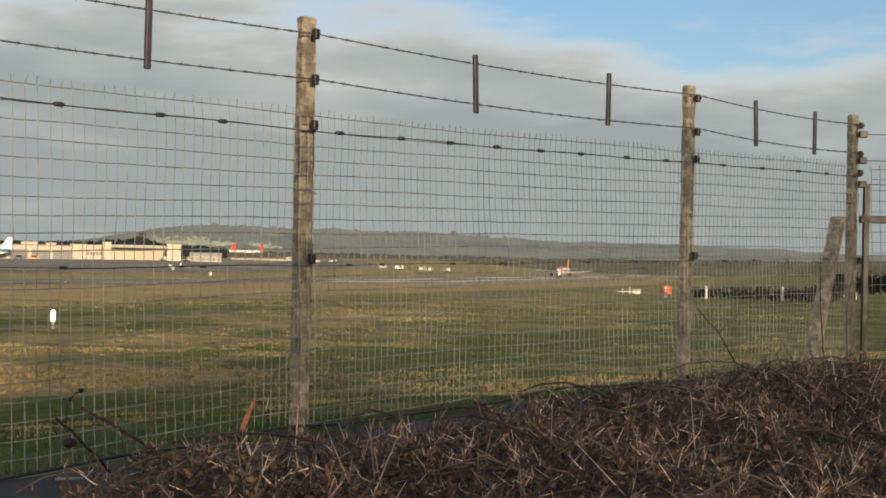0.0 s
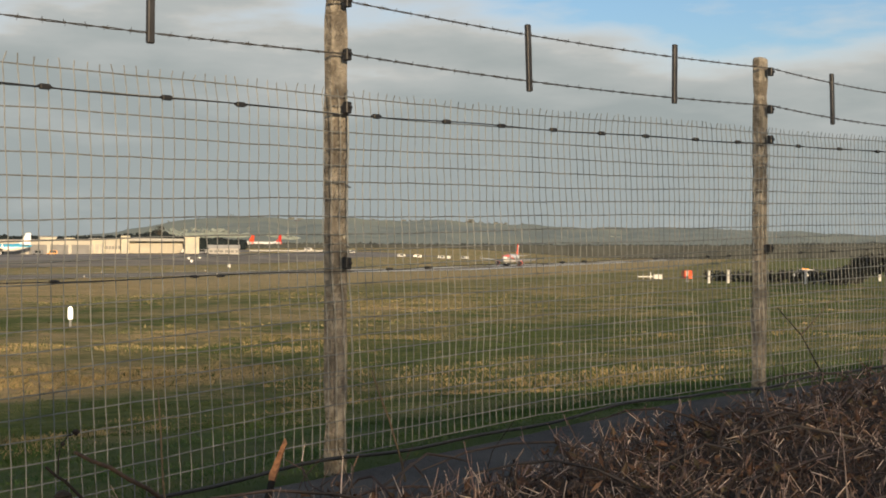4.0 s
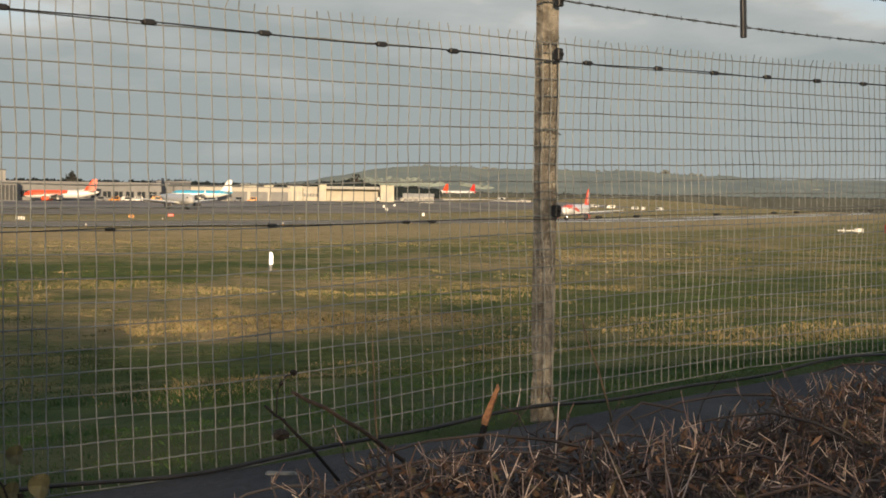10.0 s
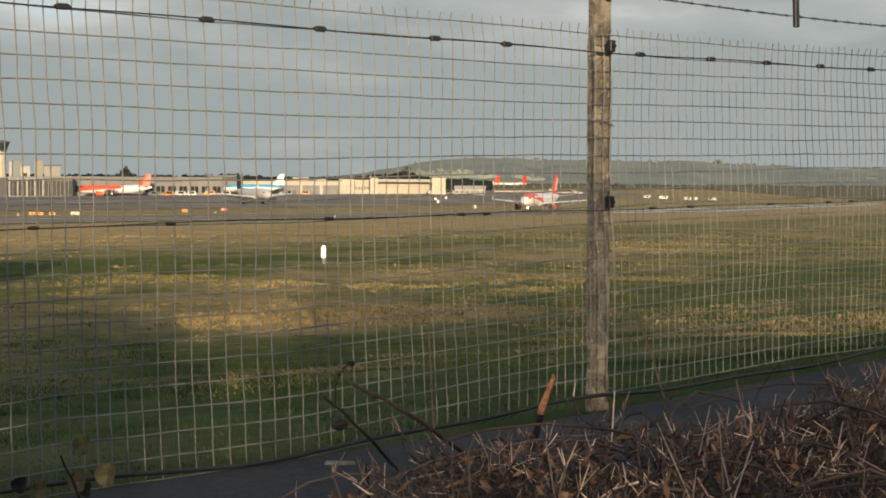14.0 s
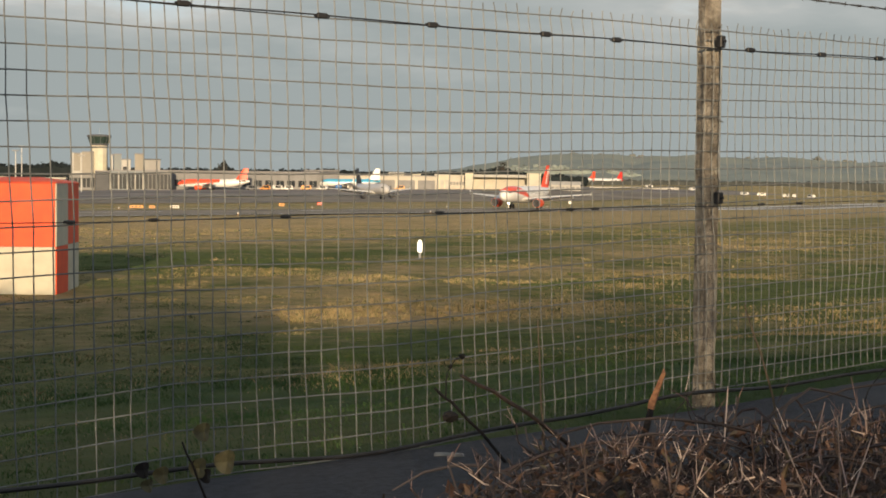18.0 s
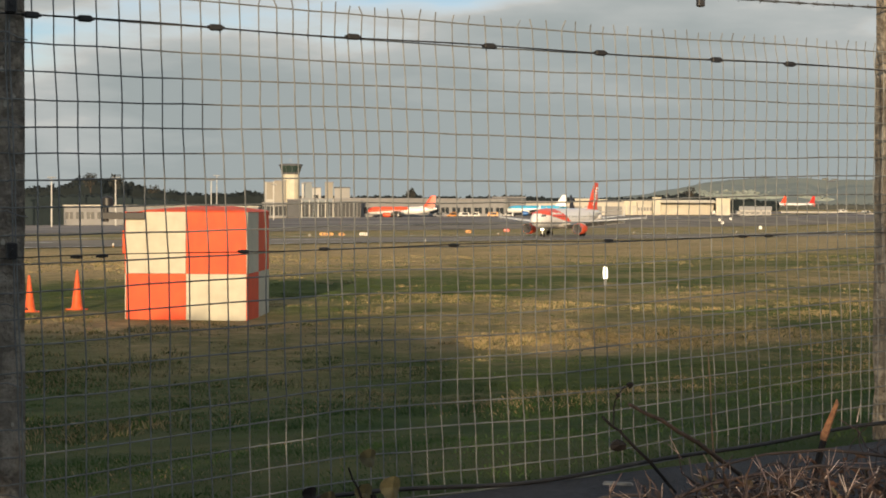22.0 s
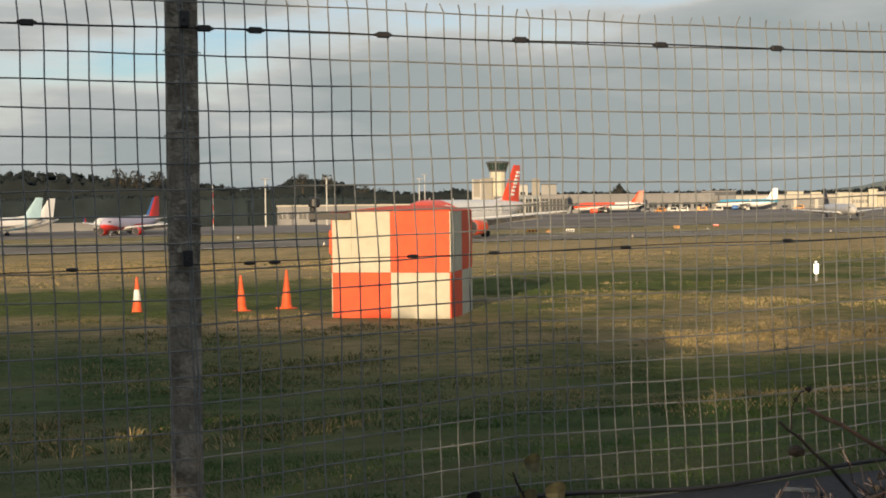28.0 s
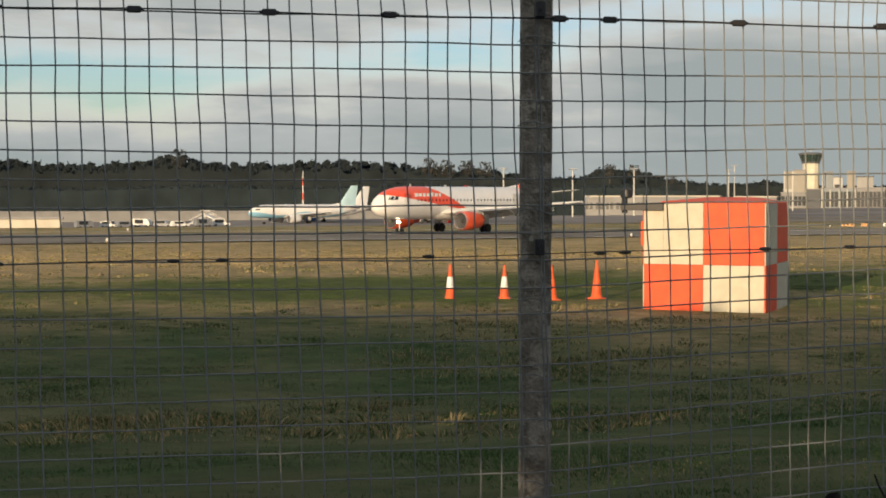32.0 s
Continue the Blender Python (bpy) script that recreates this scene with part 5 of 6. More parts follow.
for az0, az1 in ((39.70, 40.06), (40.08, 40.46), (40.48, 40.84)):
    block("shed", az0, az1, 3.0, "low white tent-roofed store", W_WHITE, 874, 9, 0.6, pitched=2.0, roof=W_WHITE, bays=2, bay_mat=W_GREY, bay_h=(0.02, 0.6))
block("boundary_wall", 41.2, 44.5, 1.5, "long low white wall beyond the runway", W_WHITE, 1000, 0.6, -0.3, roof=W_WHITE, category="wall")
block("container_store", 53.20, 54.08, 4.7, "row of cream containers on the far grass", W_CREAM, 1430, 3, 0.3, roof=W_WHITE, bays=5, bay_mat=W_WHITE, bay_h=(0.05, 0.9), bay_w=0.9, category="container")
building("terminal", (146, 561), (192.5, 541), 7.2, 14, W_GREY, "low grey pier with a pale roof edge", -3.4, roof=W_WARM, bays=13, bay_h=(0.35, 0.7))
building("terminal", (214, 583), (229, 576), 7.0, 12, W_GREY, "small grey pier building", -3.4, roof=W_WARM, bays=4, bay_h=(0.35, 0.7))
building("jet_blast_wall", (-75, 344), (-29.1, 337.7), 2.9, 0.5, W_WARM, "pale blast wall on the apron's edge", -3.9, category="wall")
building("boundary_wall", (-90, 525), (110, 545), 3.0, 0.5, W_GREY, "long grey wall behind the parked jets", -4.6, category="wall")


def mast(x, y, z, h, banded=False):
    t = thing("light_mast", pose(x, y, z), "tall floodlight mast" + (" in red and white bands" if banded else " of pale steel") + " on the apron", "mast", "apron masts")
    n = 7 if banded else 1
    for i in range(n):
        q = Mesh()
        z0, z1 = h * i / n, h * (i + 1) / n
        q.tube([(0, 0, z0 - 1 * (i == 0)), (0, 0, z1)], [(0.22 if banded else 0.30) - 0.1 * i / n, (0.22 if banded else 0.30) - 0.1 * (i + 1) / n], 8)
        part("pole", q, (FIN_ORANGE if i % 2 else STRIPE) if banded else MAST_PALE, t)
    if not banded:
        q = Mesh()
        q.box(-1.5, 1.5, -0.15, 0.15, h, h + 0.12)
        bar = part("crossbar", q, MAST_PALE, t)
        for s in (-1.2, -0.4, 0.4, 1.2):
            part("floodlight", boxed(s - 0.28, s + 0.28, -0.4, 0.1, h - 0.35, h, 0.05), STEEL, bar)


MAST_PALE = mat("mast_paint", (0.55, 0.55, 0.53), 0.5, scale=1)
for x, y, z, h in ((106.3, 520.3, -4.2, 18), (133.6, 530, -3.6, 17.5), (159.5, 540.4, -3.2, 17.5), (218.3, 601.8, -3, 18), (223.9, 610.2, -3, 20), (262, 640, -3, 17)):
    mast(x, y, z, h)
mast(107.5, 497.8, -3.8, 15, True)
mast(34.8, 500.0, -4.2, 16.5, True)


# ---- parked aircraft ----
def fin_paint(name, c):
    return mat(name, c, 0.35, col2=tuple(v * 0.9 for v in c), scale=0.4)


def parked(x, y, rz, label, hull, fin, eng, length=37.57, z=None):
    return airliner("airliner", pose(x, y, (ground_z(x, y) if z is None else z) + 0.14, 0, 0, rz), label, hull, fin, eng, length=length)


FIN_WHITE, FIN_TEAL = fin_paint("fin_white", (0.75, 0.75, 0.75)), fin_paint("fin_teal", (0.46, 0.66, 0.72))
FIN_RED, FIN_NAVY = fin_paint("fin_red", (0.62, 0.04, 0.03)), fin_paint("fin_navy", (0.025, 0.028, 0.04))
FIN_BLUE = fin_paint("fin_blue", (0.05, 0.16, 0.42))
parked(351, 716, 143, "white and orange airliner parked at the terminal", airframe_mat("orange_front_hull", WHITE_PAINT, JET_ORANGE, "fore"), FIN_ORANGE, ENG_ORANGE, z=-1.9)
parked(436, 716, 146, "white and blue regional jet parked by the hangars", airframe_mat("blue_top_hull", WHITE_PAINT, (0.06, 0.38, 0.62), "top"), FIN_WHITE, FIN_BLUE, 33.5, z=-1.0)
parked(20.1, 458, 206, "white and pale blue airliner parked on the apron", airframe_mat("blue_wave_hull", WHITE_PAINT, (0.25, 0.50, 0.68), "wave"), FIN_TEAL, ENG_WHITE, 39.5, z=-4.5)
parked(27.0, 486, 206, "white airliner with a blue banded fin on the apron", airframe_mat("plain_hull", WHITE_PAINT, (0.1, 0.2, 0.5), "none"), FIN_WHITE, FIN_BLUE, 39.5, z=-4.6)
parked(65, 440, 230, "silver and red airliner parked on the apron", airframe_mat("red_belly_hull", (0.46, 0.42, 0.52), (0.62, 0.05, 0.04), "wave"), FIN_RED, FIN_RED, 33.0, z=-4.5)
parked(67, 466, 230, "white airliner with a blue and orange fin", airframe_mat("white_hull", WHITE_PAINT, (0.1, 0.2, 0.5), "none"), FIN_BLUE, ENG_WHITE, 38, z=-4.6)
parked(859, 974, 178, "distant white airliner with a red fin", airframe_mat("far_hull", WHITE_PAINT, (0.1, 0.2, 0.5), "none"), FIN_RED, ENG_WHITE, 35, z=2.4)
parked(836, 984, 176, "distant white and orange airliner beyond the sheds", airframe_mat("far_orange_hull", WHITE_PAINT, JET_ORANGE, "fore"), FIN_ORANGE, ENG_ORANGE, 35, z=2.4)
taxi_jet = airliner("airliner", pose(330, 535, -3.6, 0, 0, -50), "silver airliner with a black fin on the taxiway", airframe_mat("silver_hull", (0.52, 0.51, 0.50), (0.04, 0.04, 0.05), "none"), FIN_NAVY, FIN_NAVY, FIN_WHITE, length=33.5)


# ---- vehicles, signs, lights on the field ----
def van(name, x, y, z, rz, label, body, L=4.8, W=1.9, H=1.7, box=False, beacon=False):
    t = thing(name, pose(x, y, z, 0, 0, rz), label, "vehicle")
    q = Mesh()
    if box:
        prof = [(-L / 2, 0.45), (L / 2, 0.45), (L / 2, 1.2), (L / 2 - 0.5, H * 0.95), (L / 2 - 1.0, H), (-L / 2, H)]
    else:
        prof = [(-L / 2, 0.4), (L / 2, 0.4), (L / 2, 0.85), (L / 2 - 1.1, 1.0), (L / 2 - 1.75, H), (-L / 2 + 0.3, H), (-L / 2, 1.0)]
    q.loft([[(px, yy * W / 2, pz) for px, pz in prof] for yy in (-1, -0.94, 0.94, 1)])
    b = part("body", q, body, t)
    for sx in (-1, 1):
        for sy in (-1, 1):
            w = Mesh()
            w.tube([(sx * L * 0.31, sy * (W / 2 - 0.2), 0.34), (sx * L * 0.31, sy * (W / 2 + 0.02), 0.34)], 0.34, 12)
            part("wheel", w, RUBBER, t)
        part("side_window", boxed(-L / 2 + 0.6, L / 2 - 1.75, sx * W / 2 - 0.015, sx * W / 2 + 0.015, 1.05, H - 0.18), GLASS, t)
        part("headlight", boxed(L / 2 - 0.03, L / 2 + 0.02, sx * W * 0.36 - 0.14, sx * W * 0.36 + 0.14, 0.62, 0.78), STRIPE, t)
    q = Mesh()
    q.loft([[(L / 2 - 1.12, yy * W * 0.44, 1.05), (L / 2 - 1.08, yy * W * 0.44, 1.05), (L / 2 - 1.66, yy * W * 0.42, H - 0.1), (L / 2 - 1.72, yy * W * 0.42, H - 0.1)] for yy in (-1, 1)])
    part("windscreen", q, GLASS, t)
    part("bumper", boxed(L / 2 - 0.05, L / 2 + 0.08, -W / 2, W / 2, 0.42, 0.6, 0.03), DARK_STEEL, t)
    if beacon:
        part("light_bar", boxed(-0.4, -0.15, -W * 0.4, W * 0.4, H, H + 0.16, 0.03), AMBER, t, "orange light bar")
        part("check_band", boxed(-L / 2 + 0.3, L / 2 - 0.3, -W / 2 - 0.012, W / 2 + 0.012, 0.78, 0.86), YELLOW, t, "yellow side band")
    return t


AMBER = mat("amber_beacon", (0.9, 0.35, 0.05), 0.3, emit=1.5)
YELLOW = mat("yellow_band", (0.72, 0.68, 0.10), 0.5, scale=3)
V_WHITE, V_GREY, V_RED = mat("white_body", (0.74, 0.73, 0.70), 0.35, scale=1), mat("grey_body", (0.22, 0.23, 0.25), 0.35, scale=1), mat("red_body", (0.5, 0.05, 0.03), 0.35, scale=1)
V_ORANGE = mat("orange_body", (0.72, 0.30, 0.05), 0.4, scale=1)
patrol = van("patrol_car", 218, 138.5, -1.6, 200, "white patrol car with yellow band and orange light bar", V_WHITE, beacon=True)
rnd = random.Random(21)
# vans and ground equipment along the terminal front
for i, (ax, ay) in enumerate(((322, 738), (329, 733), (336, 728), (343, 726), (384, 708), (391, 706), (397, 704), (403, 703), (412, 699), (420, 696), (457, 690), (464, 687), (548, 680), (556, 676), (561, 674), (566, 672))):
    van("service_van", ax, ay, ground_z(ax, ay) + 0.1, rnd.uniform(130, 170), ("white service van on the apron", "grey service van on the apron", "orange service truck on the apron")[i % 3 if i % 7 else 0], (V_WHITE, V_GREY, V_ORANGE)[i % 3 if i % 7 else 0], 5.5, 2.1, 2.4, box=i % 2 == 0)
for i in range(13):
    x, y = -30 + i * 5.2 + rnd.uniform(-1, 1), 432 + rnd.uniform(-6, 6)
    if 8 < x < 50:
        continue
    van("service_van", x, y, ground_z(x, y) + 0.1, rnd.uniform(-30, 30), "white apron vehicle by the wall" if i % 2 else "grey apron vehicle by the wall", V_WHITE if i % 2 else V_GREY, 5, 2, rnd.uniform(1.6, 2.4), box=i % 3 == 0)
for i, (az, d) in enumerate(((46.9, 860), (47.5, 860), (48.4, 850), (48.7, 850), (49.3, 850), (43.4, 900), (44.2, 900), (45, 900))):
    x, y, _ = polar(az, d)
    van("parked_van", x, y, ground_z(x, y) + 2.6 * (d > 800), rnd.uniform(0, 360), "small white van parked beyond the runway", V_WHITE, 4.6, 1.9, 2.0, box=True)


def steps(x, y, rz):
    t = thing("boarding_steps", pose(x, y, ground_z(x, y) + 0.15, 0, 0, rz), "white mobile boarding steps on the apron", "steps")
    q = Mesh()
    q.loft([[(0, yy, 0.5), (6, yy, 3.3), (7.5, yy, 3.3), (7.5, yy, 3.1), (6, yy, 3.0), (0, yy, 0.2)] for yy in (-0.9, 0.9)])
    part("flight", q, V_WHITE, t)
    for s in (-0.9, 0.9):
        h = Mesh()
        h.tube([(0, s, 1.5), (6, s, 4.3), (7.5, s, 4.3)], 0.06, 5)
        part("handrail", h, V_WHITE, t)
    part("chassis", boxed(0.5, 6.5, -0.8, 0.8, 0.25, 0.7, 0.04), V_GREY, t)


for x, y, rz in ((-2, 455, 20), (8, 450, 150), (444, 705, 60)):
    steps(x, y, rz)

SIGN_YELLOW, SIGN_RED = mat("sign_yellow", (0.70, 0.34, 0.09), 0.5, scale=2), mat("sign_red", (0.70, 0.09, 0.05), 0.5, scale=2)
SIGN_WHITE = mat("sign_white", (0.75, 0.72, 0.66), 0.5, scale=2)


def taxi_sign(x, y, w, h, material, label, rz=-25, z=None):
    t = thing("taxiway_sign", pose(x, y, ground_z(x, y) if z is None else z, 0, 0, rz), label, "sign", "taxiway signs")
    part("panel", boxed(-w / 2, w / 2, -0.12, 0.12, 0.2, 0.2 + h, 0.03), material, t)
    for s in (-0.35, 0.35):
        q = Mesh()
        q.tube([(s * w, 0, -0.3), (s * w, 0, 0.24)], 0.06, 6)
        part("leg", q, STEEL, t)
    for i in range(3):
        part("character_bar", boxed(-w * 0.34 + i * w * 0.26, -w * 0.34 + i * w * 0.26 + w * 0.13, -0.135, -0.12, 0.2 + h * 0.25, 0.2 + h * 0.75), BLACK if material is not SIGN_RED else SIGN_WHITE, t)


taxi_sign(119.3, 265.6, 2.6, 0.54, SIGN_YELLOW, "yellow taxiway sign on the grass")
taxi_sign(122.3, 265.2, 1.1, 0.54, SIGN_YELLOW, "small yellow taxiway sign on the grass")
taxi_sign(128.6, 268.5, 1.7, 0.56, SIGN_WHITE, "white-faced taxiway sign on the grass")
taxi_sign(176.5, 311, 1.3, 0.70, SIGN_YELLOW, "square yellow taxiway sign on the grass")
taxi_sign(207.5, 345, 1.5, 0.72, SIGN_RED, "red runway holding sign on the grass")
taxi_sign(84, 262, 3.6, 0.7, SIGN_WHITE, "long white-faced taxiway sign on the grass")


def edge_light(x, y, z, s=1.0):
    t = thing("edge_light", pose(x, y, z), "small pale edge light on a short stem", "light", "edge lights")
    q = Mesh()
    q.tube([(0, 0, -0.2), (0, 0, 0.3 * s)], 0.05 * s, 6)
    part("stem", q, SIGN_YELLOW, t)
    q = Mesh()
    q.tube([(0, 0, 0.3 * s), (0, 0, 0.42 * s), (0, 0, 0.6 * s), (0, 0, 0.66 * s)], [0.14 * s, 0.17 * s, 0.14 * s, 0.05 * s], 8)
    part("lens", q, SIGN_WHITE, t)


for i in range(9):
    x = -70 + i * 61
    for off in (-23, 23):
        y = runway_y(x) + off
        edge_light(x, y, ground_z(x, y), 0.8)


def field_cabinet(x, y):
    t = thing("field_cabinet", pose(x, y, ground_z(x, y), 0, 0, -40), "small white equipment cabinet on the far grass", "cabinet", "cabinets on the field")
    part("body", boxed(-0.55, 0.55, -0.4, 0.4, 0.1, 1.25, 0.04), V_WHITE, t)
    part("lid", boxed(-0.62, 0.62, -0.47, 0.47, 1.25, 1.34, 0.03), V_WHITE, t)
    part("plinth", boxed(-0.6, 0.6, -0.45, 0.45, -0.2, 0.1, 0.02), APRON, t)


for x, y in ((462, 571), (432, 532), (485, 591), (389.6, 456.8)):
    field_cabinet(x, y)


# bright white marker lamp on the grass
def marker_lamp():
    x, y = 35.4, 51.25
    t = thing("marker_lamp", pose(x, y, 0.92), "bright white lamp housing standing in the grass", "lamp")
    q = Mesh()
    q.tube([(0, 0, -0.5), (0, 0, 0.06)], 0.06, 10)
    part("foot", q, STEEL, t)
    q = Mesh()
    q.tube([(0, 0, 0.05), (0, 0, 0.12), (0, 0, 0.42), (0, 0, 0.50), (0, 0, 0.56)], [0.08, 0.10, 0.10, 0.08, 0.03], 14)
    part("housing", q, LAMP_WHITE, t, "glowing white lamp housing", smooth=True)


LAMP_WHITE = mat("lamp_white", (1.0, 0.95, 0.80), 0.4, emit=1.6)
marker_lamp()

# orange box and sensor stand far out on the grass
t = thing("equipment_box", pose(221.3, 139.8, -1.35, 0, 0, -35), "orange and white equipment box on the far grass", "box")
for i, (a, b) in enumerate(((-0.72, 0.0), (0.0, 0.72))):
    for j in (0, 1):
        part("panel", boxed(a, b, -0.7, 0.7, 0.0 + j * 0.75, 0.75 + j * 0.75, 0.02), ORANGE if (i + j) % 2 == 0 else CONE_ORANGE, t)
t = thing("sensor_stand", pose(200.6, 133.1, -1.4, 0, 0, -30), "white frame with instruments on the far grass", "instrument")
for x, y, h in ((-1.6, 0, 1.3), (-0.2, 0.2, 1.6), (0.9, 0, 1.1)):
    q = Mesh()
    q.tube([(x, y, -0.2), (x, y, h)], 0.09, 6)
    part("leg", q, V_WHITE, t)
part("crossbar", boxed(-2.6, 1.4, -0.1, 0.1, 0.75, 0.95, 0.02), V_WHITE, t)
part("instrument_case", boxed(0.2, 1.6, -0.3, 0.3, 0.5, 1.2, 0.04), V_WHITE, t)


# ---- cut hedge and brambles by the path ----
STICKS = island_mat("cut_twigs", [(0.029, 0.024, 0.026), (0.059, 0.047, 0.044), (0.094, 0.070, 0.064), (0.037, 0.030, 0.035), (0.139, 0.114, 0.104), (0.032, 0.029, 0.032), (0.102, 0.070, 0.059), (0.067, 0.055, 0.055), (0.110, 0.094, 0.085)], 0.8, 0.25)
SPLINTERS = island_mat("torn_wood", [(0.156, 0.105, 0.099), (0.355, 0.265, 0.243), (0.116, 0.079, 0.081), (0.222, 0.140, 0.103), (0.747, 0.617, 0.532), (0.134, 0.092, 0.079)], 0.8, 0.2)
DEAD_LEAF = island_mat("dead_leaves", [(0.075, 0.046, 0.036), (0.147, 0.083, 0.057), (0.054, 0.038, 0.032), (0.225, 0.138, 0.096), (0.096, 0.087, 0.055), (0.120, 0.069, 0.051)], 0.8, 0.2)
SHADE_CORE = mat("hedge_shade_core", (0.035, 0.024, 0.018), 0.95, col2=(0.018, 0.013, 0.011), scale=25, bump=0.8, bscale=60)


def hedge_top(x, y):
    """Height of the flail-cut hedge's top."""
    z = 3.20 + 0.12 * smooth01(2.2, 6.5, x) + 0.09 * noise.noise(Vector((x * 1.7, y * 1.7, 3))) + 0.07 * noise.noise(Vector((x * 5, y * 5, 8)))
    z -= 0.42 * (1 - smooth01(0.95, 1.75, x - 0.25 * math.sin(y * 2.4)))
    z -= 0.32 * smooth01(2.0, 2.5, y + 0.12 * math.sin(x * 2.6) - 0.25 * smooth01(2.5, 6, x))
    return z


def build_hedge():
    rnd = random.Random(31)
    t = thing("hedge", pose(0, 0, 0), "flail-cut bramble hedge of broken brown twigs beside the path", "hedge")
    # dark brown sheet below the twigs; its colour stands for shade in the gaps
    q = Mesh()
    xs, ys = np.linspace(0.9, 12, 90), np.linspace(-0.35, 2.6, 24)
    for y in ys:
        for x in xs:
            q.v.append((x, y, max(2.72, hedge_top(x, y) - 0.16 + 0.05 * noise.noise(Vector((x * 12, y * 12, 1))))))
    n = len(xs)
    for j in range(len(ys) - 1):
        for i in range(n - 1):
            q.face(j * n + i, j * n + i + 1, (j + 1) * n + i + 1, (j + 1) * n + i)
    part("core", q, SHADE_CORE, t, "dark sheet standing for the shade inside the hedge")
    s, sp = Mesh(), Mesh()

    def way(spread_up):
        a, up = rnd.uniform(0, 6.283), rnd.gauss(spread_up, 0.45)
        return Vector((math.cos(a) * math.cos(up), math.sin(a) * math.cos(up), math.sin(up)))
    # cut stems, each torn at its end into a few splinters
    for i in range(4600):
        x = 0.95 + 8.8 * rnd.random() ** 1.2
        y = rnd.uniform(-0.3, 2.55)
        p = Vector((x, y, hedge_top(x, y) - 0.13 + rnd.uniform(-0.05, 0.05)))
        d = way(0.85)
        d.z = abs(d.z)
        l = rnd.uniform(0.05, 0.17)
        r = rnd.uniform(0.0015, 0.0040)
        k = Vector((rnd.uniform(-1, 1), rnd.uniform(-1, 1), rnd.uniform(-1, 1))) * l * 0.14
        e = p + d * l
        s.tube([p, p + d * l * 0.5 + k, e], [r * 1.1, r, r * 0.9], 4, caps=False)
        for _ in range(rnd.choice((0, 1, 2, 3, 3, 4))):
            w = (d * rnd.uniform(0.3, 1.0) + way(0.3) * rnd.uniform(0.3, 0.9)).normalized() * rnd.uniform(0.025, 0.085)
            o = e - d * rnd.uniform(0, 0.03)
            sp.tube([o, o + w], [r * rnd.uniform(0.5, 0.8), r * rnd.uniform(0.15, 0.45)], 3, caps=False)
    # fine broken twigs lying every way
    for i in range(21000):
        x = 0.95 + 8.8 * rnd.random() ** 1.25
        y = rnd.uniform(-0.3, 2.55)
        p = Vector((x, y, hedge_top(x, y) - 0.08 + rnd.uniform(-0.08, 0.05)))
        l = rnd.choice((0.04, 0.06, 0.08, 0.11, 0.15)) * rnd.uniform(0.7, 1.2)
        d = way(0.15) * l
        r = rnd.choice((0.0009, 0.0013, 0.0018, 0.0027)) * rnd.uniform(0.7, 1.2)
        k = Vector((rnd.uniform(-1, 1), rnd.uniform(-1, 1), rnd.uniform(-1, 1))) * l * 0.20
        (sp if rnd.random() < 0.07 else s).tube([p - d * 0.5, p + k, p + d * 0.5], [r, r * 0.95, r * rnd.uniform(0.4, 0.8)], 3, caps=False)
    # longer straight stalks and arching canes through the top
    for i in range(130):
        x, y = 1.2 + 8 * rnd.random(), rnd.uniform(-0.2, 2.4)
        a, l = rnd.uniform(0, 6.283), rnd.uniform(0.12, 0.30)
        p = Vector((x, y, hedge_top(x, y) - 0.08))
        d = way(0.7)
        d.z = abs(d.z)
        sp.tube([p, p + d * l * 0.5, p + d * l], [0.0028, 0.0024, 0.0016], 3, caps=False)
    for i in range(110):
        x, y = 1.2 + 8 * rnd.random(), rnd.uniform(-0.2, 2.3)
        a, l = rnd.uniform(0, 6.283), rnd.uniform(0.3, 0.9)
        z = hedge_top(x, y) - 0.05
        pts = [(x + math.cos(a) * l * u, y + math.sin(a) * l * u * 0.6, z + 0.07 * math.sin(3.1 * u) + rnd.uniform(-0.012, 0.012)) for u in (0, 0.25, 0.5, 0.75, 1)]
        s.tube(pts, [0.0055, 0.005, 0.0045, 0.004, 0.0025], 4, caps=False)
    tagged(part("tangle", s, STICKS, t, "broken and torn brown twigs"), kind="stuff")
    tagged(part("torn_wood", sp, SPLINTERS, t, "pale torn ends of cut stems"), kind="stuff")
    lf = Mesh()
    for i in range(7000):
        x, y = 1.0 + 8.5 * rnd.random() ** 1.2, rnd.uniform(-0.3, 2.4)
        z = hedge_top(x, y) - 0.06 + rnd.uniform(-0.07, 0.03)
        m = pose(x, y, z, rnd.uniform(-80, 80), rnd.uniform(-80, 80), rnd.uniform(0, 360))
        w, h = rnd.uniform(0.004, 0.016), rnd.uniform(0.02, 0.06)
        n0 = lf.add([tuple(m @ Vector(v)) for v in ((0, 0, 0), (w, h * 0.4, 0.006), (0, h, 0.012), (-w, h * 0.4, 0.006), (0, h * 0.45, -0.003))])
        lf.face(n0, n0 + 1, n0 + 4), lf.face(n0 + 1, n0 + 2, n0 + 4), lf.face(n0 + 2, n0 + 3, n0 + 4), lf.face(n0 + 3, n0, n0 + 4)
    tagged(part("dead_leaves", lf, DEAD_LEAF, t, "curled dead leaves"), kind="stuff")


build_hedge()

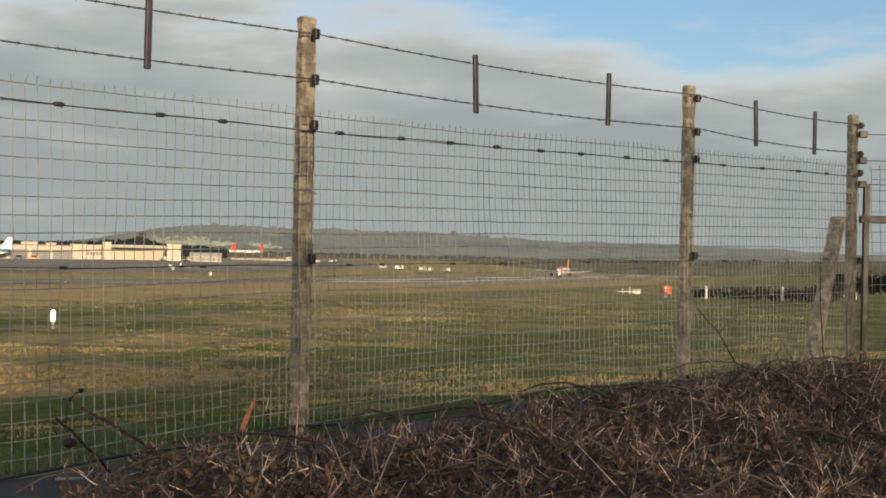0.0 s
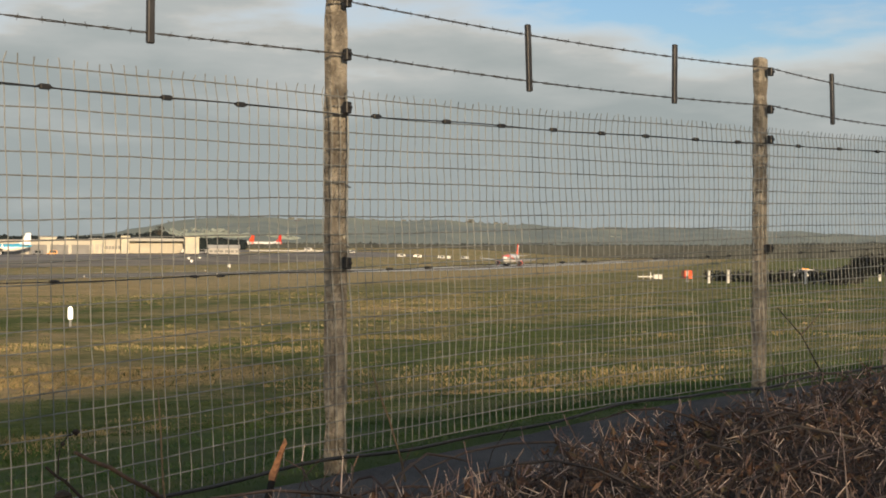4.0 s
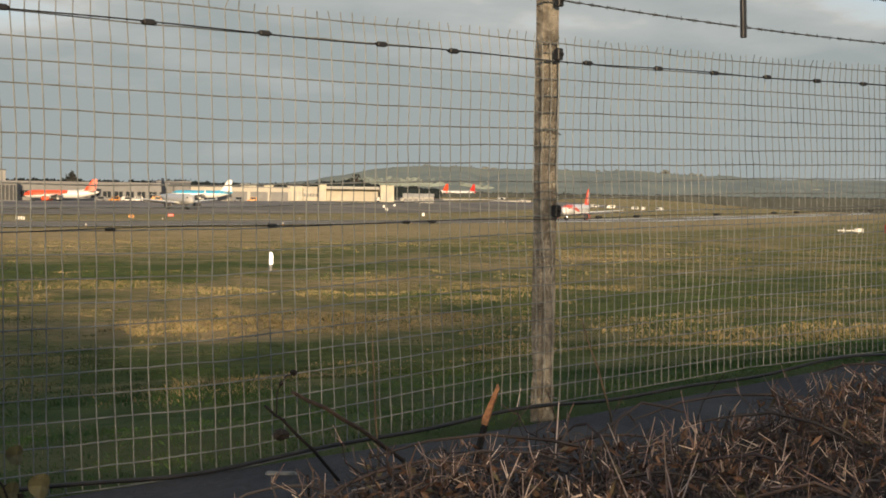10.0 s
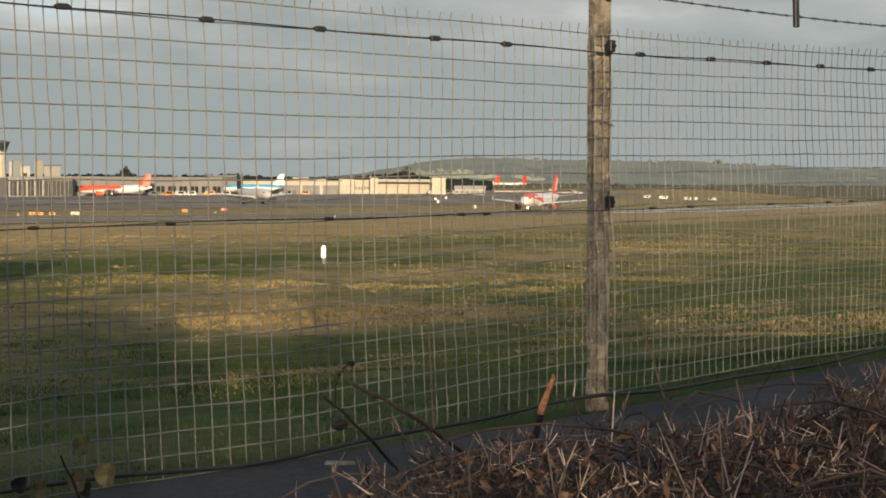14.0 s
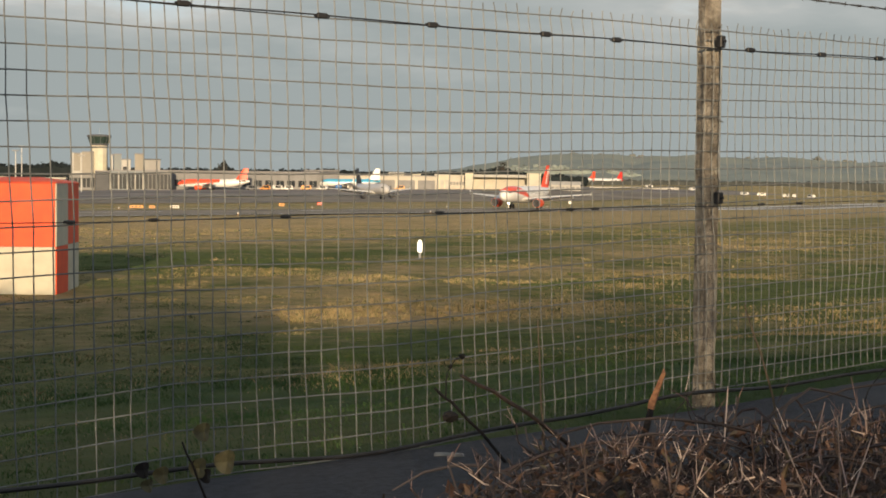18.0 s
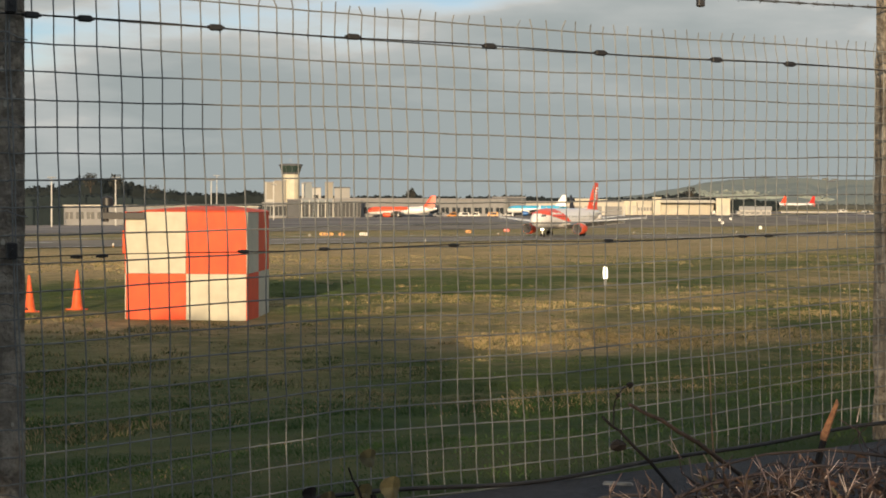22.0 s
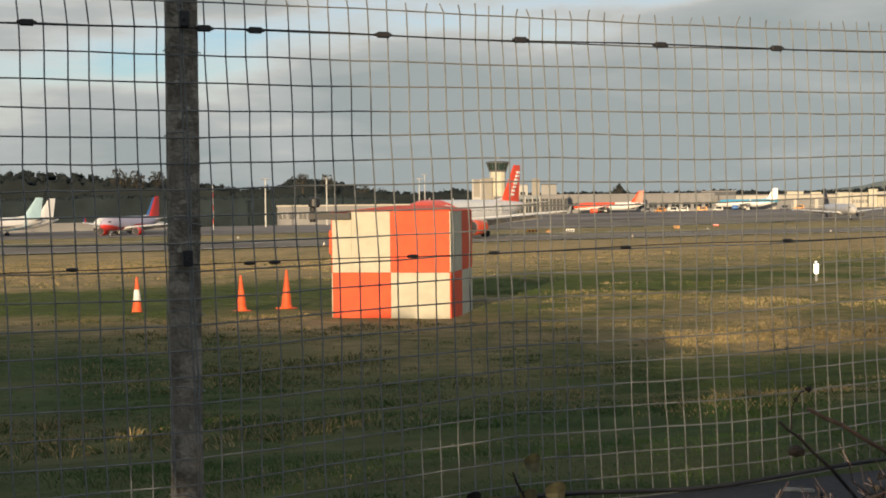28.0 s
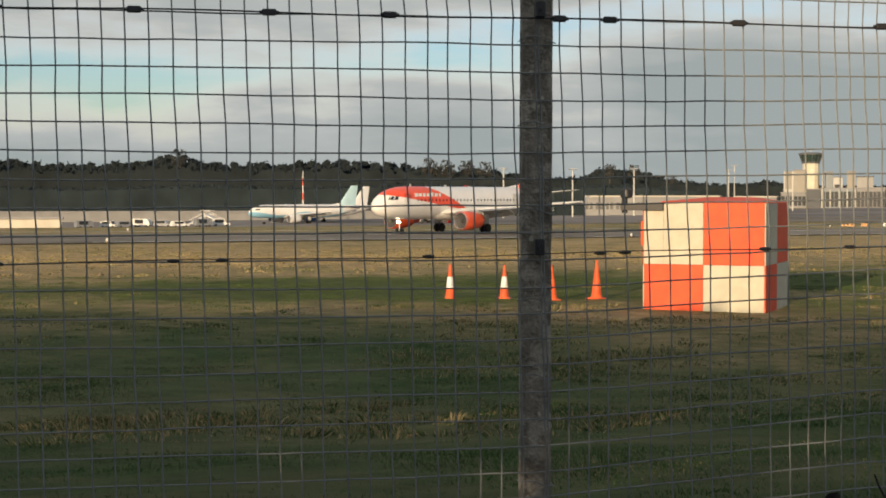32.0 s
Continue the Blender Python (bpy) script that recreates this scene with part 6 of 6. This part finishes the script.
CANE = mat("cane", (0.060, 0.042, 0.032), 0.7, col2=(0.034, 0.024, 0.02), scale=30, bump=0.2, bscale=90)
DARK_CANE = mat("dark_cane", (0.016, 0.013, 0.012), 0.8, scale=30)
STRAW_CANE = mat("dry_stalk", (0.15, 0.115, 0.075), 0.8, scale=40)
SPLIT = mat("split_wood", (0.36, 0.18, 0.085), 0.75, col2=(0.19, 0.085, 0.045), scale=60, bump=0.3, bscale=120)
OLIVE = mat("olive_leaf", (0.12, 0.11, 0.052), 0.6, col2=(0.08, 0.072, 0.036), scale=40)


def cane(pts, r, material, label, name="bramble_cane"):
    q = Mesh()
    pts = [Vector(p) for p in pts]
    n = len(pts)
    fine = []
    for i in range(n - 1):
        for u in (0, 0.5):
            p = pts[i].lerp(pts[i + 1], u)
            fine.append(p + Vector((0.004, 0.003, 0.003)) * math.sin(7.3 * i + 3 * u))
    fine.append(pts[-1])
    m = len(fine)
    q.tube(fine, [r[0] + (r[1] - r[0]) * i / (m - 1) for i in range(m)], 7)
    for i in range(2, m - 1):      # thorns and side buds
        q.tube([fine[i], fine[i] + Vector((0.008 * (-1) ** i, -0.006, 0.01))], [r[1], 0.0006], 4)
    t = thing(name, Matrix.Translation(fine[0]), label, "plant")
    ob = part("stem", q, material, t)
    ob.matrix_basis = Matrix.Translation(-fine[0])
    return t, -fine[0]


cane([(2.83, 3.26, 2.72), (2.75, 3.3, 2.9), (2.54, 3.3, 3.04), (2.37, 3.3, 3.14), (2.22, 3.3, 3.21)], (0.011, 0.007), CANE, "cut brown bramble cane leaning over the path")
t, o = cane([(2.56, 3.28, 2.70), (2.51, 3.3, 2.78), (2.32, 3.3, 2.98), (2.18, 3.3, 3.11), (2.10, 3.3, 3.17)], (0.008, 0.005), DARK_CANE, "dark thin bramble cane by the fence")
q = Mesh()
clump(q, (2.17, 3.3, 3.06), 0.033, random.Random(4), 0.8)
part("seed_head", q, DARK_CANE, t, m=Matrix.Translation(o))
t, o = cane([(2.15, 3.3, 3.13), (2.15, 3.3, 3.20), (2.16, 3.3, 3.23), (2.19, 3.3, 3.27), (2.22, 3.3, 3.28)], (0.003, 0.002), DARK_CANE, "thin dark weed stem with a dried head", "weed")
q = Mesh()
clump(q, (2.225, 3.3, 3.283), 0.014, random.Random(5), 0.9)
part("seed_head", q, DARK_CANE, t, m=Matrix.Translation(o))
q = Mesh()
clump(q, (2.17, 3.3, 3.245), 0.009, random.Random(6), 0.9)
part("seed_head", q, DARK_CANE, t, m=Matrix.Translation(o))
cane([(2.72, 3.4, 2.8), (2.69, 3.4, 3.06), (2.68, 3.4, 3.24), (2.67, 3.4, 3.39)], (0.005, 0.003), STRAW_CANE, "dry straw-coloured weed stalk by the fence", "weed")
cane([(3.97, 3.3, 2.85), (3.93, 3.3, 3.0), (3.85, 3.3, 3.19), (3.77, 3.3, 3.35), (3.74, 3.3, 3.42)], (0.006, 0.003), STRAW_CANE, "pale dry cane leaning by the post", "weed")
cane([(2.01, 2.9, 2.74), (2.01, 2.9, 2.86), (2.0, 2.9, 2.99)], (0.006, 0.005), DARK_CANE, "short dark cut stem on the path", "weed")
cane([(1.62, 2.9, 2.74), (1.60, 2.9, 2.86), (1.615, 2.9, 2.90)], (0.005, 0.004), DARK_CANE, "short dark cut stem on the path", "weed")
cane([(8.12, 3.4, 2.9), (8.02, 3.4, 3.14), (7.74, 3.4, 3.40), (7.44, 3.4, 3.58)], (0.006, 0.003), DARK_CANE, "thin bare branching weed by the fence", "weed")
cane([(7.74, 3.4, 3.40), (7.95, 3.4, 3.50), (8.25, 3.4, 3.67)], (0.005, 0.002), STRAW_CANE, "thin bare side shoot by the fence", "weed")
for i in range(12):
    r_ = random.Random(100 + i)
    x, y = r_.uniform(2.2, 9.5), r_.uniform(2.2, 3.4)
    z = foot_z(x) - 0.03
    dx, h = r_.uniform(-0.2, 0.2), r_.uniform(0.14, 0.36)
    cane([(x, y, z), (x + dx * 0.4, y, z + h * 0.55), (x + dx, y - 0.03, z + h)], (0.003, 0.0015), (CANE, DARK_CANE)[i % 2], "thin dry weed stalk on the path's edge", "weed")
for i in range(16):
    r_ = random.Random(300 + i)
    x, y = r_.uniform(9.4, 12.0), r_.uniform(2.0, 3.5)
    z = foot_z(x) - 0.03
    dx, h = r_.uniform(-0.5, 0.5), r_.uniform(0.35, 0.95)
    cane([(x, y, z), (x + dx * 0.3, y, z + h * 0.6), (x + dx, y - 0.1, z + h)], (0.006, 0.002), (CANE, DARK_CANE)[i % 2], "arching bare bramble cane at the fence corner", "bramble_cane")

# torn orange stump of a branch
t = thing("broken_branch", pose(2.59, 2.68, 2.98), "split orange-brown branch stub standing in the hedge", "branch")
q = Mesh()
q.loft([[(x - w, y, z), (x, y - w * 0.7, z), (x + w, y, z), (x, y + w * 0.7, z)] for x, y, z, w in ((0.012, 0, 0.13, 0.012), (0.03, 0.01, 0.17, 0.021), (0.055, 0.01, 0.22, 0.016), (0.075, 0.0, 0.275, 0.012), (0.085, 0.01, 0.29, 0.003))])
part("stub", q, SPLIT, t)
q = Mesh()
q.tube([(-0.07, 0, -0.16), (-0.02, 0, 0.04), (0.016, 0, 0.15)], [0.011, 0.013, 0.012], 6)
part("stem", q, DARK_CANE, t, "dark bark below the torn end")

# olive leaves on a low stem
t, o = cane([(1.0, 2.9, 2.76), (0.96, 2.9, 2.95), (0.91, 2.9, 3.07), (0.88, 2.9, 3.14)], (0.005, 0.003), DARK_CANE, "low shrub stem with round olive leaves", "shrub")
for i, (x, z, r) in enumerate(((0.95, 3.15, 0.028), (1.03, 3.05, 0.036), (0.94, 3.04, 0.03), (0.82, 3.03, 0.026), (0.76, 3.05, 0.024), (0.97, 3.01, 0.022), (0.78, 3.0, 0.02))):
    q = Mesh()
    ring = [(x + r * math.cos(a) * (1 + 0.08 * math.sin(3 * a)), 2.9 + 0.012 * math.cos(2 * a) + 0.004 * i, z + 0.015 + r * 1.05 * math.sin(a)) for a in (2 * math.pi * j / 14 for j in range(14))]
    n0 = q.add(ring + [(x, 2.892 + 0.004 * i, z + 0.015)])
    for j in range(14):
        q.face(n0 + j, n0 + (j + 1) % 14, n0 + 14)
    part("leaf", q, OLIVE if i not in (4, 5) else DARK_CANE, t, m=Matrix.Translation(o))

PAPER = mat("grey_paper", (0.22, 0.22, 0.21), 0.9, scale=40)
# scrap of pale paper on the path
q = Mesh()
zs_ = foot_z(2.34)
q.loft([[(2.29, 3.57, zs_ - 0.025), (2.38, 3.49, zs_ - 0.024), (2.41, 3.53, zs_ - 0.024), (2.32, 3.61, zs_ - 0.025)], [(2.30, 3.57, zs_ - 0.019), (2.375, 3.50, zs_ - 0.013), (2.40, 3.53, zs_ - 0.017), (2.32, 3.60, zs_ - 0.016)]])
tagged(part("paper_scrap", q, PAPER), "crumpled pale scrap lying on the asphalt", "litter")


# ---- far hedge with marker posts, to the east ----
rnd = random.Random(55)
q = Mesh()
hp = [(198, 121), (183, 92.6), (160, 78), (137, 66.6), (125, 52), (118, 40)]
for i in range(len(hp) - 1):
    (x0, y0), (x1, y1) = hp[i], hp[i + 1]
    n = int(math.hypot(x1 - x0, y1 - y0) / 0.55)
    for k in range(n):
        u = k / n
        x, y = x0 + (x1 - x0) * u, y0 + (y1 - y0) * u
        zz = float(np.interp(x, [118, 137, 183, 198], [2.2, 1.6, -0.6, -1.2]))
        for z in (0.2, 0.6, 1.0, 1.35):
            spray(q, (x + rnd.uniform(-0.7, 0.7), y + rnd.uniform(-0.7, 0.7), zz + z), rnd.uniform(0.3, 0.5), rnd)
tagged(part("far_hedge", q, TWIGS), "dark brown clipped hedge across the field", "hedge", kind="stuff")
for az, d in ((57.6, 214), (58.4, 208), (59.1, 202), (61.9, 190), (64.5, 165)):
    x, y, _ = polar(az, d)
    t = thing("marker_post", pose(x, y, float(np.interp(x, [118, 137, 183, 198], [2.0, 1.4, -0.8, -1.4]))), "white marker post before the hedge", "post", "marker posts")
    part("shaft", boxed(-0.13, 0.13, -0.13, 0.13, -0.3, 1.35, 0.02), V_WHITE, t)
    part("cap", boxed(-0.15, 0.15, -0.15, 0.15, 1.35, 1.45, 0.02), V_WHITE, t)


# ---- trees behind the viewer that shade the near grass ----
LEAF = island_mat("hedge_leaf", [(0.035, 0.05, 0.02), (0.05, 0.065, 0.025), (0.06, 0.055, 0.03)], 0.8, 0.2)


def shade_tree(x, y, h, low, n, leafy, seed):
    """A slim tree whose twigs start at height low; n twigs and some ivy clumps."""
    rnd = random.Random(seed)
    t = thing("tree", pose(x, y, 2.3), "slim winter tree with fine twigs behind the path", "tree", "trees behind the path")
    q, c = Mesh(), Mesh()
    q.tube([(0, 0, -0.3), (0.04, 0.02, h * 0.5), (0, 0, h)], [0.045, 0.032, 0.010], 7)
    for i in range(8):
        a, z0 = rnd.uniform(0, 6.28), rnd.uniform(low - 0.3, h * 0.85)
        l = rnd.uniform(0.5, 1.1)
        q.tube([(0, 0, z0), (l * 0.5 * math.cos(a), l * 0.5 * math.sin(a), z0 + l * 0.3), (l * math.cos(a + 0.3), l * math.sin(a + 0.3), z0 + l * 0.6)], [0.022, 0.014, 0.005], 5)
    part("trunk", q, BARK, t)
    for i in range(n):
        z = low + (h - low) * rnd.random() ** 1.1
        a, r = rnd.uniform(0, 6.28), 1.35 * math.sqrt(rnd.random())
        p = Vector((r * math.cos(a), r * math.sin(a), z))
        d = Vector((rnd.uniform(-1, 1), rnd.uniform(-1, 1), rnd.uniform(-0.3, 1))).normalized() * rnd.uniform(0.2, 0.55)
        c.tube([p, p + d], [rnd.uniform(0.003, 0.0055), 0.002], 3, caps=False)
    for i in range(leafy):
        a, r = rnd.uniform(0, 6.28), 0.95 * math.sqrt(rnd.random())
        clump(c, (r * math.cos(a), r * math.sin(a), low + (h - low) * rnd.random()), rnd.uniform(0.08, 0.20), rnd)
    part("crown", c, LEAF, t)


for i in range(42):
    r_ = random.Random(500 + i)
    x = 5.1 - 1.0 * i
    tall = float(np.interp(x, [-36, -16, -8, -6.6, -5.8, -2.4, -1.4, 5.1], [5.7, 5.2, 4.6, 4.4, 3.1, 3.1, 4.4, 4.4])) * r_.uniform(0.95, 1.05)
    ivy = float(np.interp(x, [-6.8, -4.8], [1, 0]))      # the western trees are thick with ivy, the others bare
    shade_tree(x + r_.uniform(-0.2, 0.2), -6.5 + r_.uniform(-0.5, 0.5), tall, 0.3, int(1800 - 1500 * ivy), int(tall * 80 * ivy), 60 + i)


# ---- grass tufts ----
GREEN_BLADES = island_mat("green_blades", [(0.043, 0.076, 0.022), (0.054, 0.090, 0.027), (0.074, 0.104, 0.034), (0.048, 0.083, 0.024), (0.094, 0.114, 0.042)], 0.85, 0.15)
STRAW_BLADES = island_mat("straw_blades", [(0.260, 0.198, 0.105), (0.310, 0.235, 0.125), (0.360, 0.272, 0.148), (0.215, 0.176, 0.090), (0.285, 0.215, 0.114)], 0.85, 0.15)


# cooler greens that carry the tinted-in shade on to the blades
SHADE_BLADES = island_mat("shade_blades", [(0.040, 0.079, 0.024), (0.053, 0.097, 0.031), (0.066, 0.111, 0.038), (0.046, 0.089, 0.027), (0.085, 0.122, 0.045)], 0.85, 0.12)


def build_tufts():
    rnd = random.Random(77)
    green, straw, soft = Mesh(), Mesh(), Mesh()
    for d0, d1, n, hs, ws in ((5.0, 14, 40000, 0.15, 0.26), (14, 28, 56000, 0.26, 0.6), (28, 60, 90000, 0.24, 1.1), (60, 110, 46000, 0.24, 2.0), (110, 195, 20000, 0.30, 6.0)):
        for i in range(n):
            d = math.sqrt(d0 * d0 + (d1 * d1 - d0 * d0) * rnd.random())
            a = radians(rnd.uniform(-12, 70))
            x, y = -1 + d * math.sin(a), -1.3 + d * math.cos(a)
            if y < 3.95:
                continue
            p = 0.7 * noise.noise(Vector((x * 0.12, y * 0.22, 5))) + 0.9 * noise.noise(Vector((x * 0.33, y * 0.5, 9)))
            sb = y - 0.55 * x
            dry = p + rnd.uniform(-0.09, 0.09) + float(np.interp(sb, [-20, 10, 25, 35, 45, 62, 72, 160], [-0.05, 0.10, 0.34, -0.10, -0.42, -0.40, 0.7, 0.7])) > float(np.interp(y, [10, 16], [0.62, 0.16]))
            if not dry and rnd.random() < 0.12:
                continue
            shaded = shade_zone(x, y)
            dry = dry and rnd.random() > 0.75 * shaded
            q = straw if dry else soft if rnd.random() < shaded else green
            bump = noise.noise(Vector((x * 0.18, y * 0.18, 0))) * 0.14 + noise.noise(Vector((x * 0.6, y * 0.6, 4))) * 0.05
            z = ground_z(x, y) + bump * float(smooth01(3.9, 7.0, y)) * float(1 - smooth01(90, 140, d)) - 0.02
            for b in range(3 if d0 < 20 or d0 > 100 else 2):
                h = hs * (rnd.uniform(0.06, 0.16) if dry else rnd.uniform(0.06, 0.15))
                w = ws * rnd.uniform(0.005, 0.012)
                t = -0.6 + rnd.uniform(-0.95, 0.95)
                ox, oy = rnd.gauss(0, 0.10 + 0.04 * ws), rnd.gauss(0, 0.10 + 0.04 * ws)
                l = h * rnd.uniform(0.2, 1.1)
                c, s = math.cos(t), math.sin(t)
                e = rnd.uniform(0, 6.283)
                n0 = q.add([(x + ox - w * c, y + oy - w * s, z), (x + ox + w * c, y + oy + w * s, z),
                            (x + ox + l * 0.4 * math.cos(e) + w * 0.8 * c, y + oy + l * 0.4 * math.sin(e) + w * 0.8 * s, z + h * 0.65), (x + ox + l * math.cos(e), y + oy + l * math.sin(e), z + h)])
                q.face(n0, n0 + 1, n0 + 2, n0 + 3)
    tagged(part("green_grass", green, GREEN_BLADES), "short green grass tufts on the field", "grass", kind="stuff")
    tagged(part("shade_grass", soft, SHADE_BLADES), "short green grass with shade tinted in on the bank", "grass", kind="stuff")
    tagged(part("dry_grass", straw, STRAW_BLADES), "straw-coloured dry grass tufts on the field", "grass", kind="stuff")


build_tufts()
TUSSOCK_DRY = island_mat("tussock_straw", [(0.351, 0.273, 0.144), (0.247, 0.206, 0.103), (0.448, 0.342, 0.187), (0.172, 0.162, 0.075), (0.299, 0.236, 0.123), (0.389, 0.291, 0.153)], 0.85, 0.12)
TUSSOCK_GREEN = island_mat("tussock_green", [(0.037, 0.062, 0.020), (0.057, 0.080, 0.027), (0.029, 0.053, 0.016), (0.081, 0.095, 0.038), (0.047, 0.072, 0.023)], 0.85, 0.12)


def dryness(x, y):
    return 0.9 * noise.noise(Vector((x * 0.10, y * 0.12, 5))) + 0.6 * noise.noise(Vector((x * 0.31, y * 0.34, 9))) + float(np.interp(y, [4, 9, 15, 30, 48, 62, 90], [-0.42, -0.28, 0.0, 0.05, -0.02, 0.0, 0.25])) + drift(x, y) - 0.32 * (1 - float(smooth01(5, 12, x))) * (y < 60)


def build_tussocks():
    """Coarse clumps of long winter grass, dry or green in drifts."""
    rnd = random.Random(91)
    dry, green, soft = Mesh(), Mesh(), Mesh()
    for d0, d1, n, blades, w0, h0 in ((5, 14, 900, 40, 0.0042, 0.75), (14, 30, 4200, 30, 0.006, 1.0), (30, 62, 8000, 22, 0.011, 1.0), (62, 130, 9000, 10, 0.03, 0.9)):
        for i in range(n):
            d, a = math.sqrt(d0 * d0 + (d1 * d1 - d0 * d0) * rnd.random()), radians(rnd.uniform(-11, 68))
            x, y = -1 + d * math.sin(a), -1.3 + d * math.cos(a)
            if y < 4.35 or math.hypot(x - 13.26, y - 39.09) < 2.7:
                continue
            k = dryness(x, y)
            dr = max(-1.0, min(1.0, drift(x, y)))
            straw = k + rnd.gauss(0, 0.10) > 0.20
            if not straw and rnd.random() < 0.45 + 0.4 * min(0.0, dr):
                continue
            shaded = shade_zone(x, y) * (0.25 if straw else 0.9)
            tall = h0 * (rnd.uniform(0.06, 0.14) + 0.05 * max(0.0, k)) * (1.0 if straw else 0.62)
            wide = rnd.uniform(0.10, 0.26) * (1 + d / 80)
            bump = noise.noise(Vector((x * 0.18, y * 0.18, 0))) * 0.14 + noise.noise(Vector((x * 0.6, y * 0.6, 4))) * 0.05
            z = ground_z(x, y) + bump * float(smooth01(3.9, 7.0, y)) * float(1 - smooth01(90, 140, d)) - 0.03
            lay = rnd.uniform(0, 6.283)
            for b in range(int(blades * (1 + 2.0 * max(0.0, dr))) if straw else blades):
                e, r = rnd.uniform(0, 6.283), wide * math.sqrt(rnd.random())
                bx, by = x + r * math.cos(e), y + r * math.sin(e)
                h = tall * rnd.uniform(0.5, 1.1) * (1.15 - 0.6 * r / wide)
                l = h * rnd.uniform(0.3, 1.3)
                dx, dy = l * (0.6 * math.cos(e) + 0.6 * math.cos(lay)), l * (0.6 * math.sin(e) + 0.6 * math.sin(lay))
                t = rnd.uniform(0, 3.1416)
                wx, wy = w0 * rnd.uniform(0.6, 1.4) * math.cos(t), w0 * rnd.uniform(0.6, 1.4) * math.sin(t)
                q = soft if rnd.random() < shaded else green if straw and rnd.random() < 0.35 * (1 - max(0.0, dr)) else dry if straw else green
                n0 = q.add([(bx - wx, by - wy, z), (bx + wx, by + wy, z), (bx + dx * 0.45 + wx * 0.7, by + dy * 0.45 + wy * 0.7, z + h * 0.7), (bx + dx, by + dy, z + h), (bx + dx * 0.45 - wx * 0.7, by + dy * 0.45 - wy * 0.7, z + h * 0.7)])
                q.face(n0, n0 + 1, n0 + 2, n0 + 3, n0 + 4)
    tagged(part("dry_tussocks", dry, TUSSOCK_DRY), "coarse straw-coloured grass tussocks in drifts", "grass", kind="stuff")
    tagged(part("shade_tussocks", soft, SHADE_BLADES), "green tussocks with shade tinted in on the bank", "grass", kind="stuff")
    tagged(part("green_tussocks", green, TUSSOCK_GREEN), "coarse dull green grass tussocks", "grass", kind="stuff")


build_tussocks()


# ---- what moves ----
JET_ROWS = [
    # seconds, nose-wheel x, heading in degrees
    (0, 742, 206), (2, 664, 206), (4, 589, 207.5), (6.5, 500, 208), (9, 422, 208.5), (11, 381.5, 209), (13, 338, 209.5),
    (16, 276, 210.5), (19, 222, 212), (21, 186, 213.5), (23, 154, 215), (26, 108, 217), (28, 79, 218), (30, 50, 219.5), (31, 37.5, 220.5), (32, 24.3, 222)]


TAXI_ROWS = [(0, 284, 503, -102), (7.5, 295.5, 490, -101), (13, 304, 480, -100), (19, 313.5, 471, -102), (26, 329, 463, -105), (32, 341, 456, -106)]
PATROL_ROWS = [(0, 249, 121, 170), (9, 226, 133.5, 168), (13, 217, 138.3, 168), (15, 212.5, 140.6, 168), (17, 210.5, 141.5, 168), (32, 210.5, 141.5, 168)]


def motions():
    walk(taxi_jet, [(t, pose(x, y, ground_z(x, y) + 0.15, 0, 0, h)) for t, x, y, h in TAXI_ROWS])
    walk(patrol, [(t, pose(x, y, ground_z(x, y) + 0.02, 0, 0, h)) for t, x, y, h in PATROL_ROWS])
    walk(landing_jet, [(t, pose(x, runway_y(x), ground_z(x, runway_y(x)) + 0.12, 0, 0, h)) for t, x, h in JET_ROWS])


motions()
